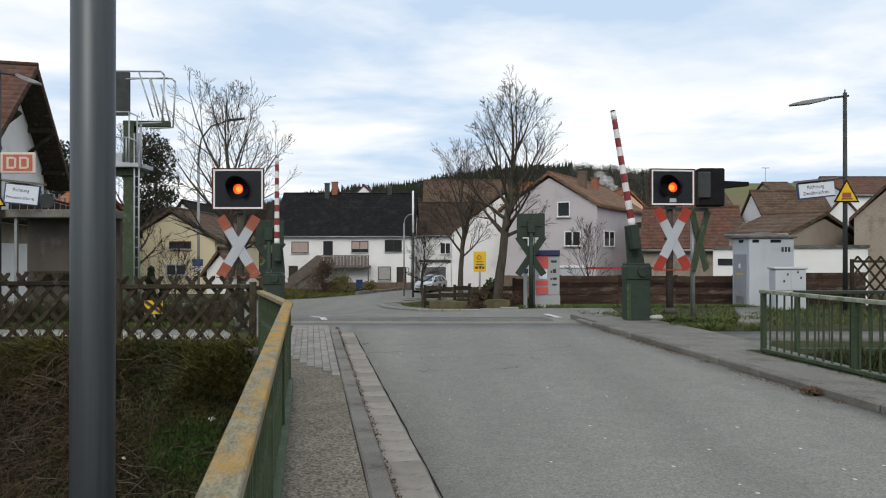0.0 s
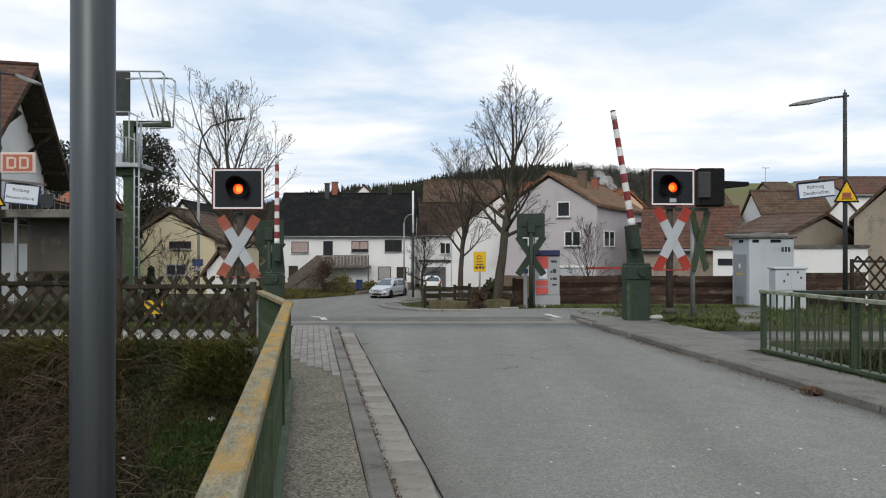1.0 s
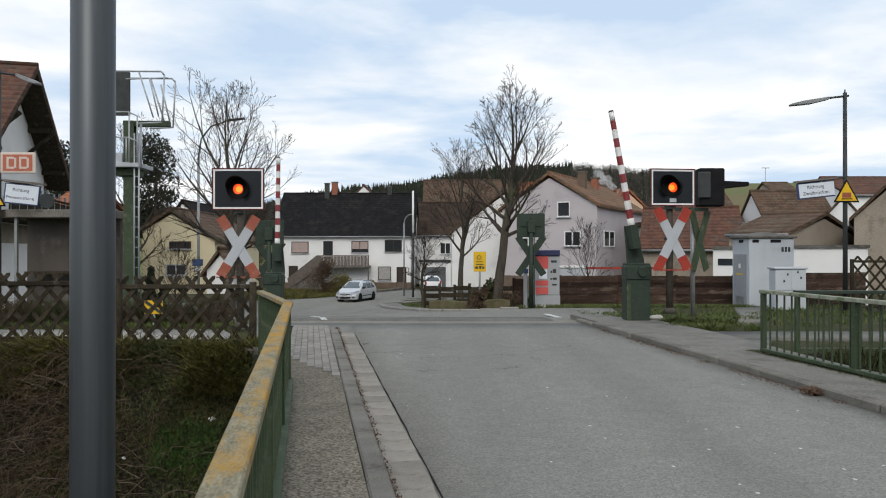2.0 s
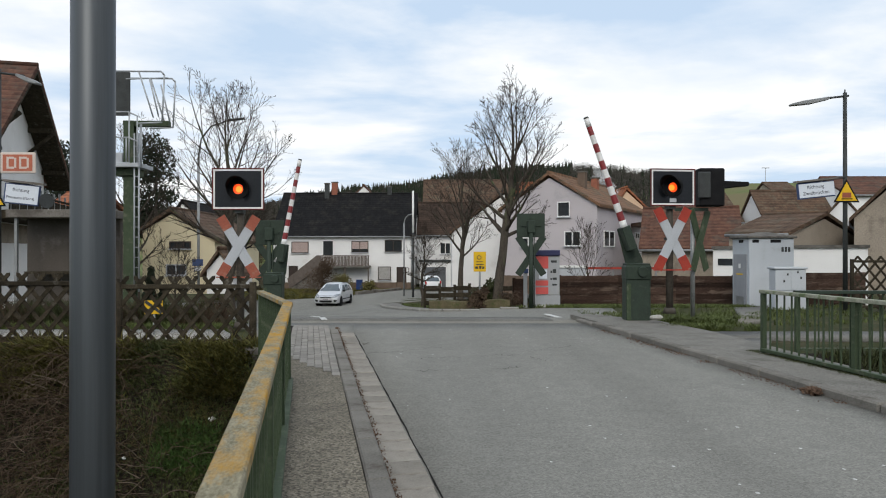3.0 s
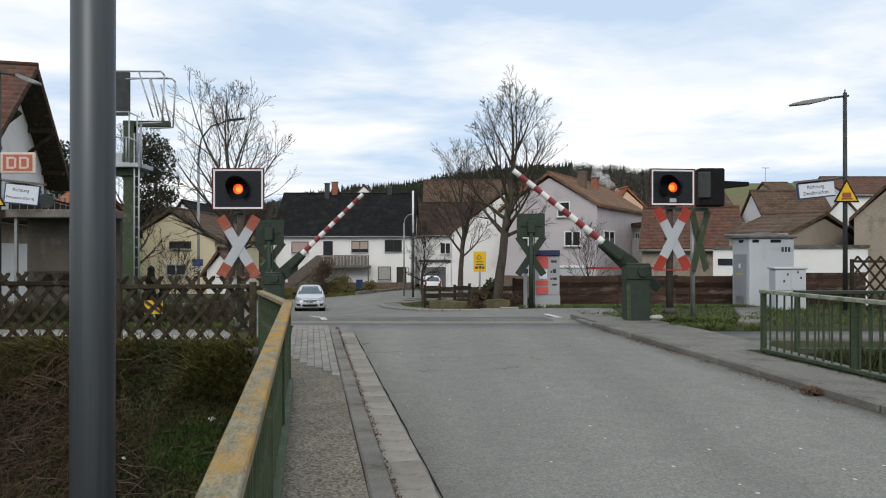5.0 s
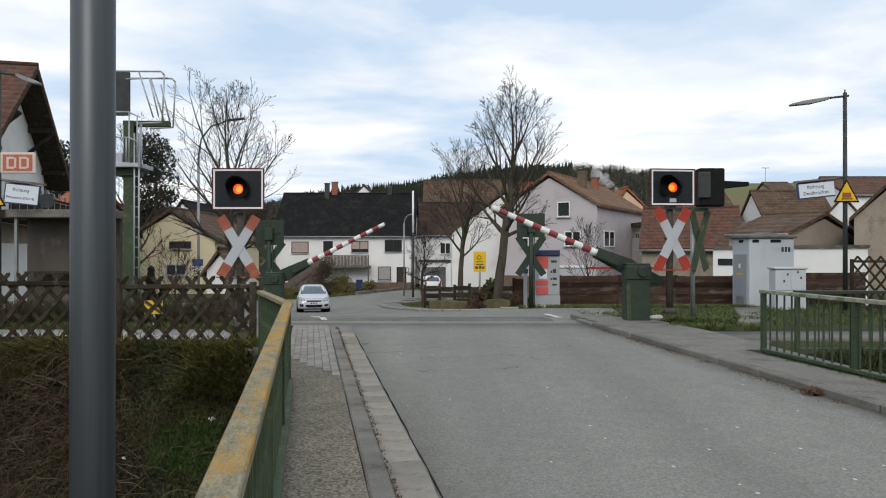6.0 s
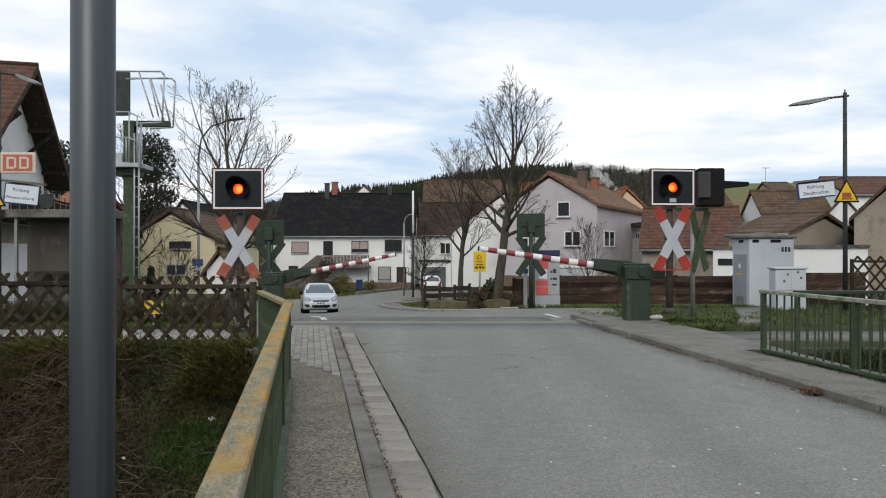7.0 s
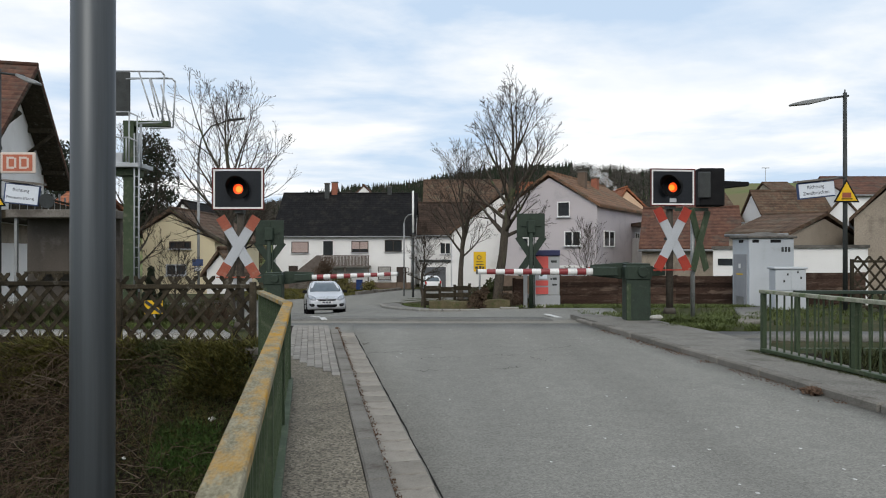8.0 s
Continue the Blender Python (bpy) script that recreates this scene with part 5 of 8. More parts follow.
def station():
    y = 23.0
    z = level(12.96, y)
    t = build_station_mast(12.997, y, z, "dark platform lamp mast with direction sign and warning triangle", -1, 6.689 - z, -1, "", 1.789, 9.0)
    build_station_sign(t, -1.004, 3.531 - z, 1.205, 0.511, (("Richtung", 0.16), ("Zweibrücken", 0.16)), -6)
    build_triangle(t, -0.018, 3.13 - z, 0.84)
    tube_part("sign_bracket", (-1.552, -0.04, 3.75 - z), (0, -0.04, 3.951 - z), 0.03, "steel_dark", t)
    z2 = level(-13.05 - 0.1, 21.0)
    t = build_station_mast(-13.05 - 0.06, 21.0, z2, "dark platform lamp mast with station signs", 1, 6.943 - z2, 1, "", 1.267, 20.0)
    build_station_sign(t, 0.75, 3.227 - z2, 1.033, 0.6, (("Richtung", 0.14), ("Pirmasens (Nord)", 0.115)), 6)
    build_triangle(t, -0.067, 2.877 - z2, 0.7)
    tube_part("sign_bracket", (0, -0.04, 3.677 - z2), (1.267, -0.04, 3.443 - z2), 0.03, "steel_dark", t)
    d = box_part("operator_sign", (0.133, 1.167, -0.16, -0.1, 3.843 - z2, 4.46 - z2), "db_white", t, "faded red and white operator sign", bevel=0.02)
    box_part("sign_face", (0.217, 1.083, -0.17, -0.158, 3.91 - z2, 4.393 - z2), "db_red", d)
    for a in (20, 42):
        bm = bmesh.new()
        xa, xb, za, zb = a * 21 / 1260, (a + 17) * 21 / 1260, 3.977 - z2, 4.327 - z2
        s = 0.06
        for q in ((xa, xa + s, za, zb), (xb - s, xb, za + 0.03, zb - 0.03), (xa + s, xb - s, zb - s, zb), (xa + s, xb - s, za, za + s)):
            add_box(bm, q[0], q[1], -0.178, -0.17, q[2], q[3])
        part("emblem_shape", bm, "db_white", d)
    # loudspeaker horn on the left mast
    bm = bmesh.new(); add_tube(bm, (1.233, 0.1, 3.027 - z2), (1.433, -0.05, 3.043 - z2), 0.1, 0.22, 14)
    part("loudspeaker", bm, "steel_dark", t, "dark horn loudspeaker")

    # ticket machine
    y = 26.0
    z = -0.421
    m = thing("ticket_machine", pose(3.776, y, z), "grey and red ticket machine with blue top on a grey base", "ticket machine")
    k = y / 1260
    box_part("base", (-22 * k, 22 * k, -0.3, 0.35, -0.4, 19 * k), "ticket_grey", m, "grey base", bevel=0.01)
    box_part("cabinet", (-22 * k, 21 * k, -0.3, 0.35, 19 * k + 0.004, 88 * k), "ticket_grey", m, "", bevel=0.015)
    box_part("top_sign", (-24 * k, 21.5 * k, -0.36, 0.38, 88 * k, 98 * k), "ticket_blue", m, "dark blue head", bevel=0.02)
    box_part("red_panel", (-21 * k, 1 * k, -0.325, -0.3, 66 * k, 87 * k), "ticket_red", m)
    box_part("screen", (-15 * k, -1 * k, -0.33, -0.3, 48 * k, 64 * k), "sign_face", m, "pale screen")
    box_part("red_panel", (-21 * k, 1 * k, -0.325, -0.3, 36 * k, 45 * k), "ticket_red", m)
    box_part("red_panel", (-21 * k, 1 * k, -0.325, -0.3, 21 * k, 33 * k), "ticket_red", m)
    for a, b, c, d in ((6, 16, 76, 80), (9, 15, 58, 65), (5, 8, 58, 62), (9, 16, 46, 50), (5, 8, 46, 49), (8, 16, 36, 39)):
        box_part("slot", (a * k, b * k, -0.31, -0.3, c * k, d * k), "steel_dark", m)
    p = thing("validator_post", pose(3.033, 26.2, -0.524), "slim grey ticket validator with blue head", "ticket validator")
    box_part("post", (-0.07, 0.07, -0.07, 0.07, -0.1, 1.279), "ticket_grey", p, bevel=0.02)
    box_part("head", (-0.1, 0.1, -0.1, 0.1, 1.279, 1.444), "sign_blue", p, "blue head", bevel=0.02)

    # relay hut with its door on the side towards the road
    z = -0.524
    h = thing("relay_hut", pose(11.184, 26.0, z), "pale grey rendered relay hut with grey door and slab roof", "hut")
    w, dp, ht = 1.64, 1.5, 2.559
    box_part("body", (0, w, 0, dp, -0.4, ht), "hut", h, "", bevel=0.02)
    bm = bmesh.new()
    add_prism(bm, [(-0.09, -0.08), (w + 0.09, -0.08), (w + 0.09, dp + 0.08), (-0.09, dp + 0.08)], "z", ht + 0.0, ht + 0.09)
    part("roof_slab", bm, "hut_roof", h, "weathered concrete roof slab", bevel=0.02)
    bm = bmesh.new()
    lo = [bm.verts.new(v) for v in ((0.0, 0.0, ht + 0.09), (w, 0.0, ht + 0.09), (w, dp, ht + 0.09), (0.0, dp, ht + 0.09))]
    hi = [bm.verts.new(v) for v in ((w * 0.4, dp * 0.4, ht + 0.24), (w * 0.6, dp * 0.4, ht + 0.24), (w * 0.6, dp * 0.6, ht + 0.24), (w * 0.4, dp * 0.6, ht + 0.24))]
    bm.faces.new(hi)
    for q in range(4):
        bm.faces.new((lo[q], lo[(q + 1) % 4], hi[(q + 1) % 4], hi[q]))
    part("roof_cap", bm, "hut_roof", h)
    for a, b in ((0.12, 0.36), (0.78, 1.16)):
        box_part("vent", (a, b, -0.006, 0.02, ht - 0.16, ht - 0.05), "black", h, "dark vent slot")
    box_part("vent", (-0.006, 0.02, 0.5, 0.9, ht - 0.16, ht - 0.05), "black", h)
    d = box_part("door", (-0.03, 0.0, 0.2, 1.32, 0.05, 1.97), "hut_door", h, "grey steel door")
    box_part("door_sign", (-0.036, -0.028, 0.68, 0.86, 1.45, 1.62), "white", d)
    box_part("warning_strip", (-0.036, -0.028, 0.5, 1.05, 1.2, 1.25), "yellow", d)
    box_part("lower_vent", (-0.036, -0.028, 0.4, 1.1, 0.1, 0.4), "steel", d)
    box_part("step", (-0.45, -0.02, 0.1, 1.4, -0.4, 0.02), "concrete", h)
    for i in range(3):
        box_part("number_bar", (w * 0.72 + 0.12 * i, w * 0.72 + 0.12 * i + 0.08, -0.006, 0.01, ht - 0.5, ht - 0.32), "steel_dark", h)
    y = 23.5
    z = 0.217 - 0.15
    c = thing("cable_cabinet", pose(10.967, y, 0), "pale grey cable distribution cabinet beside the hut", "cabinet")
    k = y / 1260
    box_part("case", (0, 55 * k, 0, 0.45, -0.5, 1.56 - (477 - 445) * k), "hut", c, "", bevel=0.02)
    box_part("roof", (-0.04, 57 * k, -0.05, 0.5, 1.56 - (477 - 445) * k, 1.56 - (473 - 445) * k), "hut", c, "", bevel=0.015)
    for a in (1, 28):
        box_part("door", (a * k, (a + 26) * k, -0.02, 0.0, 1.56 - (514 - 445) * k, 1.56 - (479 - 445) * k), "hut", c, "", bevel=0.006)
    for a, b in ((20, 484), (14, 496), (44, 490), (38, 480)):
        box_part("sticker", (a * k, (a + 3) * k, -0.026, -0.019, 1.56 - (b + 4 - 445) * k, 1.56 - (b - 445) * k), "steel_dark", c)


station()


def build_board_fence(x0, x1, y, z0, z1, rows, label, lower=0.0):
    t = thing("board_fence", pose(x0, y, 0), label, "fence", "brown board fences")
    w = x1 - x0
    n = max(1, round(w / 2.2))
    h = (z1 - z0) / rows
    for k in range(n + 1):
        box_part("post", (w * k / n - 0.06, w * k / n + 0.06, 0.02, 0.14, z0 - 0.4, z1 + 0.04), "board", t)
    for k in range(n):
        for r in range(rows):
            j = random.uniform(-0.012, 0.012)
            box_part("board", (w * k / n + 0.004, w * (k + 1) / n - 0.004, -0.02 + (0.018 if r % 2 else 0.0) + j * 0.3, 0.0 + (0.018 if r % 2 else 0.0) + j * 0.3, z0 + h * r - 0.015 + j, z0 + h * (r + 1) + 0.015 + j), "board", t)
    return t


build_board_fence(4.764, 11.876, 29.0, -0.65, 0.547, 5, "dark brown weathered fence of horizontal boards")
build_board_fence(14.024, 16.874, 28.5, -0.77, 0.678, 6, "dark brown weathered fence of horizontal boards behind the hut")
build_lattice("lattice_fence", 12.067, 14.5, 21.0, 21.0, -0.1, 1.3, 0.34, "dark weathered lattice fence with jagged top beside the platform")
build_board_fence(2.8, 3.244, 28.0, -0.662, 0.471, 5, "short dark brown board fence end")


def build_island():
    # low post-and-rail fence on the grass island
    y = 31.0
    k = y / 1260
    t = thing("rail_fence", pose(-0.787, y, 0), "dark low post-and-rail fence on the grass island", "fence")
    w = 158 * k
    z0 = -0.9
    for i in range(7):
        box_part("post", (w * i / 6 - 0.06, w * i / 6 + 0.06, -0.06, 0.06, z0 - 0.5, 0.108 + 0.05 * (i % 2)), "wood_dark", t)
    for i in range(6):
        for py in (511, 523, 535):
            m = random.uniform(-0.03, 0.03)
            box_part("rail", (w * i / 6 + 0.04, w * (i + 1) / 6 - 0.04, -0.1, -0.062, 1.56 - (py + 4 - 445) * k + m, 1.56 - (py - 4 - 445) * k + m), "wood_dark", t)
    s = thing("yellow_sign", pose(1.393, 27, -0.647), "yellow notice sign with black pictograms on a grey post", "sign")
    k = 27 / 1260
    tube_part("post", (0, 0.03, -0.3), (0, 0.03, 100 * k), 0.035, "steel", s)
    f = box_part("plate", (-11 * k, 11 * k, -0.015, 0.0, 67 * k, 102 * k), "yellow", s, "bright yellow plate", bevel=0.004)
    bm = bmesh.new(); add_ring(bm, (-0.02, 92 * k), 0.06, 0.085, -0.021, -0.014, 16)
    part("pictogram", bm, "steel_dark", f)
    for a, b, c, d in ((-7, 7, 79, 80.5), (-8, -3, 72, 76), (-1, 3, 72, 77), (4, 8, 72, 76), (-6, 6, 84, 85)):
        box_part("pictogram", (a * k, b * k, -0.021, -0.014, c * k, d * k), "steel_dark", f)
    # kerb of the island
    x = thing("yellow_cross_marker", pose(-5.283, 13.0, 0.0), "small yellow sign with dark cross behind the lattice", "sign")
    k = 13 / 1260
    tube_part("post", (0, 0.02, -0.2), (0, 0.02, 0.415), 0.02, "steel", x)
    p = box_part("plate", (-16 * k, 16 * k, -0.01, 0.0, 0.415, 0.662), "yellow", x)
    for s in (1, -1):
        bm = bmesh.new(); add_box(bm, -18 * k, 18 * k, -0.016, -0.0101, -2.6 * k, 2.6 * k, Matrix.Translation((0, -0.003 * (s + 1), 0.539)) @ pose(0, 0, 0, 0, 36 * s, 0))
        part("cross_bar", bm, "steel_dark", p)
    # far lamp posts
    for px, yy, top, base, label in ((731, 60, 338, 530, "white-topped grey street pole at the junction"),):
        zb = level((px - 784) * yy / 1260, yy)
        q = thing("street_pole", pose((px - 784) * yy / 1260, yy, zb), label, "pole")
        tube_part("shaft", (0, 0, 0), (0, 0, 3.131 - zb), 0.09, "steel_dark", q, n=10)
        tube_part("sleeve", (0, 0, 3.131 - zb), (0, 0, 6.655 - zb), 0.09, "white", q, "white upper sleeve", r1=0.08, n=10)
        box_part("cross_arm", (-0.3, 0.5, -0.03, 0.03, -0.488 - zb, -0.392 - zb), "steel", q)
    yy = 62.0
    zb = level(-3.395, yy)
    q = thing("street_lamp", pose(-3.395, yy, zb), "slim grey street lamp with curved arm", "lamp", "street lamps")
    tube_part("shaft", (0, 0, 0), (0, 0, 4.02 - zb), 0.07, "steel", q, n=8)
    bm = bmesh.new()
    pts = [(0, 4.02 - zb), (0.1, 4.414 - zb), (0.35, 4.709 - zb), (0.8, 4.808 - zb)]
    for a, b in zip(pts, pts[1:]):
        add_tube(bm, (a[0], 0, a[1]), (b[0], 0, b[1]), 0.045, None, 6)
    part("arm", bm, "steel", q)
    yy = 40.0
    zb = level(-13.746, yy)
    q = thing("street_lamp", pose(-13.746, yy, zb), "tall grey street lamp with long arm among the twigs", "lamp", "street lamps")
    tube_part("shaft", (0, 0, 0), (0, 0, 6.798 - zb), 0.08, "steel", q, n=8)
    box_part("sign", (-0.3, 0.3, -0.13, -0.1, 0.735 - zb, 1.116 - zb), "sign_blue", q, "small blue plate")
    box_part("sign", (-0.2, 0.2, -0.13, -0.1, 0.449 - zb, 0.671 - zb), "sign_grey", q, "small white plate")
    bm = bmesh.new()
    pts = [(0, 6.798 - zb), (0.15, 7.877 - zb), (0.7, 8.576 - zb), (1.7, 8.925 - zb), (2.6, 9.02 - zb)]
    for i, (a, b) in enumerate(zip(pts, pts[1:])):
        add_tube(bm, (a[0], 0, a[1]), (b[0], 0, b[1]), 0.045 if i < 3 else 0.075, None, 6)
    part("arm", bm, "steel_dark", q)
    # things before the white house
    b = thing("waste_bin", pose(-8.34, 71, level(-8.34, 71)), "blue wheeled waste bin beside the house", "bin")
    box_part("body", (-0.3, 0.3, -0.3, 0.3, 0.05, 0.95), "blue_bin", b, bevel=0.05)
    box_part("lid", (-0.33, 0.33, -0.34, 0.33, 0.95, 1.05), "blue_bin", b, bevel=0.03)
    w = thing("garden_wall", pose(-7.7, 64.2, 0, 0, 0, 64.5), "low stone garden edging beside the road", "wall")
    for k in range(14):
        box_part("edging_stone", (0.58 * k + 0.01, 0.58 * k + 0.57, random.uniform(-0.03, 0.03), 0.3, -2.7, -2.08 + random.uniform(-0.05, 0.05)), "concrete", w, bevel=0.03)
    # stump of concrete at the end of the railing, and a scrap of paper on the bank
    c = thing("concrete_stump", pose(-2.79, 10.45, 0), "weathered concrete stump at the end of the railing", "stump")
    bm = bmesh.new(); add_tube(bm, (0, 0, -0.5), (0, 0, 0.14), 0.13, 0.12, 14)
    part("stump_body", bm, "concrete", c, bevel=0.01)
    # boundary wall and red beam behind the board fence
    v = thing("boundary_wall", pose(6.7, 42, 0), "low white wall with a red and white beam on it", "wall")
    box_part("wall", (0, 1.867, 0, 0.25, -1.6, 0.493), "render_white", v)
    for px in (100, 176):
        box_part("post", (px / 30 - 0.05, px / 30 + 0.05, -0.02, 0.08, -1.6, 0.527), "steel", v)
    box_part("grey_panel", (0.133, 1.733, -0.03, 0.0, -0.007, 0.593), "sign_grey", v)
    box_part("red_beam", (1.733, 6, -0.1, -0.02, 0.493, 0.627), "red", v, "red beam")
    box_part("white_beam", (0, 1.733, -0.1, -0.02, 0.593, 0.727), "white", v)


build_island()
road_sheet("gravel_path", [(12.1, -10.5, -3.75), (13.0, -10.5, -3.85), (13.9, -10.5, -4.3)], "gravel", 0.035, "pale gravel strip between lattice fence and track", 0.2)


def build_slab(x0, x1, y, z0, z1, label):
    bm = bmesh.new(); add_box(bm, 0, x1 - x0, -0.22, 0.22, z0, z1)
    bmesh.ops.subdivide_edges(bm, edges=bm.edges[:], cuts=4, use_grid_fill=True)
    for v in bm.verts:
        v.co += 0.05 * Vector((noise.noise(v.co * 2.3), noise.noise(v.co * 2.3 + Vector((7, 0, 0))), noise.noise(v.co * 2.3 + Vector((0, 9, 0)))))
    return tagged(part("stone_trough", bm, "moss_stone", None, label, pose(x0, y, 0)), category="trough", group="mossy troughs")


build_slab(-0.52, 0.92, 26.6, -0.75, -0.3, "low mossy stone trough on the grass island")
build_slab(1.45, 2.42, 26.1, -0.68, -0.22, "short mossy stone trough beside the tree")


def build_railway_signal():
    y = 18.0
    k = y / 1260
    x0 = -7.9
    def q(px, py, dy=0.0):
        return Vector(((px - 231) * k, dy, 1.56 - (py - 445) * k + 0.2))
    t = thing("railway_signal", pose(x0, y, -0.2), "green railway signal mast with caged service platform and ladder", "railway signal")
    bm = bmesh.new()
    for a, b, c, d in ((-9, 9, -0.13, -0.11), (-9, 9, 0.11, 0.13), (-1, 1, -0.11, 0.11)):
        add_box(bm, a * k, b * k, c, d, 0, q(0, 215).z)
    part("mast", bm, "green", t, "green H-section mast")
    box_part("screen", ((203 - 231) * k, (230 - 231) * k, -0.05, 0.02, q(0, 205).z, q(0, 128).z), "steel_dark", t, "dark signal screen seen from behind", bevel=0.01)
    box_part("platform", ((198 - 231) * k, (258 - 231) * k, -0.45, 0.45, q(0, 299).z, q(0, 292).z), "galv_pale", t, "grating platform", bevel=0.005)
    box_part("bracket", ((205 - 231) * k, (248 - 231) * k, -0.2, 0.2, q(0, 312).z, q(0, 300).z), "green", t)
    def rail(name, pts, r=0.018, dy=(-0.42,)):
        for s in dy:
            bm = bmesh.new()
            for a, b in zip(pts, pts[1:]):
                add_tube(bm, q(*a, s), q(*b, s), r, None, 8)
            part(name, bm, "galv_pale", t)
    for py in (204, 248, 292):
        rail("guard_rail", ((190, py), (240, py), (257, py + 8)), dy=(-0.42,))
    for px, a, b in ((200, 204, 292), (236, 250, 292), (241, 204, 292), (255, 212, 296), (213, 145, 204)):
        rail("guard_post", ((px, a), (px, b)), dy=(-0.42,))
    for s in (-0.42, 0.3):
        rail("cage_frame", ((200, 133), (296, 134), (302, 140), (298, 222), (256, 224)), 0.022, (s,))
        rail("cage_brace", ((258, 135), (283, 214)), 0.02, (s,))
        rail("cage_brace", ((276, 145), (292, 212)), 0.02, (s,))
    rail("cage_bar", ((232, 145), (305, 143)), 0.018, (-0.3,))
    box_part("upper_beam", ((220 - 231) * k, (300 - 231) * k, -0.1, 0.1, q(0, 224).z, q(0, 215).z), "green", t)
    rail("stanchion", ((258, 224), (258, 298)), 0.03, (-0.3,))
    lad = new("ladder"); lad.parent = t
    for px in (248, 256):
        bm = bmesh.new(); add_tube(bm, q(px, 515, -0.35), q(px, 240, -0.35), 0.02, None, 8)
        part("stile", bm, "galv_pale", lad)
    for i in range(15):
        bm = bmesh.new(); add_tube(bm, q(248, 508 - 17.5 * i, -0.35), q(256, 508 - 17.5 * i, -0.35), 0.012, None, 6)
        part("rung", bm, "galv_pale", lad)
    box_part("control_box", ((203 - 231) * k, (222 - 231) * k, -0.2, 0.1, q(0, 292).z, q(0, 272).z), "sign_grey", t, bevel=0.01)


M["galv_pale"] = mat("pale_galvanised", (0.42, 0.44, 0.46), (0.34, 0.36, 0.38), 0.5, 0.3, scale=5, fine=40, bump=0.05)
build_railway_signal()


# ---- cars ----
SHELL = [  # along the car: lowest edge, half width, belt height, half width there, top, half width of the top
    (0.00, 0.34, 0.56, 0.50, 0.54, 0.60, 0.46), (0.04, 0.25, 0.71, 0.56, 0.69, 0.70, 0.58), (0.14, 0.21, 0.82, 0.62, 0.79, 0.775, 0.66),
    (0.30, 0.20, 0.875, 0.68, 0.845, 0.84, 0.70), (0.55, 0.20, 0.895, 0.76, 0.87, 0.91, 0.74), (0.85, 0.20, 0.90, 0.84, 0.875, 0.98, 0.76),
    (1.05, 0.20, 0.90, 0.90, 0.875, 1.035, 0.765), (1.35, 0.20, 0.90, 0.93, 0.87, 1.235, 0.74), (1.70, 0.20, 0.90, 0.94, 0.87, 1.45, 0.685),
    (2.00, 0.20, 0.90, 0.95, 0.87, 1.555, 0.66), (2.50, 0.20, 0.90, 0.95, 0.87, 1.61, 0.65), (3.20, 0.20, 0.90, 0.97, 0.87, 1.61, 0.645),
    (3.80, 0.20, 0.895, 0.99, 0.865, 1.56, 0.635), (4.12, 0.21, 0.88, 1.00, 0.85, 1.46, 0.64), (4.30, 0.23, 0.86, 0.98, 0.84, 1.22, 0.70),
    (4.40, 0.25, 0.84, 0.92, 0.82, 1.00, 0.74), (4.45, 0.28, 0.80, 0.70, 0.78, 0.78, 0.70), (4.47, 0.36, 0.72, 0.55, 0.70, 0.62, 0.60)]


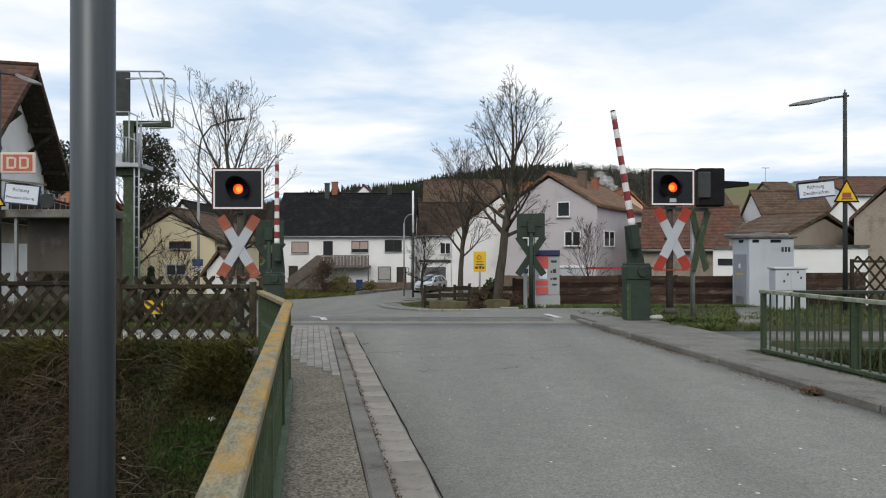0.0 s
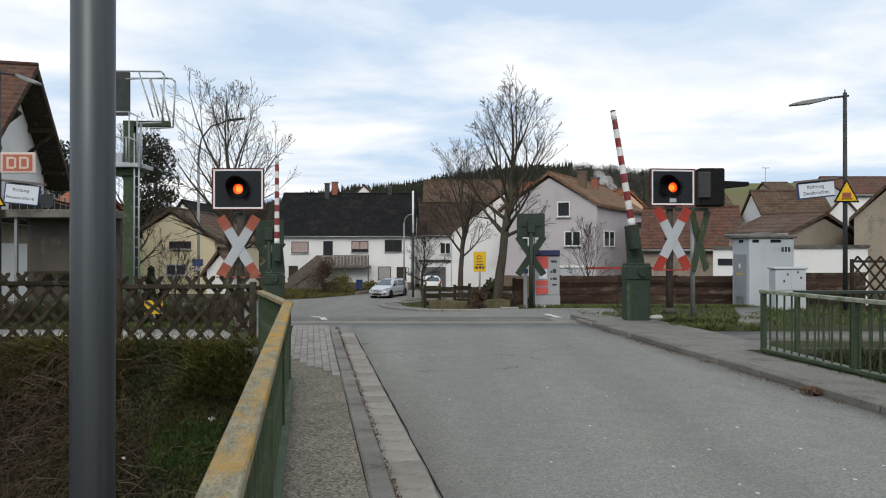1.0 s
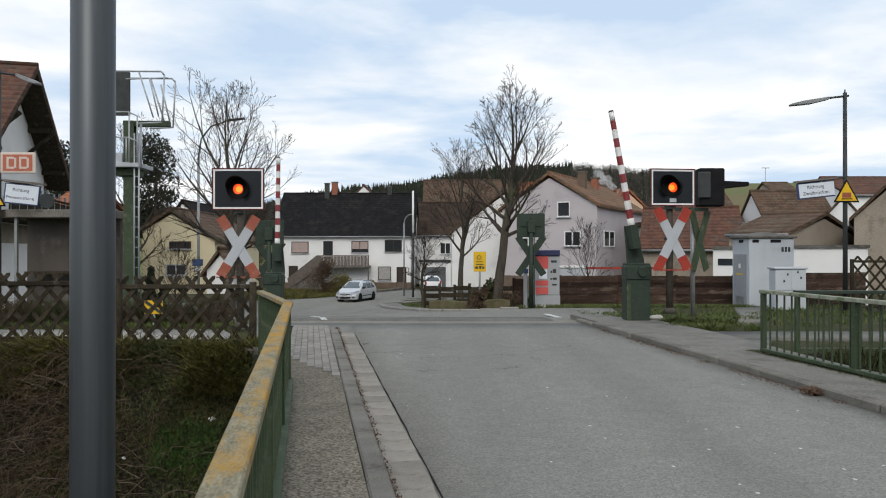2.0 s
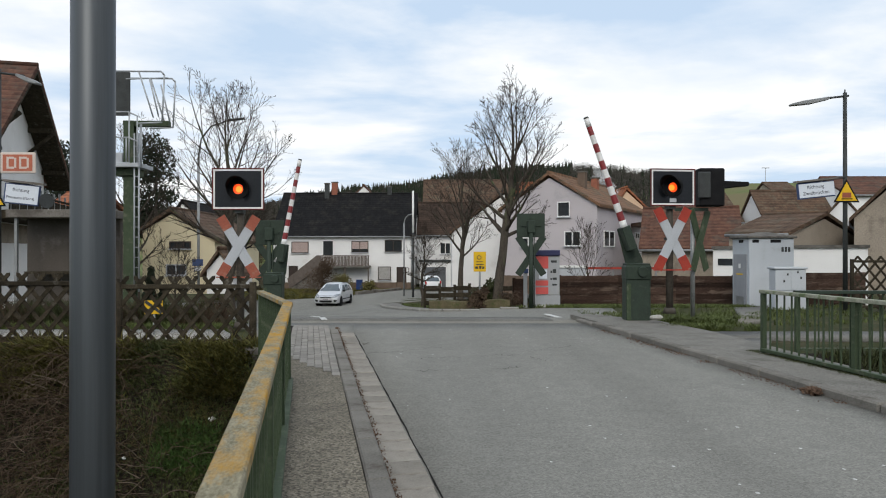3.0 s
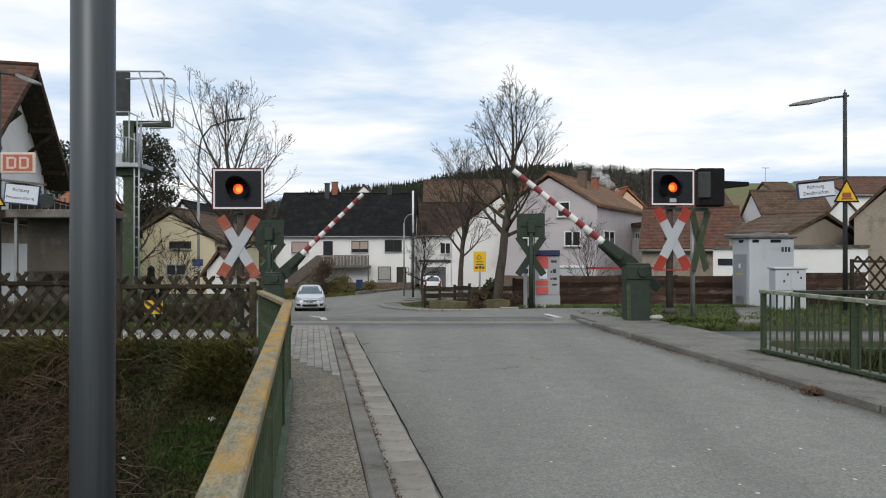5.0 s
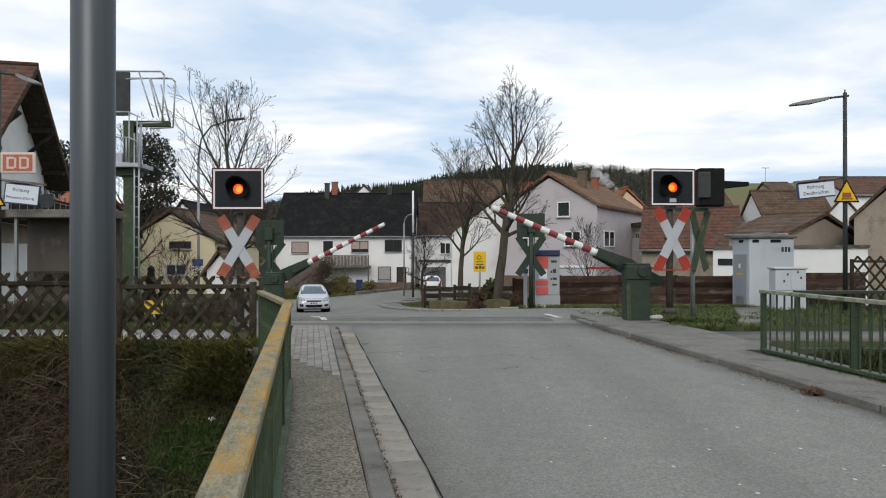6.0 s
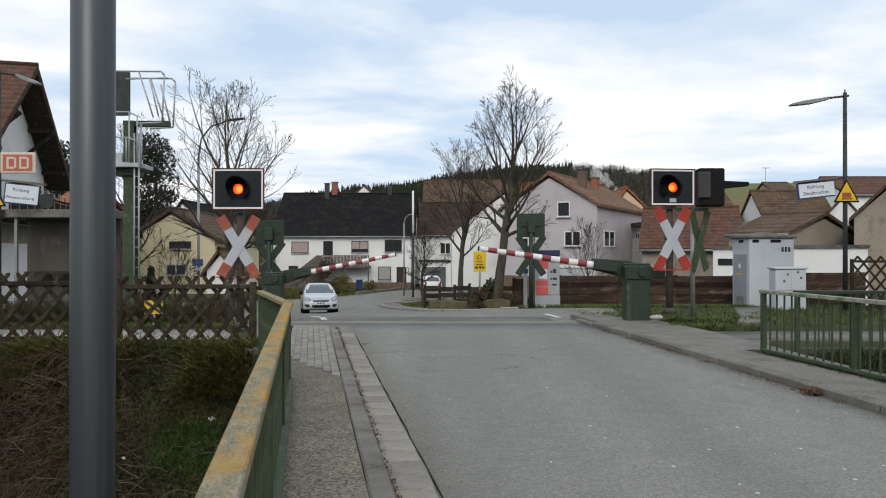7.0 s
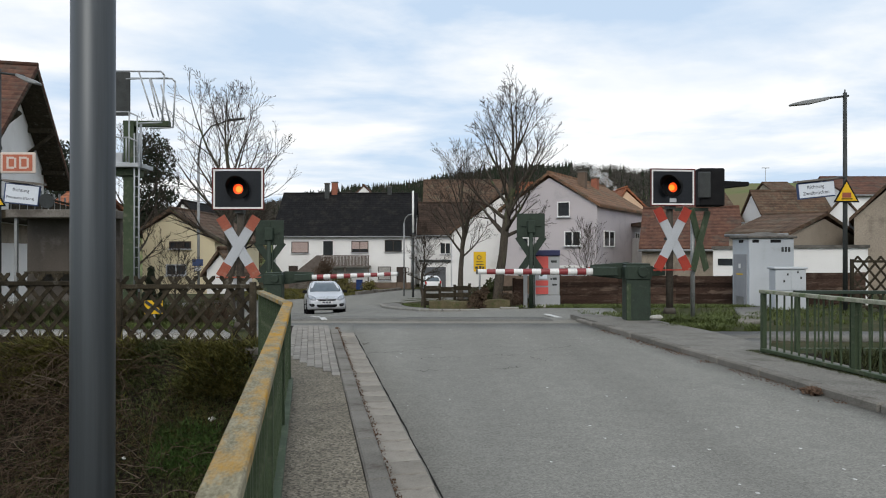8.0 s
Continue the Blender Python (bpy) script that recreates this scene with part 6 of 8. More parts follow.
def build_car(name, m, paint, label, length=4.47, width=1.8, height=1.635, rails=True):
    """A small people carrier; its nose points along -y. Origin on the road between the wheels."""
    t = thing(name, m, label, "car", "cars")
    hw, hl = width / 2, length / 2
    kx, ky, kz = width / 1.8, length / 4.47, height / 1.635

    def ring(st):
        lo, w, zb, wb, zt, wt = glide(SHELL, st)
        half = [(0.0, 0.0, lo), (1, w * 0.86, lo), (2, w * 0.985, lo + 0.09), (3, w, lo + (zb - lo) * 0.6), (4, wb, zb), (5, wb + (wt - wb) * 0.62, zb + (zt - zb) * 0.62),
                (6, wt * 0.97, zt - (zt - zb) * 0.16), (7, wt * 0.8, zt - 0.022), (8, wt * 0.42, zt - 0.004), (9, 0.0, zt)]
        side = [glide(half, u * 0.5) for u in range(19)]
        return [(x * kx, st * ky - hl, z * kz) for x, z in side] + [(-x * kx, st * ky - hl, z * kz) for x, z in side[-2:0:-1]]

    stations = [0, 0.015, 0.04, 0.08, 0.14, 0.21, 0.3] + [0.4 + 0.1 * k for k in range(38)] + [4.15, 4.22, 4.3, 4.35, 4.4, 4.43, 4.45, 4.47]
    bm = bmesh.new()
    rows = [[bm.verts.new(p) for p in ring(st)] for st in stations]
    n = len(rows[0])
    for p, q in zip(rows, rows[1:]):
        for k in range(n):
            bm.faces.new((p[k], p[(k + 1) % n], q[(k + 1) % n], q[k])).smooth = True
    bm.faces.new(rows[0]); bm.faces.new(rows[-1][::-1])
    bmesh.ops.recalc_face_normals(bm, faces=bm.faces)
    skin = BVHTree.FromBMesh(bm)
    part("body", bm, paint, t)

    def on_skin(view, a, z):
        src, d = {"front": ((a, -9, z), (0, 1, 0)), "rear": ((a, 9, z), (0, -1, 0)), "near": ((-9, a, z), (1, 0, 0)), "far": ((9, a, z), (-1, 0, 0))}[view]
        p, nr, _, _ = skin.ray_cast(Vector(src), Vector(d))
        if p is None:
            p, nr, _, _ = skin.find_nearest(Vector((a, -hl if view == "front" else hl, z)) if view in ("front", "rear") else Vector((-hw if view == "near" else hw, a, z)))
        return p, nr

    def fitted(name, view, spans, material, lift=0.01, parent=t, lb="", cols=9, fine=4, deep=0.03):
        """A piece let into the skin: rows of (height, from, to) seen from one side."""
        spans = [(z * kz, a * (kx if view in ("front", "rear") else ky), b * (kx if view in ("front", "rear") else ky)) for z, a, b in spans]
        levels = [spans[0]]
        for p, q in zip(spans, spans[1:]):
            levels += [tuple(u + (v - u) * k / fine for u, v in zip(p, q)) for k in range(1, fine + 1)]
        bm = bmesh.new()
        outer, inner = [], []
        for z, a, b in levels:
            got = [on_skin(view, a + (b - a) * c / (cols - 1), z) for c in range(cols)]
            outer.append([bm.verts.new(p + nr * lift) for p, nr in got])
            inner.append([bm.verts.new(p - nr * deep) for p, nr in got])
        for g in (outer, inner):
            for p, q in zip(g, g[1:]):
                for c in range(cols - 1):
                    bm.faces.new((p[c], p[c + 1], q[c + 1], q[c])).smooth = g is outer
        rim = lambda g: g[0] + [r[-1] for r in g[1:]] + g[-1][-2::-1] + [r[0] for r in g[-2:0:-1]]
        o, i = rim(outer), rim(inner)
        for k in range(len(o)):
            bm.faces.new((o[k], o[(k + 1) % len(o)], i[(k + 1) % len(o)], i[k]))
        return part(name, bm, material, parent, lb)

    fitted("windscreen", "front", [(1.05, -0.72, 0.72), (1.25, -0.69, 0.69), (1.51, -0.585, 0.585)], "car_glass", 0.006)
    fitted("rear_window", "rear", [(1.04, -0.64, 0.64), (1.25, -0.62, 0.62), (1.45, -0.54, 0.54)], "car_glass", 0.006)
    for s, view in ((-1, "near"), (1, "far")):
        fitted("side_window", view, [(1.0, -0.86, 0.06), (1.2, -0.62, 0.06), (1.42, -0.34, 0.06)], "car_glass", 0.006)
        fitted("side_window", view, [(1.0, 0.14, 1.0), (1.44, 0.14, 0.98)], "car_glass", 0.006)
        fitted("side_window", view, [(1.02, 1.08, 1.72), (1.4, 1.06, 1.5)], "car_glass", 0.006)
        fitted("door_handle", view, [(0.85, -0.1, 0.08), (0.88, -0.1, 0.08)], paint, 0.025, cols=4, fine=1)
        fitted("door_handle", view, [(0.87, 0.88, 1.06), (0.90, 0.88, 1.06)], paint, 0.025, cols=4, fine=1)
        fitted("sill_strip", view, [(0.44, -0.9, 0.9), (0.50, -0.9, 0.9)], "black", 0.012, fine=1)
        fitted("door_gap", view, [(0.35, 0.095, 0.107), (0.95, 0.095, 0.107)], "black", 0.002, cols=3)
        bm = bmesh.new()
        add_box(bm, *sorted((s * (hw - 0.05), s * (hw + 0.16))), -0.93 * ky, -0.81 * ky, 0.99 * kz, 1.14 * kz)
        part("mirror", bm, "black", t, "dark door mirror", bevel=0.035)
        if rails:
            bm = bmesh.new(); add_tube(bm, (s * hw * 0.7, -0.1, 1.605), (s * hw * 0.7, 1.6, 1.575), 0.02, None, 6)
            part("roof_rail", bm, "steel_dark", t)
        pair = lambda spans: [(z, *sorted((s * a, s * b))) for z, a, b in spans]
        hd = fitted("headlight", "front", pair([(0.605, 0.50, 0.62), (0.66, 0.47, 0.76), (0.73, 0.50, 0.825), (0.80, 0.58, 0.85), (0.865, 0.72, 0.855)]), "lamp_clear", 0.008, t, "clear swept-back headlight")
        fitted("reflector", "front", pair([(0.655, 0.56, 0.66), (0.73, 0.56, 0.68)]), "rim", 0.012, hd, cols=5)
        fg = fitted("fog_recess", "front", pair([(0.33, 0.60, 0.72), (0.40, 0.55, 0.78), (0.47, 0.60, 0.80)]), "black", 0.004)
        fitted("fog_lamp", "front", pair([(0.38, 0.65, 0.73), (0.44, 0.65, 0.73)]), "steel_dark", 0.012, fg, cols=4, fine=1)
        fitted("tail_light", "rear", pair([(0.72, 0.62, 0.80), (0.9, 0.66, 0.83), (1.12, 0.68, 0.79)]), "tail", 0.008, t, "red tail light")
    g = fitted("grille", "front", [(0.59, -0.37, 0.37), (0.655, -0.44, 0.44)], "black", 0.004, t, "black grille with chrome bar")
    fitted("chrome_bar", "front", [(0.657, -0.46, 0.46), (0.688, -0.46, 0.46)], "rim", 0.016, g, fine=1, cols=15)
    bm = bmesh.new(); add_ring(bm, (0, 0.672 * kz), 0.035, 0.055, -hl - 0.01, -hl + 0.06, 18)
    part("emblem", bm, "rim", g)
    fitted("lower_intake", "front", [(0.29, -0.36, 0.36), (0.36, -0.47, 0.47), (0.43, -0.45, 0.45)], "black", 0.004, t, cols=13)
    fitted("bonnet_gap", "front", [(0.765, -0.52, 0.52), (0.775, -0.52, 0.52)], "steel_dark", 0.002, t, fine=1, cols=15)
    for y0, y1, bar in ((-hl - 0.022, -hl + 0.06, -hl - 0.026), (hl - 0.06, hl + 0.022, hl + 0.02)):
        pl = box_part("plate", (-0.26, 0.26, y0, y1, 0.47 * kz, 0.575 * kz), "white", t, "white number plate", bevel=0.004)
        for a in (-0.2, -0.06, 0.08):
            box_part("plate_bar", (a, a + 0.11, bar, bar + 0.006, 0.49 * kz, 0.555 * kz), "ink", pl)
    box_part("underbody", (-hw * 0.86, hw * 0.86, -hl + 0.3, hl - 0.3, 0.16, 0.3), "black", t)
    wheels = []
    for s in (-1, 1):
        for y in (-hl + 0.88, hl - 0.88):
            # no arch is cut out; a black disc gives the hollow's shade
            bm = bmesh.new(); add_tube(bm, (s * hw * 0.6, y, 0.35), (s * (hw + 0.003), y, 0.35), 0.365, None, 28)
            part("arch_shade_disc", bm, "black", t, "black disc painted in for the shaded wheel arch hollow")
            w = new("wheel"); w.parent = t
            w.matrix_basis = pose(s * (hw - 0.09), y, 0.315)
            bm = bmesh.new(); add_ring(bm, (0, 0), 0.215, 0.315, -0.1, 0.1, 28)
            part("tyre", bm, "tyre", w, "black tyre", pose(0, 0, 0, 0, 0, 90))
            bm = bmesh.new()
            add_tube(bm, (s * 0.02, 0, 0), (s * 0.085, 0, 0), 0.06, None, 12)
            for i in range(7):
                a = i * math.tau / 7
                add_box(bm, s * 0.05 - 0.015, s * 0.05 + 0.03, -0.03, 0.03, 0.05, 0.21, pose(0, 0, 0, math.degrees(a), 0, 0))
            add_tube(bm, (-0.02, 0, 0), (0.0, 0, 0), 0.216, None, 24)
            part("rim", bm, "rim", w, "silver alloy rim")
            wheels.append((w, Matrix.Translation(w.matrix_basis.translation)))
    return t, wheels


car, car_wheels = build_car("people_carrier", pose(-5.6, 33.7, -1.4), "silver", "silver people carrier driving up to the crossing")
parked, _ = build_car("parked_car", pose(-1.143, 70.5, level(-1.143, 72), 0, 0, 186), "car_white", "white hatchback parked before the garage", 4.0, 1.72, 1.5, False)


# ---- trees and plants ----
def grow(seed, height, width, trunk_r, trunk_h, limbs, kids, lean=(0, 0), low=68, high=18, up=0.07, rmin=0.0065):
    """Verts and faces of a bare tree's trunk and limbs, and of its twigs: a leader whose limbs fill an egg-shaped crown."""
    rng = random.Random(seed)
    out = {"limb": ([], []), "twig": ([], [])}
    foot = trunk_h * 0.8
    mid = Vector((lean[0], lean[1], (foot + height) / 2))
    rx, rz = width / 2, (height - foot) / 2

    def tube(path, radii, n, where):
        V, Fc = out[where]
        prev = None
        for i, (p, r) in enumerate(zip(path, radii)):
            d = (path[min(i + 1, len(path) - 1)] - path[max(i - 1, 0)])
            q = d.to_track_quat("Z", "Y").to_matrix()
            b = len(V)
            for k in range(n):
                a = k * math.tau / n
                V.append(tuple(p + q @ Vector((math.cos(a) * r, math.sin(a) * r, 0))))
            if prev is not None:
                for k in range(n):
                    Fc.append((prev + k, prev + (k + 1) % n, b + (k + 1) % n, b + k))
            prev = b

    def reach(p, d):
        """Way from p along d to the crown's edge."""
        s = Vector((1 / rx, 1 / rx, 1 / rz))
        o, e = (p - mid) * s, d * s
        a, b, c = e.dot(e), 2 * o.dot(e), o.dot(o) - 1
        q = b * b - 4 * a * c
        return (-b + math.sqrt(q)) / (2 * a) if q > 0 else 0.0

    def branch(p, d, ln, r, lv):
        n = 7 if lv == 1 else 5 if lv == 2 else 3
        path, radii = [p.copy()], [r]
        q, dd = p.copy(), d.normalized()
        wob = 0.055 if lv == 1 else 0.085
        for i in range(n):
            dd = (dd + Vector((rng.gauss(0, wob), rng.gauss(0, wob), rng.gauss(0, wob * 0.7) + up))).normalized()
            q = q + dd * (ln / n)
            path.append(q.copy())
            radii.append(max(rmin, r * (1 - 0.9 * (i + 1) / n)))
        tube(path, radii, 6 if lv == 1 else 4 if lv == 2 else 3, "limb" if lv == 1 else "twig")
        if lv > len(kids):
            return
        m = max(2, round(kids[lv - 1] * rng.uniform(0.8, 1.2)))
        roll = rng.uniform(0, math.tau)
        for k in range(m):
            f = min(0.97, 0.2 + 0.78 * (k + rng.random() * 0.7) / m)
            i = min(int(f * n), n - 1)
            pp = path[i].lerp(path[i + 1], f * n - i)
            tang = (path[i + 1] - path[i]).normalized()
            side = tang.orthogonal().normalized()
            side.rotate(Quaternion(tang, roll + k * 2.6 + rng.gauss(0, 0.4)))
            ang = rng.uniform(0.4, 0.8)
            ll = ln * (0.5 * (1 - f) + 0.2) * rng.uniform(0.75, 1.2)
            branch(pp, tang * math.cos(ang) + side * math.sin(ang), ll, max(rmin, radii[i] * 0.5), lv + 1)

    # leader
    steps = 12
    path, radii = [Vector((0, 0, -0.3))], [trunk_r * 1.5]
    wx = wy = 0.0
    for i in range(steps + 1):
        f = i / steps
        z = height * 0.95 * f
        bend = smooth(0, 0.55, f)
        if z > trunk_h * 0.6:
            wx += rng.gauss(0, 0.05); wy += rng.gauss(0, 0.05)
        path.append(Vector((lean[0] * bend + wx, lean[1] * bend + wy, z)))
        radii.append(max(0.012, trunk_r * (1.15 if i == 0 else 1 - 0.28 * min(1, z / trunk_h) if z <= trunk_h else 0.72 * max(0.0, 1 - (z - trunk_h) / (height - trunk_h)) ** 1.35)))
    tube(path, radii, 10, "limb")
    for k in range(limbs):
        q = (k + rng.random() * 0.7) / limbs
        z = trunk_h * 0.9 + (height * 0.74 - trunk_h * 0.9) * q ** 1.35
        i = max(1, next((j for j in range(1, len(path) - 1) if path[j + 1].z >= z), len(path) - 2))
        u = (z - path[i].z) / (path[i + 1].z - path[i].z)
        p = path[i].lerp(path[i + 1], u)
        a = k * 2.4 + rng.gauss(0, 0.3)
        tilt = radians(low + (high - low) * q + rng.gauss(0, 7))
        d = Vector((math.cos(a) * math.sin(tilt), math.sin(a) * math.sin(tilt), math.cos(tilt)))
        ln = reach(p, (d + Vector((0, 0, up * 3))).normalized()) * rng.uniform(0.85, 1.08)
        if ln > 0.25:
            branch(p, d, ln, max(rmin * 1.5, (radii[i] + (radii[i + 1] - radii[i]) * u) * rng.uniform(0.5, 0.72)), 1)
    return out


def build_bare_tree(x, y, label, seed, height, width, trunk_r, trunk_h, limbs, kids, lean=(0, 0), low=68, high=18, up=0.07, rmin=0.0065):
    t = thing("bare_tree", pose(x, y, level(x, y)), label, "tree", "bare winter trees")
    g = grow(seed, height, width, trunk_r, trunk_h, limbs, kids, lean, low, high, up, rmin)
    for nm, key, mt in (("trunk", "limb", "bark"), ("crown", "twig", "twig")):
        me = bpy.data.meshes.new(nm)
        me.from_pydata(g[key][0], [], g[key][1])
        for p in me.polygons:
            p.use_smooth = True
        me.materials.append(M[mt])
        ob = new(nm, me)
        ob.parent = t
    return t


build_bare_tree(2.057, 27.0, "tall bare tree with spreading limbs on the island", 3, 8.8, 4.0, 0.2, 3.0, 16, (7, 5, 3), lean=(0.5, 0), low=64, high=14, rmin=0.0058)
build_bare_tree(0.837, 34.0, "slender bare tree with fine upright twigs", 8, 8.0, 3.3, 0.15, 2.7, 13, (7, 5, 3), low=52, high=10, rmin=0.006)
build_bare_tree(-7.5, 25.0, "bare tree with dense spreading twigs beside the platform", 22, 8.3, 4.5, 0.22, 2.0, 18, (7, 5, 3), lean=(-0.2, 0), low=70, high=12, rmin=0.0052)
build_bare_tree(-1.086, 38.0, "small bare tree with rounded twiggy crown", 5, 4.3, 2.6, 0.1, 1.5, 12, (7, 5, 2), low=72, high=20, rmin=0.006)
build_bare_tree(7.371, 36.0, "young bare tree before the lilac house", 11, 4.4, 2.6, 0.06, 0.8, 13, (7, 4), low=45, high=10, up=0.05)
build_bare_tree(-12.414, 33.0, "low bare shrub tree behind the platform", 15, 3.4, 2.7, 0.07, 0.5, 12, (7, 5), low=60)
build_bare_tree(-18.067, 42.0, "bare tree with ivy-dark twigs by the track", 18, 11.8, 4.4, 0.2, 3.0, 14, (8, 5, 3), low=60)


def leaf_cloud(rng, V, Fc, c, r, n, size, squash=1.0):
    for _ in range(n):
        while True:
            p = Vector((rng.uniform(-1, 1), rng.uniform(-1, 1), rng.uniform(-1, 1)))
            if 0.25 < p.length < 1:
                break
        p = Vector(c) + Vector((p.x * r, p.y * r, p.z * r * squash))
        a = Vector((rng.gauss(0, 1), rng.gauss(0, 1), rng.gauss(0, 1))).normalized() * size * rng.uniform(0.6, 1.3)
        b = a.orthogonal().normalized() * size * 0.5
        k = len(V)
        V += [tuple(p - a), tuple(p + b), tuple(p + a), tuple(p - b)]
        Fc.append((k, k + 1, k + 2, k + 3))


def mesh_thing(name, V, Fc, material, parent=None, m=None):
    me = bpy.data.meshes.new(name)
    me.from_pydata(V, [], Fc)
    me.materials.append(M[material])
    ob = new(name, me)
    if parent is not None:
        ob.parent = parent
    if m is not None:
        ob.matrix_basis = m
    return ob


def build_shrub(name, x, y, label, seed, w, h, n, size, material="leaf", columns=1, stalk="bramble"):
    rng = random.Random(seed)
    z = level(x, y)
    t = thing(name, pose(x, y, z), label, "shrub")
    V, Fc = [], []
    for k in range(columns):
        for j in range(9):
            q = (j + 0.5) / 9
            leaf_cloud(rng, V, Fc, ((k - (columns - 1) / 2) * w * 0.8 + rng.gauss(0, w * 0.12), rng.gauss(0, w * 0.1), h * q), w * 0.5 * (1.1 - 0.75 * q) * rng.uniform(0.8, 1.2), n // 9, size)
    mesh_thing("foliage", V, Fc, material, t)
    bm = bmesh.new()
    for k in range(7):
        add_tube(bm, (rng.gauss(0, 0.08), rng.gauss(0, 0.08), -0.1), (rng.gauss(0, w * 0.3), rng.gauss(0, w * 0.2), h * rng.uniform(0.6, 0.95)), 0.025, 0.008, 5)
    part("stem", bm, stalk, t)
    return t


build_shrub("conifer", -14.333, 35.0, "dark columnar conifer beside the cream house", 31, 0.75, 2.3, 2600, 0.07, "needle")
build_shrub("conifer", -14.257, 36.0, "dark columnar conifer beside the cream house", 32, 0.6, 1.6, 2000, 0.07, "needle")
build_shrub("garden_shrub", -11.113, 67.0, "bare brown garden shrub before the balcony", 33, 3.2, 2.9, 6500, 0.06, "bramble")
build_shrub("garden_shrub", -9.429, 67.5, "yellowish winter shrub in the front garden", 34, 2.4, 1.4, 1800, 0.09, "moss_yellow")
build_shrub("garden_shrub", -6.962, 68.0, "yellowish winter shrub in the front garden", 35, 1.6, 0.9, 900, 0.09, "moss_yellow")
build_shrub("garden_hedge", -18.9, 71.0, "tall bare brown hedge beside the white house", 40, 3.4, 4.6, 9000, 0.07, "bramble")
build_shrub("ivy_clump", 1.914, 27.4, "dark green ivy clump round the tree base", 36, 1.3, 1.0, 2400, 0.05, "leaf")
build_shrub("dead_shrub", 1.259, 26.0, "brown withered shrub below the yellow sign", 37, 0.8, 0.75, 1500, 0.05, "bramble")
build_shrub("dead_shrub", -0.05, 31.3, "withered low shrub along the rail fence", 38, 1.2, 0.32, 900, 0.03, "dry")
build_shrub("dead_shrub", 2.497, 26.4, "withered low shrub along the rail fence", 39, 0.9, 0.5, 1200, 0.03, "bramble")


def build_pine(x, y, label, seed, h, z=None):
    rng = random.Random(seed)
    z = land(x, y) if z is None else z
    t = thing("pine_tree", pose(x, y, z), label, "tree", "dark pines")
    bm = bmesh.new(); add_tube(bm, (0, 0, -0.5), (0.2, 0, h * 0.95), 0.22, 0.05, 8)
    V, Fc = [], []
    for k in range(26):
        q = 0.35 + 0.65 * k / 25
        a = rng.uniform(0, math.tau)
        r = (1.15 - q) * h * 0.2 * rng.uniform(0.5, 1.2)
        c = (math.cos(a) * r, math.sin(a) * r, h * q + rng.gauss(0, 0.2))
        add_tube(bm, (0.2 * q, 0, h * q - 0.3), c, 0.04, 0.015, 5)
        leaf_cloud(rng, V, Fc, c, h * 0.085 * rng.uniform(0.7, 1.3), 150, 0.14, 0.7)
    part("trunk", bm, "bark", t)
    mesh_thing("crown", V, Fc, "needle", t)


build_pine(-19.5, 48.0, "dark pine with ragged crown behind the signal", 51, 11.0)
build_pine(-32, 60.0, "dark pine behind the big house", 52, 12.3)
build_pine(76.31, 150.0, "dark conifer on the hillside", 53, 9.0)
build_pine(73.571, 150.0, "dark conifer on the hillside", 54, 7.0)


def build_forest():
    """The wooded ridge: a joined mass of conifers and bare trees."""
    rng = random.Random(77)
    for nm, mt, count, conifer, label in (("forest", "needle", 2600, True, "distant dark conifer wood along the ridge"), ("bare_wood", "far_wood", 4200, False, "distant bare winter wood on the hillside")):
        V, Fc = [], []
        n = 0
        while n < count:
            d = rng.uniform(235, 440)
            px = rng.uniform(60, 1190)
            x, y = (px - 784) / 1260 * d, d
            if conifer and not (540 < px < 1010) and rng.random() > 0.1:
                continue
            if not conifer and 560 < px < 960 and rng.random() < 0.7:
                continue
            n += 1
            z = land(x, y) - 1
            h = rng.uniform(5.0, 9.0) if conifer else rng.uniform(4.5, 8)
            h *= 1.25 if 1000 < px < 1110 else 1.0
            r = h * (0.17 if conifer else 0.34)
            if conifer:
                for lo, hi, rr in ((0.12, 0.62, 1.0), (0.45, 1.0, 0.62)):
                    b = len(V)
                    for k in range(6):
                        a = k * math.tau / 6 + rng.uniform(-0.3, 0.3)
                        q = r * rr * rng.uniform(0.75, 1.2)
                        V.append((x + math.cos(a) * q, y + math.sin(a) * q, z + h * lo + rng.uniform(-0.4, 0.4)))
                    V.append((x + rng.gauss(0, 0.2), y, z + h * hi))
                    Fc += [(b + k, b + (k + 1) % 6, b + 6) for k in range(6)]
            else:
                leaf_cloud(rng, V, Fc, (x, y, z + h * 0.62), r, 60, 0.4, 1.25)
                b = len(V)
                V += [(x - 0.2, y, z), (x + 0.2, y, z), (x + 0.1, y, z + h * 0.6), (x - 0.1, y, z + h * 0.6)]
                Fc.append((b, b + 1, b + 2, b + 3))
        tagged(mesh_thing(nm, V, Fc, mt), label, "forest", kind="stuff")


build_forest()
hill_mast = thing("radio_mast", pose(68.0, 150.0, land(68.0, 150.0)), "thin radio mast on the far hill", "mast")
tube_part("shaft", (0, 0, -0.5), (0, 0, 1.56 + 148 * 150 / 1260 - land(68.0, 150.0)), 0.09, "steel", hill_mast, r1=0.05, n=6)
box_part("cross_arm", (-0.8, 0.8, -0.06, 0.06, 1.56 + 147 * 150 / 1260 - land(68.0, 150.0), 1.7 + 147 * 150 / 1260 - land(68.0, 150.0)), "steel", hill_mast)


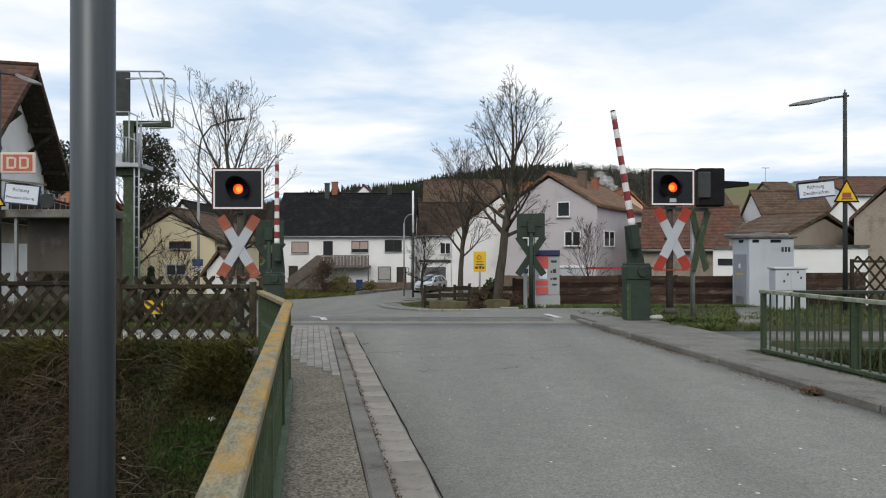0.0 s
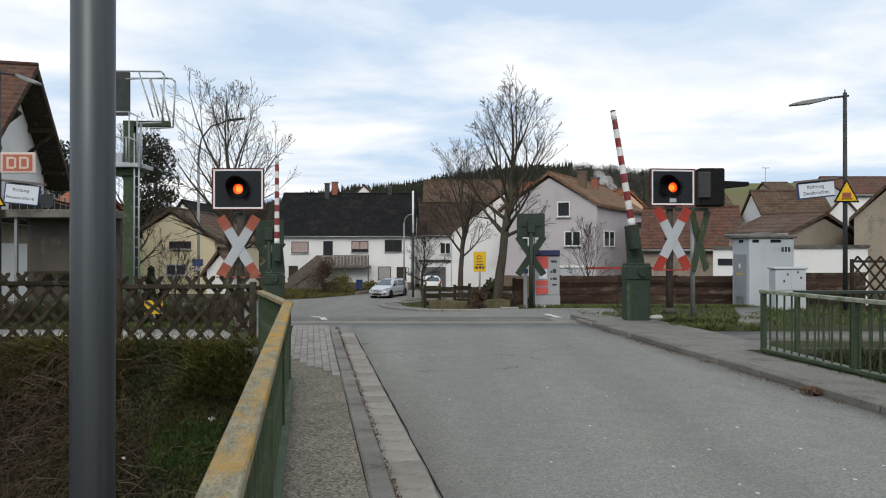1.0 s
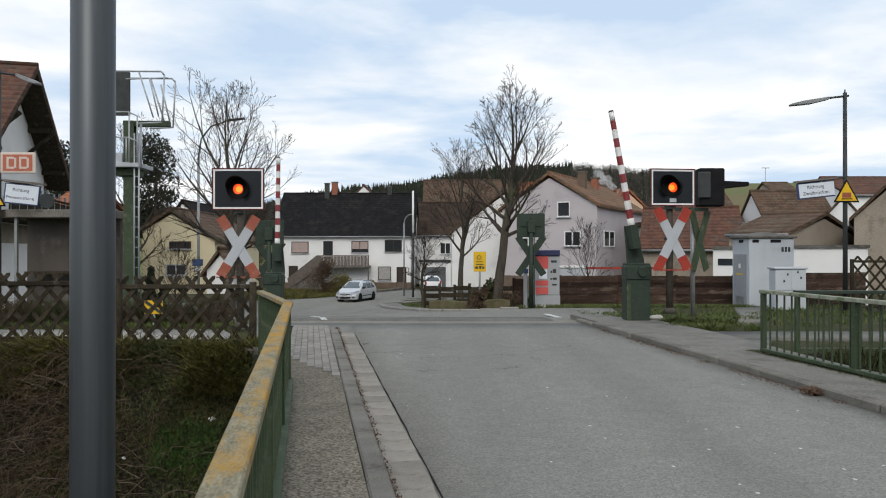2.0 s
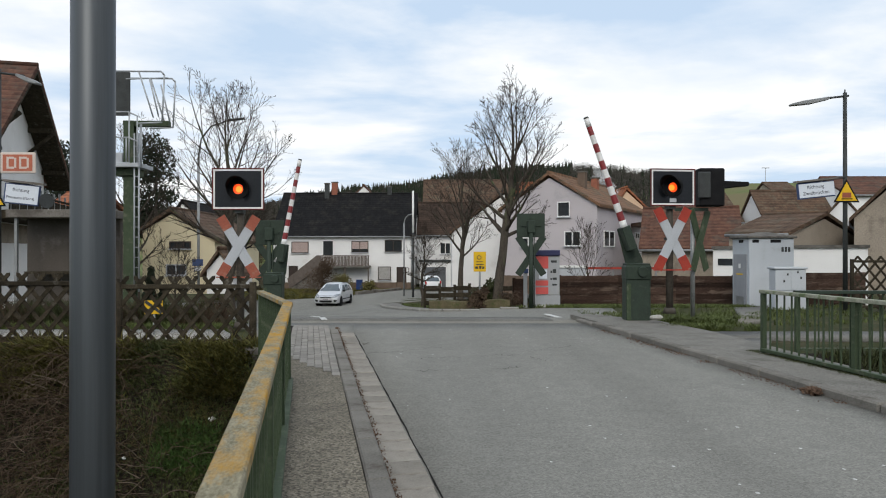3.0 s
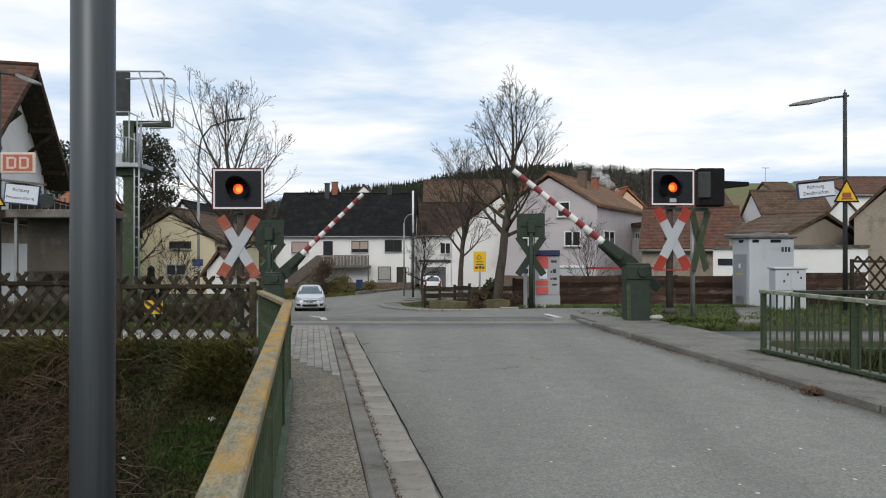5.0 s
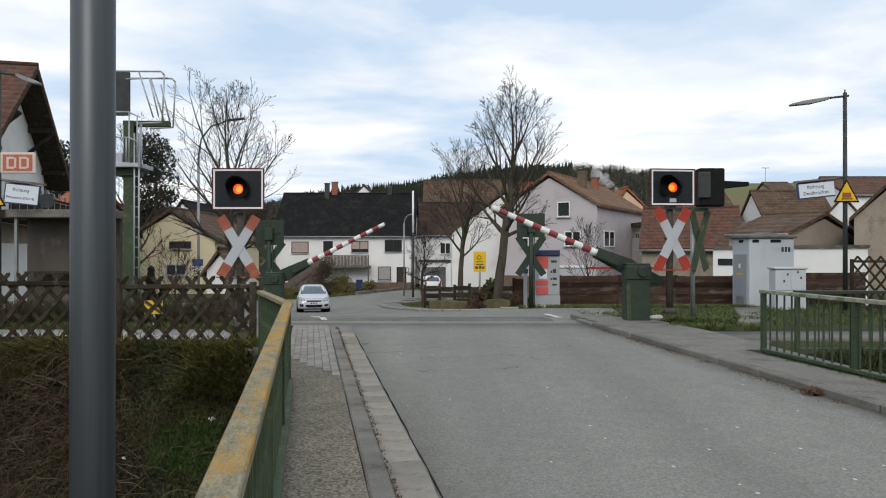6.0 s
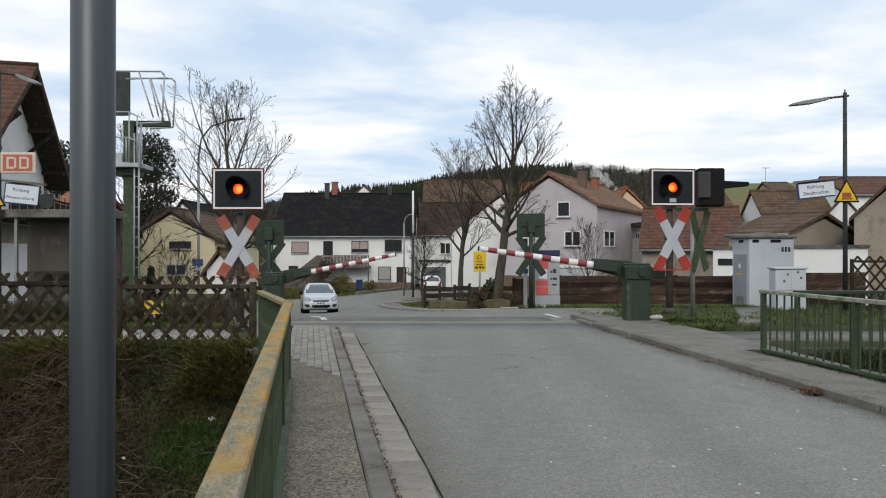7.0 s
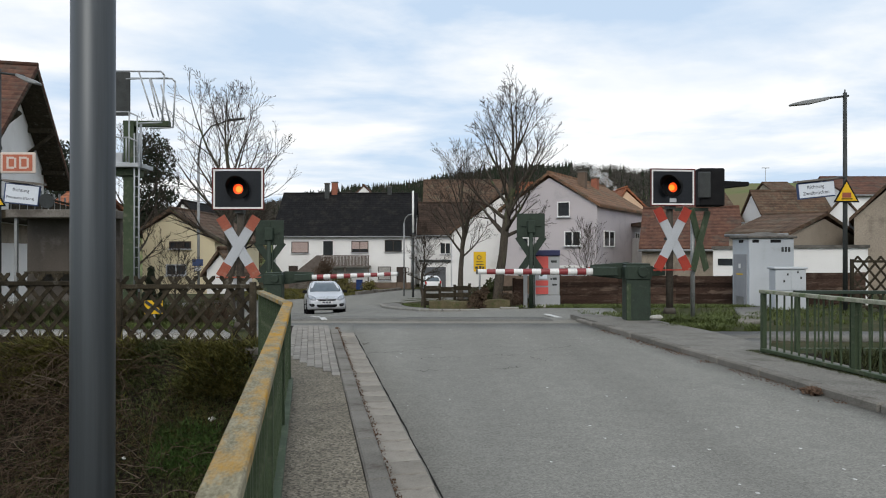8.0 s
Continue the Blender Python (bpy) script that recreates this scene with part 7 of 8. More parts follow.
def blades(V, Fc, rng, p, h, w, bend, up=Vector((0, 0, 1))):
    a = rng.uniform(0, math.tau)
    up = (up + Vector((rng.gauss(0, 0.35), rng.gauss(0, 0.35), 0))).normalized()
    s = Vector((math.cos(a), math.sin(a), 0)) * w
    o = Vector((math.cos(a + 1.57), math.sin(a + 1.57), 0)) * bend
    k = len(V)
    V += [tuple(p - s), tuple(p + s), tuple(p + up * h * 0.6 + o * 0.35 + s * 0.7), tuple(p + up * h * 0.6 + o * 0.35 - s * 0.7), tuple(p + up * h * 0.9 + o)]
    Fc += [(k, k + 1, k + 2, k + 3), (k + 3, k + 2, k + 4)]


def scatter(name, label, material, seed, count, area, h, w, bend, ground=land, lump=0.0, lean=None, inside=None):
    rng = random.Random(seed)
    V, Fc = [], []
    n = 0
    tries = 0
    while n < count and tries < count * 30:
        tries += 1
        x, y = rng.uniform(area[0], area[1]), rng.uniform(area[2], area[3])
        if lump and noise.noise((x * 1.1, y * 1.1, seed)) < lump * rng.uniform(-0.6, 1.0):
            continue
        if inside and not inside(x, y):
            continue
        n += 1
        z = ground(x, y)
        up = Vector((0, 0, 1)) if lean is None else Vector(lean).normalized()
        blades(V, Fc, rng, Vector((x, y, z)), h * rng.uniform(0.4, 1.2), w, bend * rng.uniform(0.3, 1.4), up)
    return tagged(mesh_thing(name, V, Fc, material), label, "grass", kind="stuff")


LAWN_EDGE = [(57, -13.5), (59.5, -10.6), (62, -9.0), (64, -7.9), (66, -6.9), (69, -5.5), (72, -4.0), (75, -3.6)]


def build_bank_plants():
    rng = random.Random(91)
    # arching bramble stalks and fallen twigs on the bank
    V, Fc = [], []
    for _ in range(3800):
        x = rng.uniform(-9.5, -2.65)
        y = rng.uniform(8.5, 10.6)
        if x > -4.5 and rng.random() < 0.86:
            continue
        p = Vector((x, y, land(x, y)))
        d = Vector((rng.gauss(0.2 if x < -3.5 else -0.8, 0.8 if x < -3.5 else 0.3), rng.gauss(-0.5, 0.5), rng.uniform(0.15, 0.9))).normalized()
        ln = rng.uniform(0.3, 1.2) if x < -3.5 else rng.uniform(0.2, 0.5)
        r = rng.uniform(0.0022, 0.005)
        prev = None
        for i in range(6):
            b = len(V)
            q = d.to_track_quat("Z", "Y").to_matrix()
            for k in range(3):
                V.append(tuple(p + q @ Vector((math.cos(k * 2.094) * r, math.sin(k * 2.094) * r, 0))))
            if prev is not None:
                Fc.extend([(prev + k, prev + (k + 1) % 3, b + (k + 1) % 3, b + k) for k in range(3)])
            prev = b
            p = p + d * ln / 5
            d = (d + Vector((rng.gauss(0, 0.12), rng.gauss(0, 0.12), -0.28))).normalized()
    tagged(mesh_thing("brambles", V, Fc, "bramble"), "tangle of bare brown bramble stalks on the bank", "brambles", kind="stuff")
    # pale dead canes lying across the tangle
    V, Fc = [], []
    for k in range(150):
        left = k % 5 != 0
        x, y = (rng.uniform(-8.0, -4.6), rng.uniform(8.6, 10.1)) if left else (rng.uniform(-4.6, -2.4), rng.uniform(8.6, 9.1))
        p = Vector((x, y, land(x, y) + rng.uniform(0.05, 0.35)))
        d = Vector((rng.choice((-1, 1)) * rng.uniform(0.5, 1.0), rng.gauss(0, 0.4), rng.gauss(0.15, 0.25))).normalized()
        ln, r = (rng.uniform(0.5, 1.5) if left else rng.uniform(0.3, 0.8)), rng.uniform(0.003, 0.006)
        prev = None
        for i in range(8):
            b = len(V)
            q = d.to_track_quat("Z", "Y").to_matrix()
            V += [tuple(p + q @ Vector((math.cos(j * 1.571) * r, math.sin(j * 1.571) * r, 0))) for j in range(4)]
            if prev is not None:
                Fc.extend([(prev + j, prev + (j + 1) % 4, b + (j + 1) % 4, b + j) for j in range(4)])
            prev = b
            p = p + d * ln / 7
            p.z = max(p.z, land(p.x, p.y) + 0.03)
            d = (d + Vector((rng.gauss(0, 0.14), rng.gauss(0, 0.14), rng.gauss(-0.06, 0.1)))).normalized()
    tagged(mesh_thing("dead_canes", V, Fc, "stalk_pale"), "pale dead canes lying over the bramble tangle", "canes", kind="stuff")
    # scraps of litter caught on the bank
    for x, y, sz in ((-3.08, 9.5, 0.05), (-4.1, 9.15, 0.028), (-3.55, 9.95, 0.022)):
        bm = bmesh.new()
        bmesh.ops.create_icosphere(bm, subdivisions=2, radius=sz)
        for v in bm.verts:
            v.co = Vector((v.co.x, v.co.y * 0.7, v.co.z * 0.6)) * (1 + 0.5 * noise.noise(v.co * 40))
        tagged(part("paper_scrap", bm, "white", None, "crumpled white paper scrap on the bank", pose(x, y, land(x, y) + 0.04 + sz * 0.4)), category="litter", group="paper scraps")
    V, Fc = [], []
    for _ in range(21000):
        x, y = rng.uniform(-9.5, -2.65), rng.uniform(8.5, 10.8)
        if noise.noise((x * 0.8, y * 0.8, 4.0)) < -0.6 + 0.3 * rng.random():
            continue
        leaf_cloud(rng, V, Fc, (x, y, land(x, y) + rng.uniform(0.0, 0.12)), 0.04, 1, rng.uniform(0.014, 0.034), 0.6)
    tagged(mesh_thing("bank_leaves", V, Fc, "leaf"), "low dark green weeds and leaves on the bank", "weeds", kind="stuff")


build_bank_plants()
scatter("bank_dry_grass", "long yellowish grass hanging down the bank below the fence", "hang", 92, 8500, (-8.5, -2.75, 9.75, 10.95), 0.46, 0.008, 0.22, lump=0.35, lean=(0, -0.6, 0.3))
scatter("bank_hanging_grass", "dull green grass hanging below the lattice fence", "blade", 86, 5500, (-9.5, -2.75, 9.9, 10.95), 0.34, 0.006, 0.2, lump=0.35, lean=(0, -0.6, 0.25))
scatter("bank_grass", "patchy green grass on the stream bank", "blade", 93, 5200, (-5.2, -2.5, 8.7, 10.0), 0.12, 0.005, 0.1, lump=0.6)
scatter("bank_tuft", "fresh green tuft of grass low on the bank", "fresh", 85, 1300, (-3.75, -2.95, 9.0, 9.45), 0.2, 0.007, 0.16)
scatter("bank_dead_grass", "flattened brown dead grass over the bank", "dry", 90, 8000, (-9.5, -2.65, 8.5, 10.6), 0.22, 0.004, 0.24, lump=0.25, lean=(0.1, -0.6, 0.3))
scatter("verge_grass", "lush green grass verge round the signal mast", "blade", 94, 9000, (4.295, 6.285, 13.9, 17.0), 0.17, 0.007, 0.14, lump=0.1)
scatter("stream_weeds", "dark weeds on the bank behind the railing", "leaf", 87, 6000, (5.2, 13.0, 9.3, 10.75), 0.2, 0.008, 0.15, lump=0.1)
scatter("track_grass", "rough grass between path and fence", "blade", 95, 9000, (4.0, 15.0, 14.8, 27.5), 0.15, 0.011, 0.1, lump=0.12)
scatter("station_grass", "short grass before the ticket machine and fence", "blade", 96, 7000, (3.219, 10.648, 24.2, 28.8), 0.14, 0.012, 0.08)
scatter("island_grass", "short worn grass on the island", "blade", 97, 7000, (-4.0, 3.0, 25.0, 47.0), 0.1, 0.014, 0.08, ground=level, inside=lambda x, y: x > lerp_table(ISLAND, y) + 1.1)
scatter("garden_grass", "rough winter lawn before the white house", "hang", 98, 9000, (-19.0, -4.3, 57.5, 73.0), 0.2, 0.03, 0.1, lump=0.25, inside=lambda x, y: x < lerp_table(LAWN_EDGE, y) - 0.1)
scatter("fence_weeds", "tall brown and green weeds behind the lattice fence", "leaf", 88, 6500, (-10.5, -5.0, 14.7, 15.8), 0.62, 0.008, 0.2, lump=0.12)
scatter("fence_dead_weeds", "tall dead stalks behind the lattice fence", "bramble", 89, 4500, (-10.5, -4.7, 14.6, 15.8), 0.6, 0.006, 0.25, lump=0.1)
scatter("fence_grass", "green grass behind the lattice fence", "blade", 99, 6000, (-9.5, -4.2, 13.9, 15.4), 0.2, 0.008, 0.1, lump=0.1)


def build_smoke():
    """Thin chimney smoke in separate drifting puffs."""
    rng = random.Random(5)
    out = []
    for k in range(9):
        r = 0.14 + 0.05 * k
        bm = bmesh.new()
        bmesh.ops.create_icosphere(bm, subdivisions=3, radius=r)
        for v in bm.verts:
            v.co *= 1 + 0.35 * noise.noise(v.co * 2.2 / r * 0.5 + Vector((k * 3.1, 0, 0)))
        for f in bm.faces:
            f.smooth = True
        ob = part("smoke_puff", bm, "smoke", None, "thin pale puff of chimney smoke drifting off")
        tagged(ob, category="smoke", group="chimney smoke")
        out.append(ob)
    return out


puffs = build_smoke()


# ---- stones, slabs and pavers ----
def share(name, dims, material, bevel, seed=0, n=1):
    out = []
    rng = random.Random(seed)
    for _ in range(n):
        bm = bmesh.new(); add_box(bm, *dims)
        for v in bm.verts:
            v.co += Vector((rng.gauss(0, 0.002), rng.gauss(0, 0.003), rng.gauss(0, 0.002)))
        soften(bm, bevel)
        me = bpy.data.meshes.new(name); bm.to_mesh(me); bm.free()
        me.materials.append(M[material])
        out.append(me)
    return out


def lay():
    turn = math.degrees(math.atan(-LEAN))
    step = math.cos(math.radians(turn))
    kerb_set = tagged(new("kerb_left"), "grey kerb of metre-long stones", "kerb", kind="structure")
    for k, me in zip(range(19), share("kerb_stone", (-0.075, 0.075, 0.004, 0.994, -0.3, 0.1), "kerb", 0.014, 1, 4) * 5):
        y = -3.3 + k * step
        if y > 13.2:
            break
        ob = new("kerb_stone", me); ob.parent = kerb_set
        ob.matrix_basis = pose(edge_l(y) - 0.385, y, random.uniform(-0.004, 0.004) - 0.06 * smooth(12.0, 14, y), 0, 0, turn)
    gut = tagged(new("gutter_left"), "gutter of square concrete slabs, dirt along the kerb", "gutter", kind="structure")
    meshes = share("gutter_slab", (-0.148, 0.148, 0.003, 0.297, -0.12, 0.0), "slab", 0.007, 2, 6)
    k = 0
    while True:
        y = -3.0 + k * 0.3 * step
        if y > 13.5:
            break
        ob = new("gutter_slab", meshes[k % 6]); ob.parent = gut
        ob.matrix_basis = pose(edge_l(y) - 0.15 + random.gauss(0, 0.004), y, 0.008 + random.gauss(0, 0.003), 0, random.uniform(-1.2, 0.2), turn + random.gauss(0, 0.5))
        k += 1
    bed = bmesh.new()
    for y0, y1 in ((-3, 4), (4, 9), (9, 13.8)):
        vs = [bed.verts.new((edge_l(y) - o, y, -0.02)) for y, o in ((y0, 0.48), (y0, -0.02), (y1, -0.02), (y1, 0.48))]
        bed.faces.new(vs)
    ex = bmesh.ops.extrude_face_region(bed, geom=bed.faces[:])
    for v in [g for g in ex["geom"] if isinstance(g, bmesh.types.BMVert)]:
        v.co.z -= 0.35
    tagged(part("gutter_bed", bed, "soil", None, "dark dirt-filled joint along the gutter"), category="gutter", kind="structure")
    # concrete pavers at the end of the footway
    field = tagged(new("paved_end"), "herring-grey concrete pavers at the footway's end", "pavement", kind="structure")
    pm = share("paver", (-0.048, 0.048, 0.002, 0.198, -0.1, 0.0), "paver", 0.006, 3, 5)
    for c in range(7):
        k = 0
        while True:
            y = 8.0 + k * 0.2 * step + (0.1 if c % 2 else 0)
            if y > 14.6:
                break
            if y > 8.3 + 0.26 * c:
                ob = new("paver", pm[(k + c) % 5]); ob.parent = field
                ob.matrix_basis = pose(edge_l(y) - 0.52 - 0.1 * c, y, 0.1 + random.gauss(0, 0.0025) - 0.07 * smooth(13.4, 14.6, y), 0, 0, turn)
            k += 1
    bed = bmesh.new()
    for y0, y1 in ((10.3, 12), (12, 14.7)):
        bed.faces.new([bed.verts.new((edge_l(y) - o, y, 0.087 - 0.07 * smooth(13.4, 14.6, y))) for y, o in ((y0, 1.3), (y0, 0.47), (y1, 0.47), (y1, 1.3))])
    ex = bmesh.ops.extrude_face_region(bed, geom=bed.faces[:])
    for v in [g for g in ex["geom"] if isinstance(g, bmesh.types.BMVert)]:
        v.co.z -= 0.3
    tagged(part("paver_bed", bed, "soil", None, "dark sand bed under the pavers"), category="pavement", kind="structure")
    # tarred joint between gutter and carriageway, and cracks in the old asphalt
    rng = random.Random(12)
    def strip(name, pts, w, label, mt="tar"):
        bm = bmesh.new()
        L, R = [], []
        for i, (x, y) in enumerate(pts):
            d = Vector(pts[min(i + 1, len(pts) - 1)]) - Vector(pts[max(i - 1, 0)])
            nrm = Vector((-d.y, d.x)).normalized() * w * rng.uniform(0.4, 1.3)
            z = level(x, y) + 0.004
            L.append(bm.verts.new((x + nrm.x, y + nrm.y, z))); R.append(bm.verts.new((x - nrm.x, y - nrm.y, z)))
        for i in range(len(pts) - 1):
            bm.faces.new((L[i], R[i], R[i + 1], L[i + 1]))
        tagged(part(name, bm, mt, None, label), category="crack", kind="structure")
    strip("joint", [(edge_l(y) + 0.012 + rng.gauss(0, 0.003), y) for y in [0.3 * k for k in range(-7, 45)]], 0.009, "dark open joint along the gutter")
    for x0, y0, x1, y1 in ((-1.16, 10.83, -0.61, 11.12), (-0.61, 11.12, -0.0, 11.57), (-0.39, 9.18, -0.06, 9.4), (-0.32, 10.35, 0.28, 10.5), (0.38, 10.54, 1.07, 10.74), (1.28, 11.14, 2.13, 11.72), (1.27, 10.48, 1.49, 10.11), (0.71, 9.37, 1.01, 9.65), (-1.38, 11.92, -1.26, 12.11), (0.66, 11.57, 0.95, 11.67)):
        n = 24
        strip("asphalt_crack", [(x0 + (x1 - x0) * i / n + rng.gauss(0, 0.02), y0 + (y1 - y0) * i / n + 0.07 * math.sin(i * 0.5 + x0) + rng.gauss(0, 0.03)) for i in range(n + 1)], 0.0042, "thin dark crack in the asphalt")
    # leaf litter and grit in the gutters, pale flecks on the road
    V, Fc = [], []
    for _ in range(5200):
        y = rng.uniform(2.0, 14.5)
        if rng.random() < 0.5:
            x, z = edge_l(y) - 0.3 + rng.gauss(0.01, 0.022), 0.014
        else:
            x, z = edge_r(y) - abs(rng.gauss(0.03, 0.09)), 0.006
            if noise.noise((y * 1.5, 3.0, 0)) < -0.05:
                continue
        leaf_cloud(rng, V, Fc, (x, y, z), 0.008, 1, rng.uniform(0.005, 0.017), 0.3)
    tagged(mesh_thing("leaf_litter", V, Fc, "litter"), "brown leaf litter and grit along the kerbs", "litter", kind="stuff")
    V, Fc = [], []
    for _ in range(110):
        y = rng.uniform(3.0, 15.0)
        x = rng.uniform(edge_l(y) + 0.1, edge_r(y) - 0.1)
        r, b = rng.uniform(0.006, 0.016), len(V)
        V.extend([(x + r * math.cos(k), y + r * 1.3 * math.sin(k), 0.003) for k in (0, 1.05, 2.1, 3.14, 4.2, 5.25)])
        Fc.append(tuple(range(b, b + 6)))
    tagged(mesh_thing("road_flecks", V, Fc, "marking"), "small pale flecks trodden into the asphalt", "flecks", kind="stuff")
    # moss along the foot of the right railing, and a heap of dead leaves at the kerb
    V, Fc = [], []
    for _ in range(9000):
        k = rng.random()
        y = 10.6 - 7.0 * k
        x = 4.63 + (10.35 - y) * 0.15 + rng.gauss(0.0, 0.06)
        if noise.noise((x * 3, y * 2, 5.0)) > -0.25:
            leaf_cloud(rng, V, Fc, (x, y, 0.094), 0.008, 1, rng.uniform(0.005, 0.014), 0.5)
    tagged(mesh_thing("railing_moss", V, Fc, "leaf"), "dark moss and dirt along the railing's foot", "moss", kind="stuff")
    V, Fc = [], []
    leaf_cloud(rng, V, Fc, (0, 0, 0.02), 0.13, 420, 0.018, 0.35)
    heap = mesh_thing("leaf_heap", V, Fc, "litter", None, pose(4.02, 7.75, 0.02))
    tagged(heap, "small heap of wet brown leaves in the gutter", "litter")
    # right kerb
    kr = tagged(new("kerb_right"), "worn grey kerb of long stones", "kerb", kind="structure")
    turn_r = math.degrees(math.atan(0.142))
    ms = share("kerb_stone", (-0.075, 0.075, 0.004, 0.994, -0.3, 0.095), "kerb", 0.02, 4, 4)
    for k in range(20):
        y = -3.0 + k * math.cos(math.radians(turn_r))
        if y > 15.2:
            break
        ob = new("kerb_stone", ms[k % 4]); ob.parent = kr
        ob.matrix_basis = pose(edge_r(y) + 0.07, y, 0.0 - 0.05 * smooth(13.5, 15.5, y) + random.uniform(-0.006, 0.006), 0, 0, turn_r)
    # kerb round the island
    ki = tagged(new("kerb_island"), "pale kerb curving round the grass island", "kerb", kind="structure")
    pts = [(x1, y) for y, _, x1 in ROAD_FAR[5:14]]
    pts = [(2.55, 23.9)] + pts
    curve = [(i, x, y) for i, (x, y) in enumerate(pts)]
    pts = [tuple(glide(curve, i / 5)) for i in range(5 * (len(pts) - 1) + 1)]
    me = share("kerb_stone", (-0.09, 0.09, -0.49, 0.49, -0.25, 0.1), "kerb_pale", 0.02, 5, 1)[0]
    for a, b in zip(pts, pts[1:]):
        a, b = Vector(a), Vector(b)
        ln = (b - a).length
        n = max(1, round(ln))
        for k in range(n):
            p = a.lerp(b, (k + 0.5) / n)
            ob = new("kerb_stone", me); ob.parent = ki
            ob.matrix_basis = pose(p.x, p.y, level(p.x, p.y) - 0.015, 0, 0, math.degrees(math.atan2(b.y - a.y, b.x - a.x)) - 90)
            ob.scale = (1, ln / n, 1)
    # painted road marks
    def mark(x, y, w, ln, turn, label):
        bm = bmesh.new(); add_box(bm, -w / 2, w / 2, -ln / 2, ln / 2, -0.01, 0.004)
        ob = part("road_marking", bm, "marking", None, label, pose(x, y, level(x, y) + 0.016, 0, 0, turn))
        tagged(ob, category="marking", kind="structure")
    mark(-2.759, 16.4, 0.13, 0.55, 15, "short worn white road marking")
    mark(-3.031, 16.9, 0.1, 0.22, 60, "short worn white road marking")
    mark(2.78, 17.5, 0.13, 1.5, 10.6, "thin white road edge line")
    # pale stones by the barrier and the machine
    for px, y, py, s in ((1162, 14.6, 556, 0.14), (962, 25.0, 543, 0.18)):
        bm = bmesh.new()
        bmesh.ops.create_icosphere(bm, subdivisions=2, radius=1.0)
        for v in bm.verts:
            v.co *= 1 + 0.18 * noise.noise(v.co * 1.7)
            v.co = Vector((v.co.x * s, v.co.y * s * 0.7, v.co.z * s * 0.4))
        x = (px - 784) * y / 1260
        tagged(part("boundary_stone", bm, "stone", None, "rounded pale boundary stone in the grass", pose(x, y, max(level(x, y), 1.56 - (py + 6 - 445) * y / 1260))), category="stone", group="boundary stones")


M["tar"] = mat("dark_joint", (0.02, 0.019, 0.017), (0.012, 0.011, 0.01), 0.95, bump=0)
M["litter"] = mat("leaf_litter", (0.15, 0.095, 0.065), (0.07, 0.045, 0.032), 0.95, bump=0)
M["kerb_pale"] = mat("pale_kerb_stone", (0.28, 0.27, 0.245), (0.2, 0.193, 0.175), 0.9, scale=3, fine=40, bump=0.3, rnd=0.12)
lay()


# ---- what moves ----
CAR_PATH = [(0.0, -2.1, 66.0), (0.5, -4.0, 62.5), (1.0, -5.45, 59.3), (1.5, -6.55, 56.7), (2.0, -7.45, 54.5), (2.8, -8.2, 51.6), (3.5, -8.6, 48.7), (4.0, -8.75, 47.0),
            (4.5, -8.6, 45.2), (5.2, -8.0, 43.2), (5.8, -7.55, 41.3), (6.5, -6.82, 38.7), (7.0, -6.33, 36.9), (7.5, -5.88, 35.1), (8.0, -5.5, 33.7)]
HEADING = [(0.0, 24.0), (1.0, 22.0), (1.5, 20.0), (2.8, 9.0), (3.5, 2.0), (4.0, -4.0), (4.5, -8.0), (5.8, -12.0), (8.0, -13.0)]
BOOM_R = [(0.0, 80.5), (1.7, 80.5), (2.2, 79.0), (2.8, 74.3), (3.0, 70.7), (3.5, 63.6), (4.0, 55.5), (4.5, 47.0), (5.2, 35.5), (5.8, 26.5), (6.5, 16.0), (7.0, 8.2), (7.4, 2.5), (7.7, 0.2), (8.0, 0.0)]
BOOM_L = [(0.0, 90.0), (1.7, 90.0), (2.2, 88.0), (2.8, 81.5), (3.5, 72.0), (4.0, 63.0), (4.5, 53.9), (5.2, 41.0), (5.8, 30.6), (6.5, 18.3), (7.0, 11.5), (7.5, 5.5), (7.8, 2.8), (8.0, 2.3)]


FLASH = 1.015                          # seconds from flash to flash; the two lamps take turns


def shut_at(t):
    """How far the added disc covers the left lamp: 1 shut, 0 open."""
    return lerp_table(FLASH_SHAPE, t % FLASH)


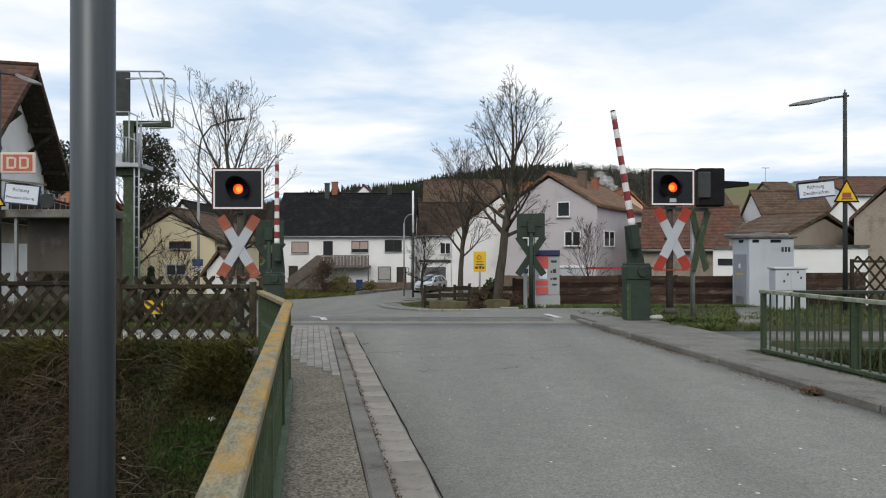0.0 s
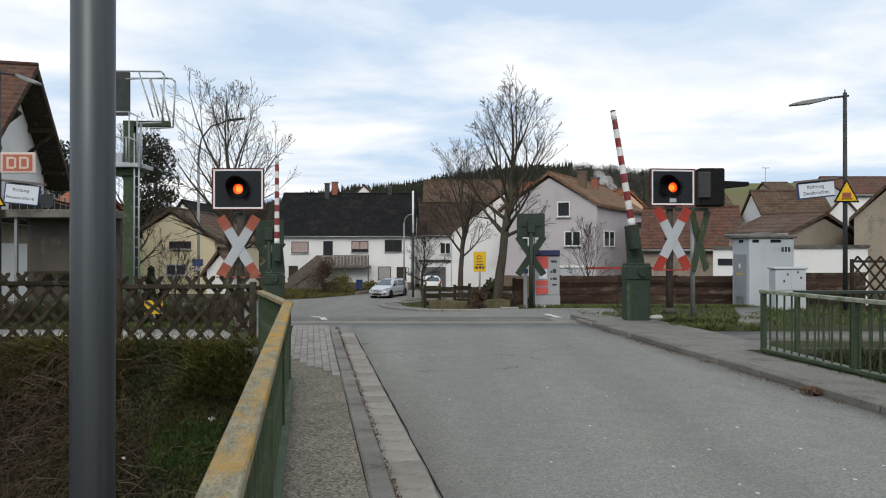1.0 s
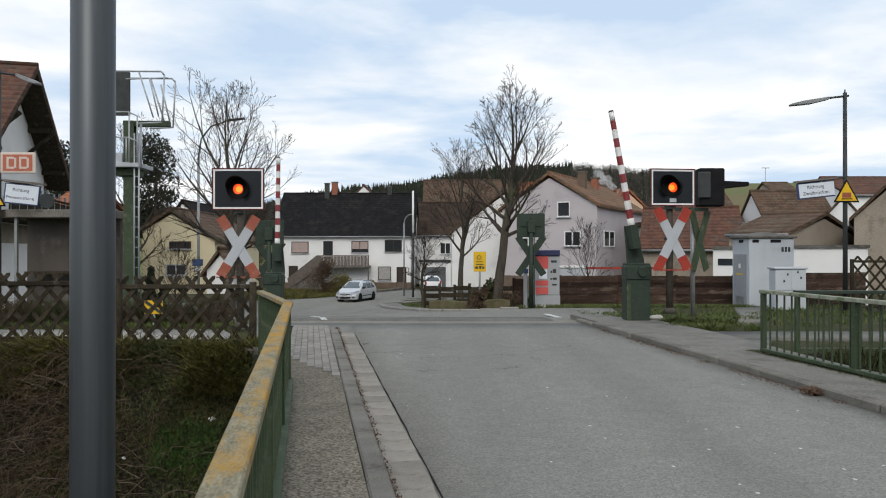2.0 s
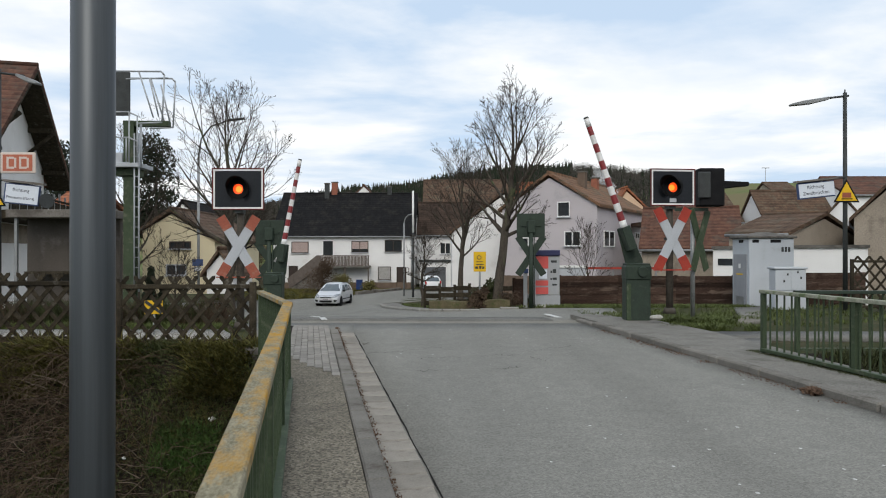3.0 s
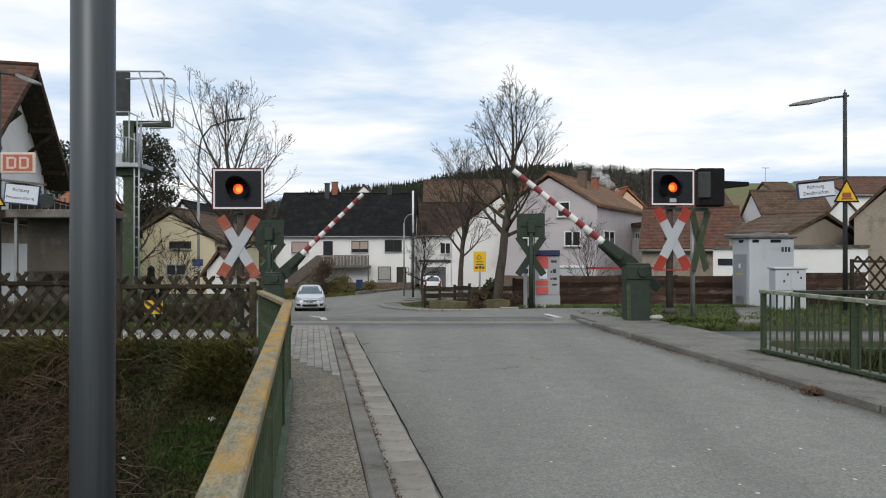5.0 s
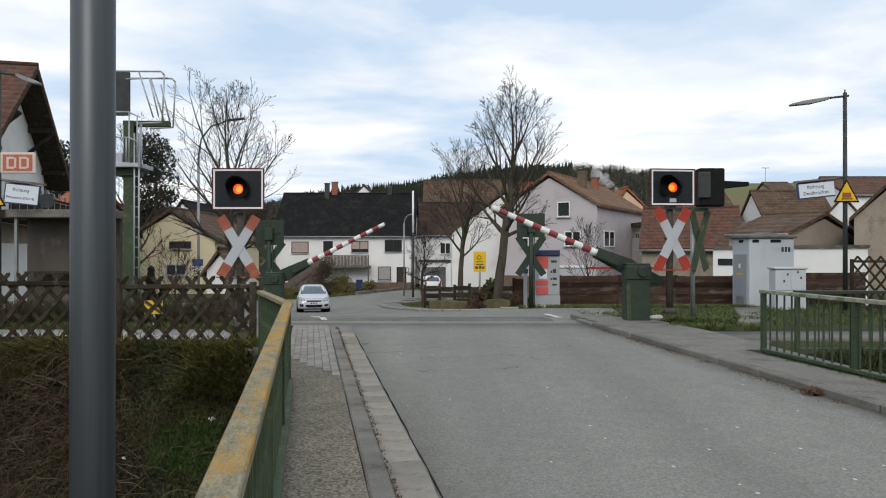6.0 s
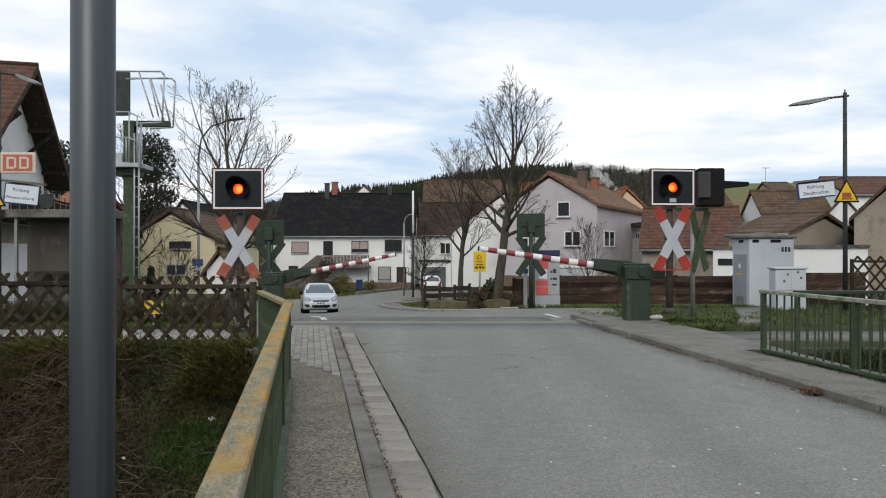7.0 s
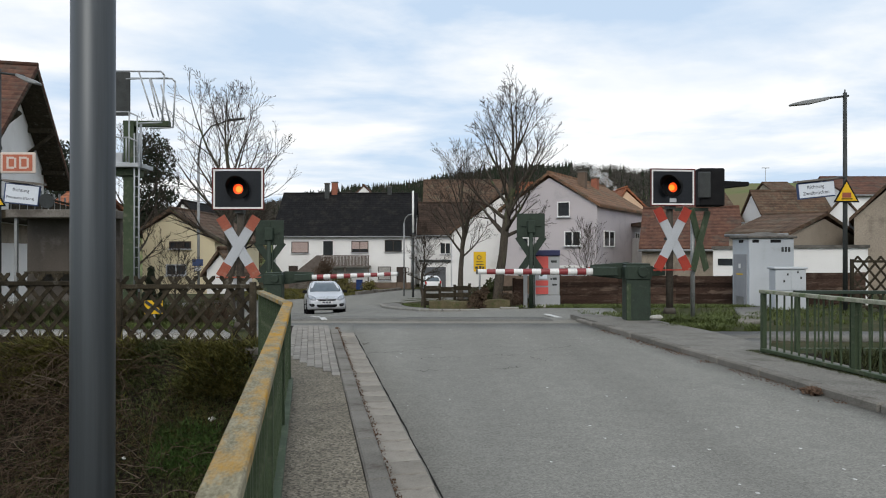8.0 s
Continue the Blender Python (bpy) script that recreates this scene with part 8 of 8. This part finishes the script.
FLASH_SHAPE = [(0.0, 0.2), (0.08, 0.5), (0.15, 1.0), (0.27, 1.0), (0.35, 0.0), (0.92, 0.0), (1.015, 0.2)]


def motions():
    rows, back = [], []
    for k in range(241):
        t = k / 30
        x, y = glide(CAR_PATH, t)
        near = 1 - 0.025 * smooth(1.5, 5.0, t)
        x, y = x * near, y * near
        rows.append((t, x, y, glide(HEADING, t)[0]))
    dist, last, spin = 0.0, None, []
    poses = []
    for t, x, y, hd in rows:
        if last:
            dist += math.hypot(x - last[0], y - last[1])
        last = (x, y)
        a = radians(hd)
        # the nose leads: the body's middle lies half a length behind, up along the road
        f = Vector((-math.sin(a), -math.cos(a)))
        mx, my = x - f.x * 2.1, y - f.y * 2.1
        zf, zr = level(x, y) + 0.005, level(x - f.x * 2.7, y - f.y * 2.7) + 0.005
        pitch = math.degrees(math.atan2(zr - zf, 2.7))
        zm = zf + (zr - zf) * 2.1 / 2.7
        poses.append((t, pose(mx, my, zm) @ pose(0, 0, 0, 0, 0, -hd) @ pose(0, 0, 0, pitch, 0, 0)))
        spin.append((t, -dist / 0.315))
    walk(car, poses)
    for w, m in car_wheels:
        walk(w, [(t, m @ pose(0, 0, 0, -math.degrees(a), 0, 0)) for t, a in spin])
    for k, puff in enumerate(puffs):
        q = k / 9
        a = Vector((16.9 - 2.0 * q + 0.35 * math.sin(k * 2.3), 68.0, 7.0 + 1.9 * q))
        walk(puff, [(t, Matrix.Translation(a + Vector((-0.06 * t, 0, 0.05 * t))) @ pose(0, 0, 0, 0, 4 * t, 3 * t)) for t in (0.0, 2.0, 4.0, 6.0, 8.0)])
    for sh, off in ((shut_l, 0.0), (shut_r, 0.485)):
        walk(sh, [(k / 30, pose((1 - shut_at(k / 30 + off)) * 0.27, 0, 0)) for k in range(241)])
    walk(arm_r, [(t, Matrix.Translation(pv_r) @ pose(0, 0, 0, 0, 0, 180) @ pose(0, 0, 0, 0, -a, 0)) for t, a in BOOM_R])
    walk(arm_l, [(t, Matrix.Translation(pv_l) @ pose(0, 0, 0, 0, -a, 0)) for t, a in BOOM_L])


motions()
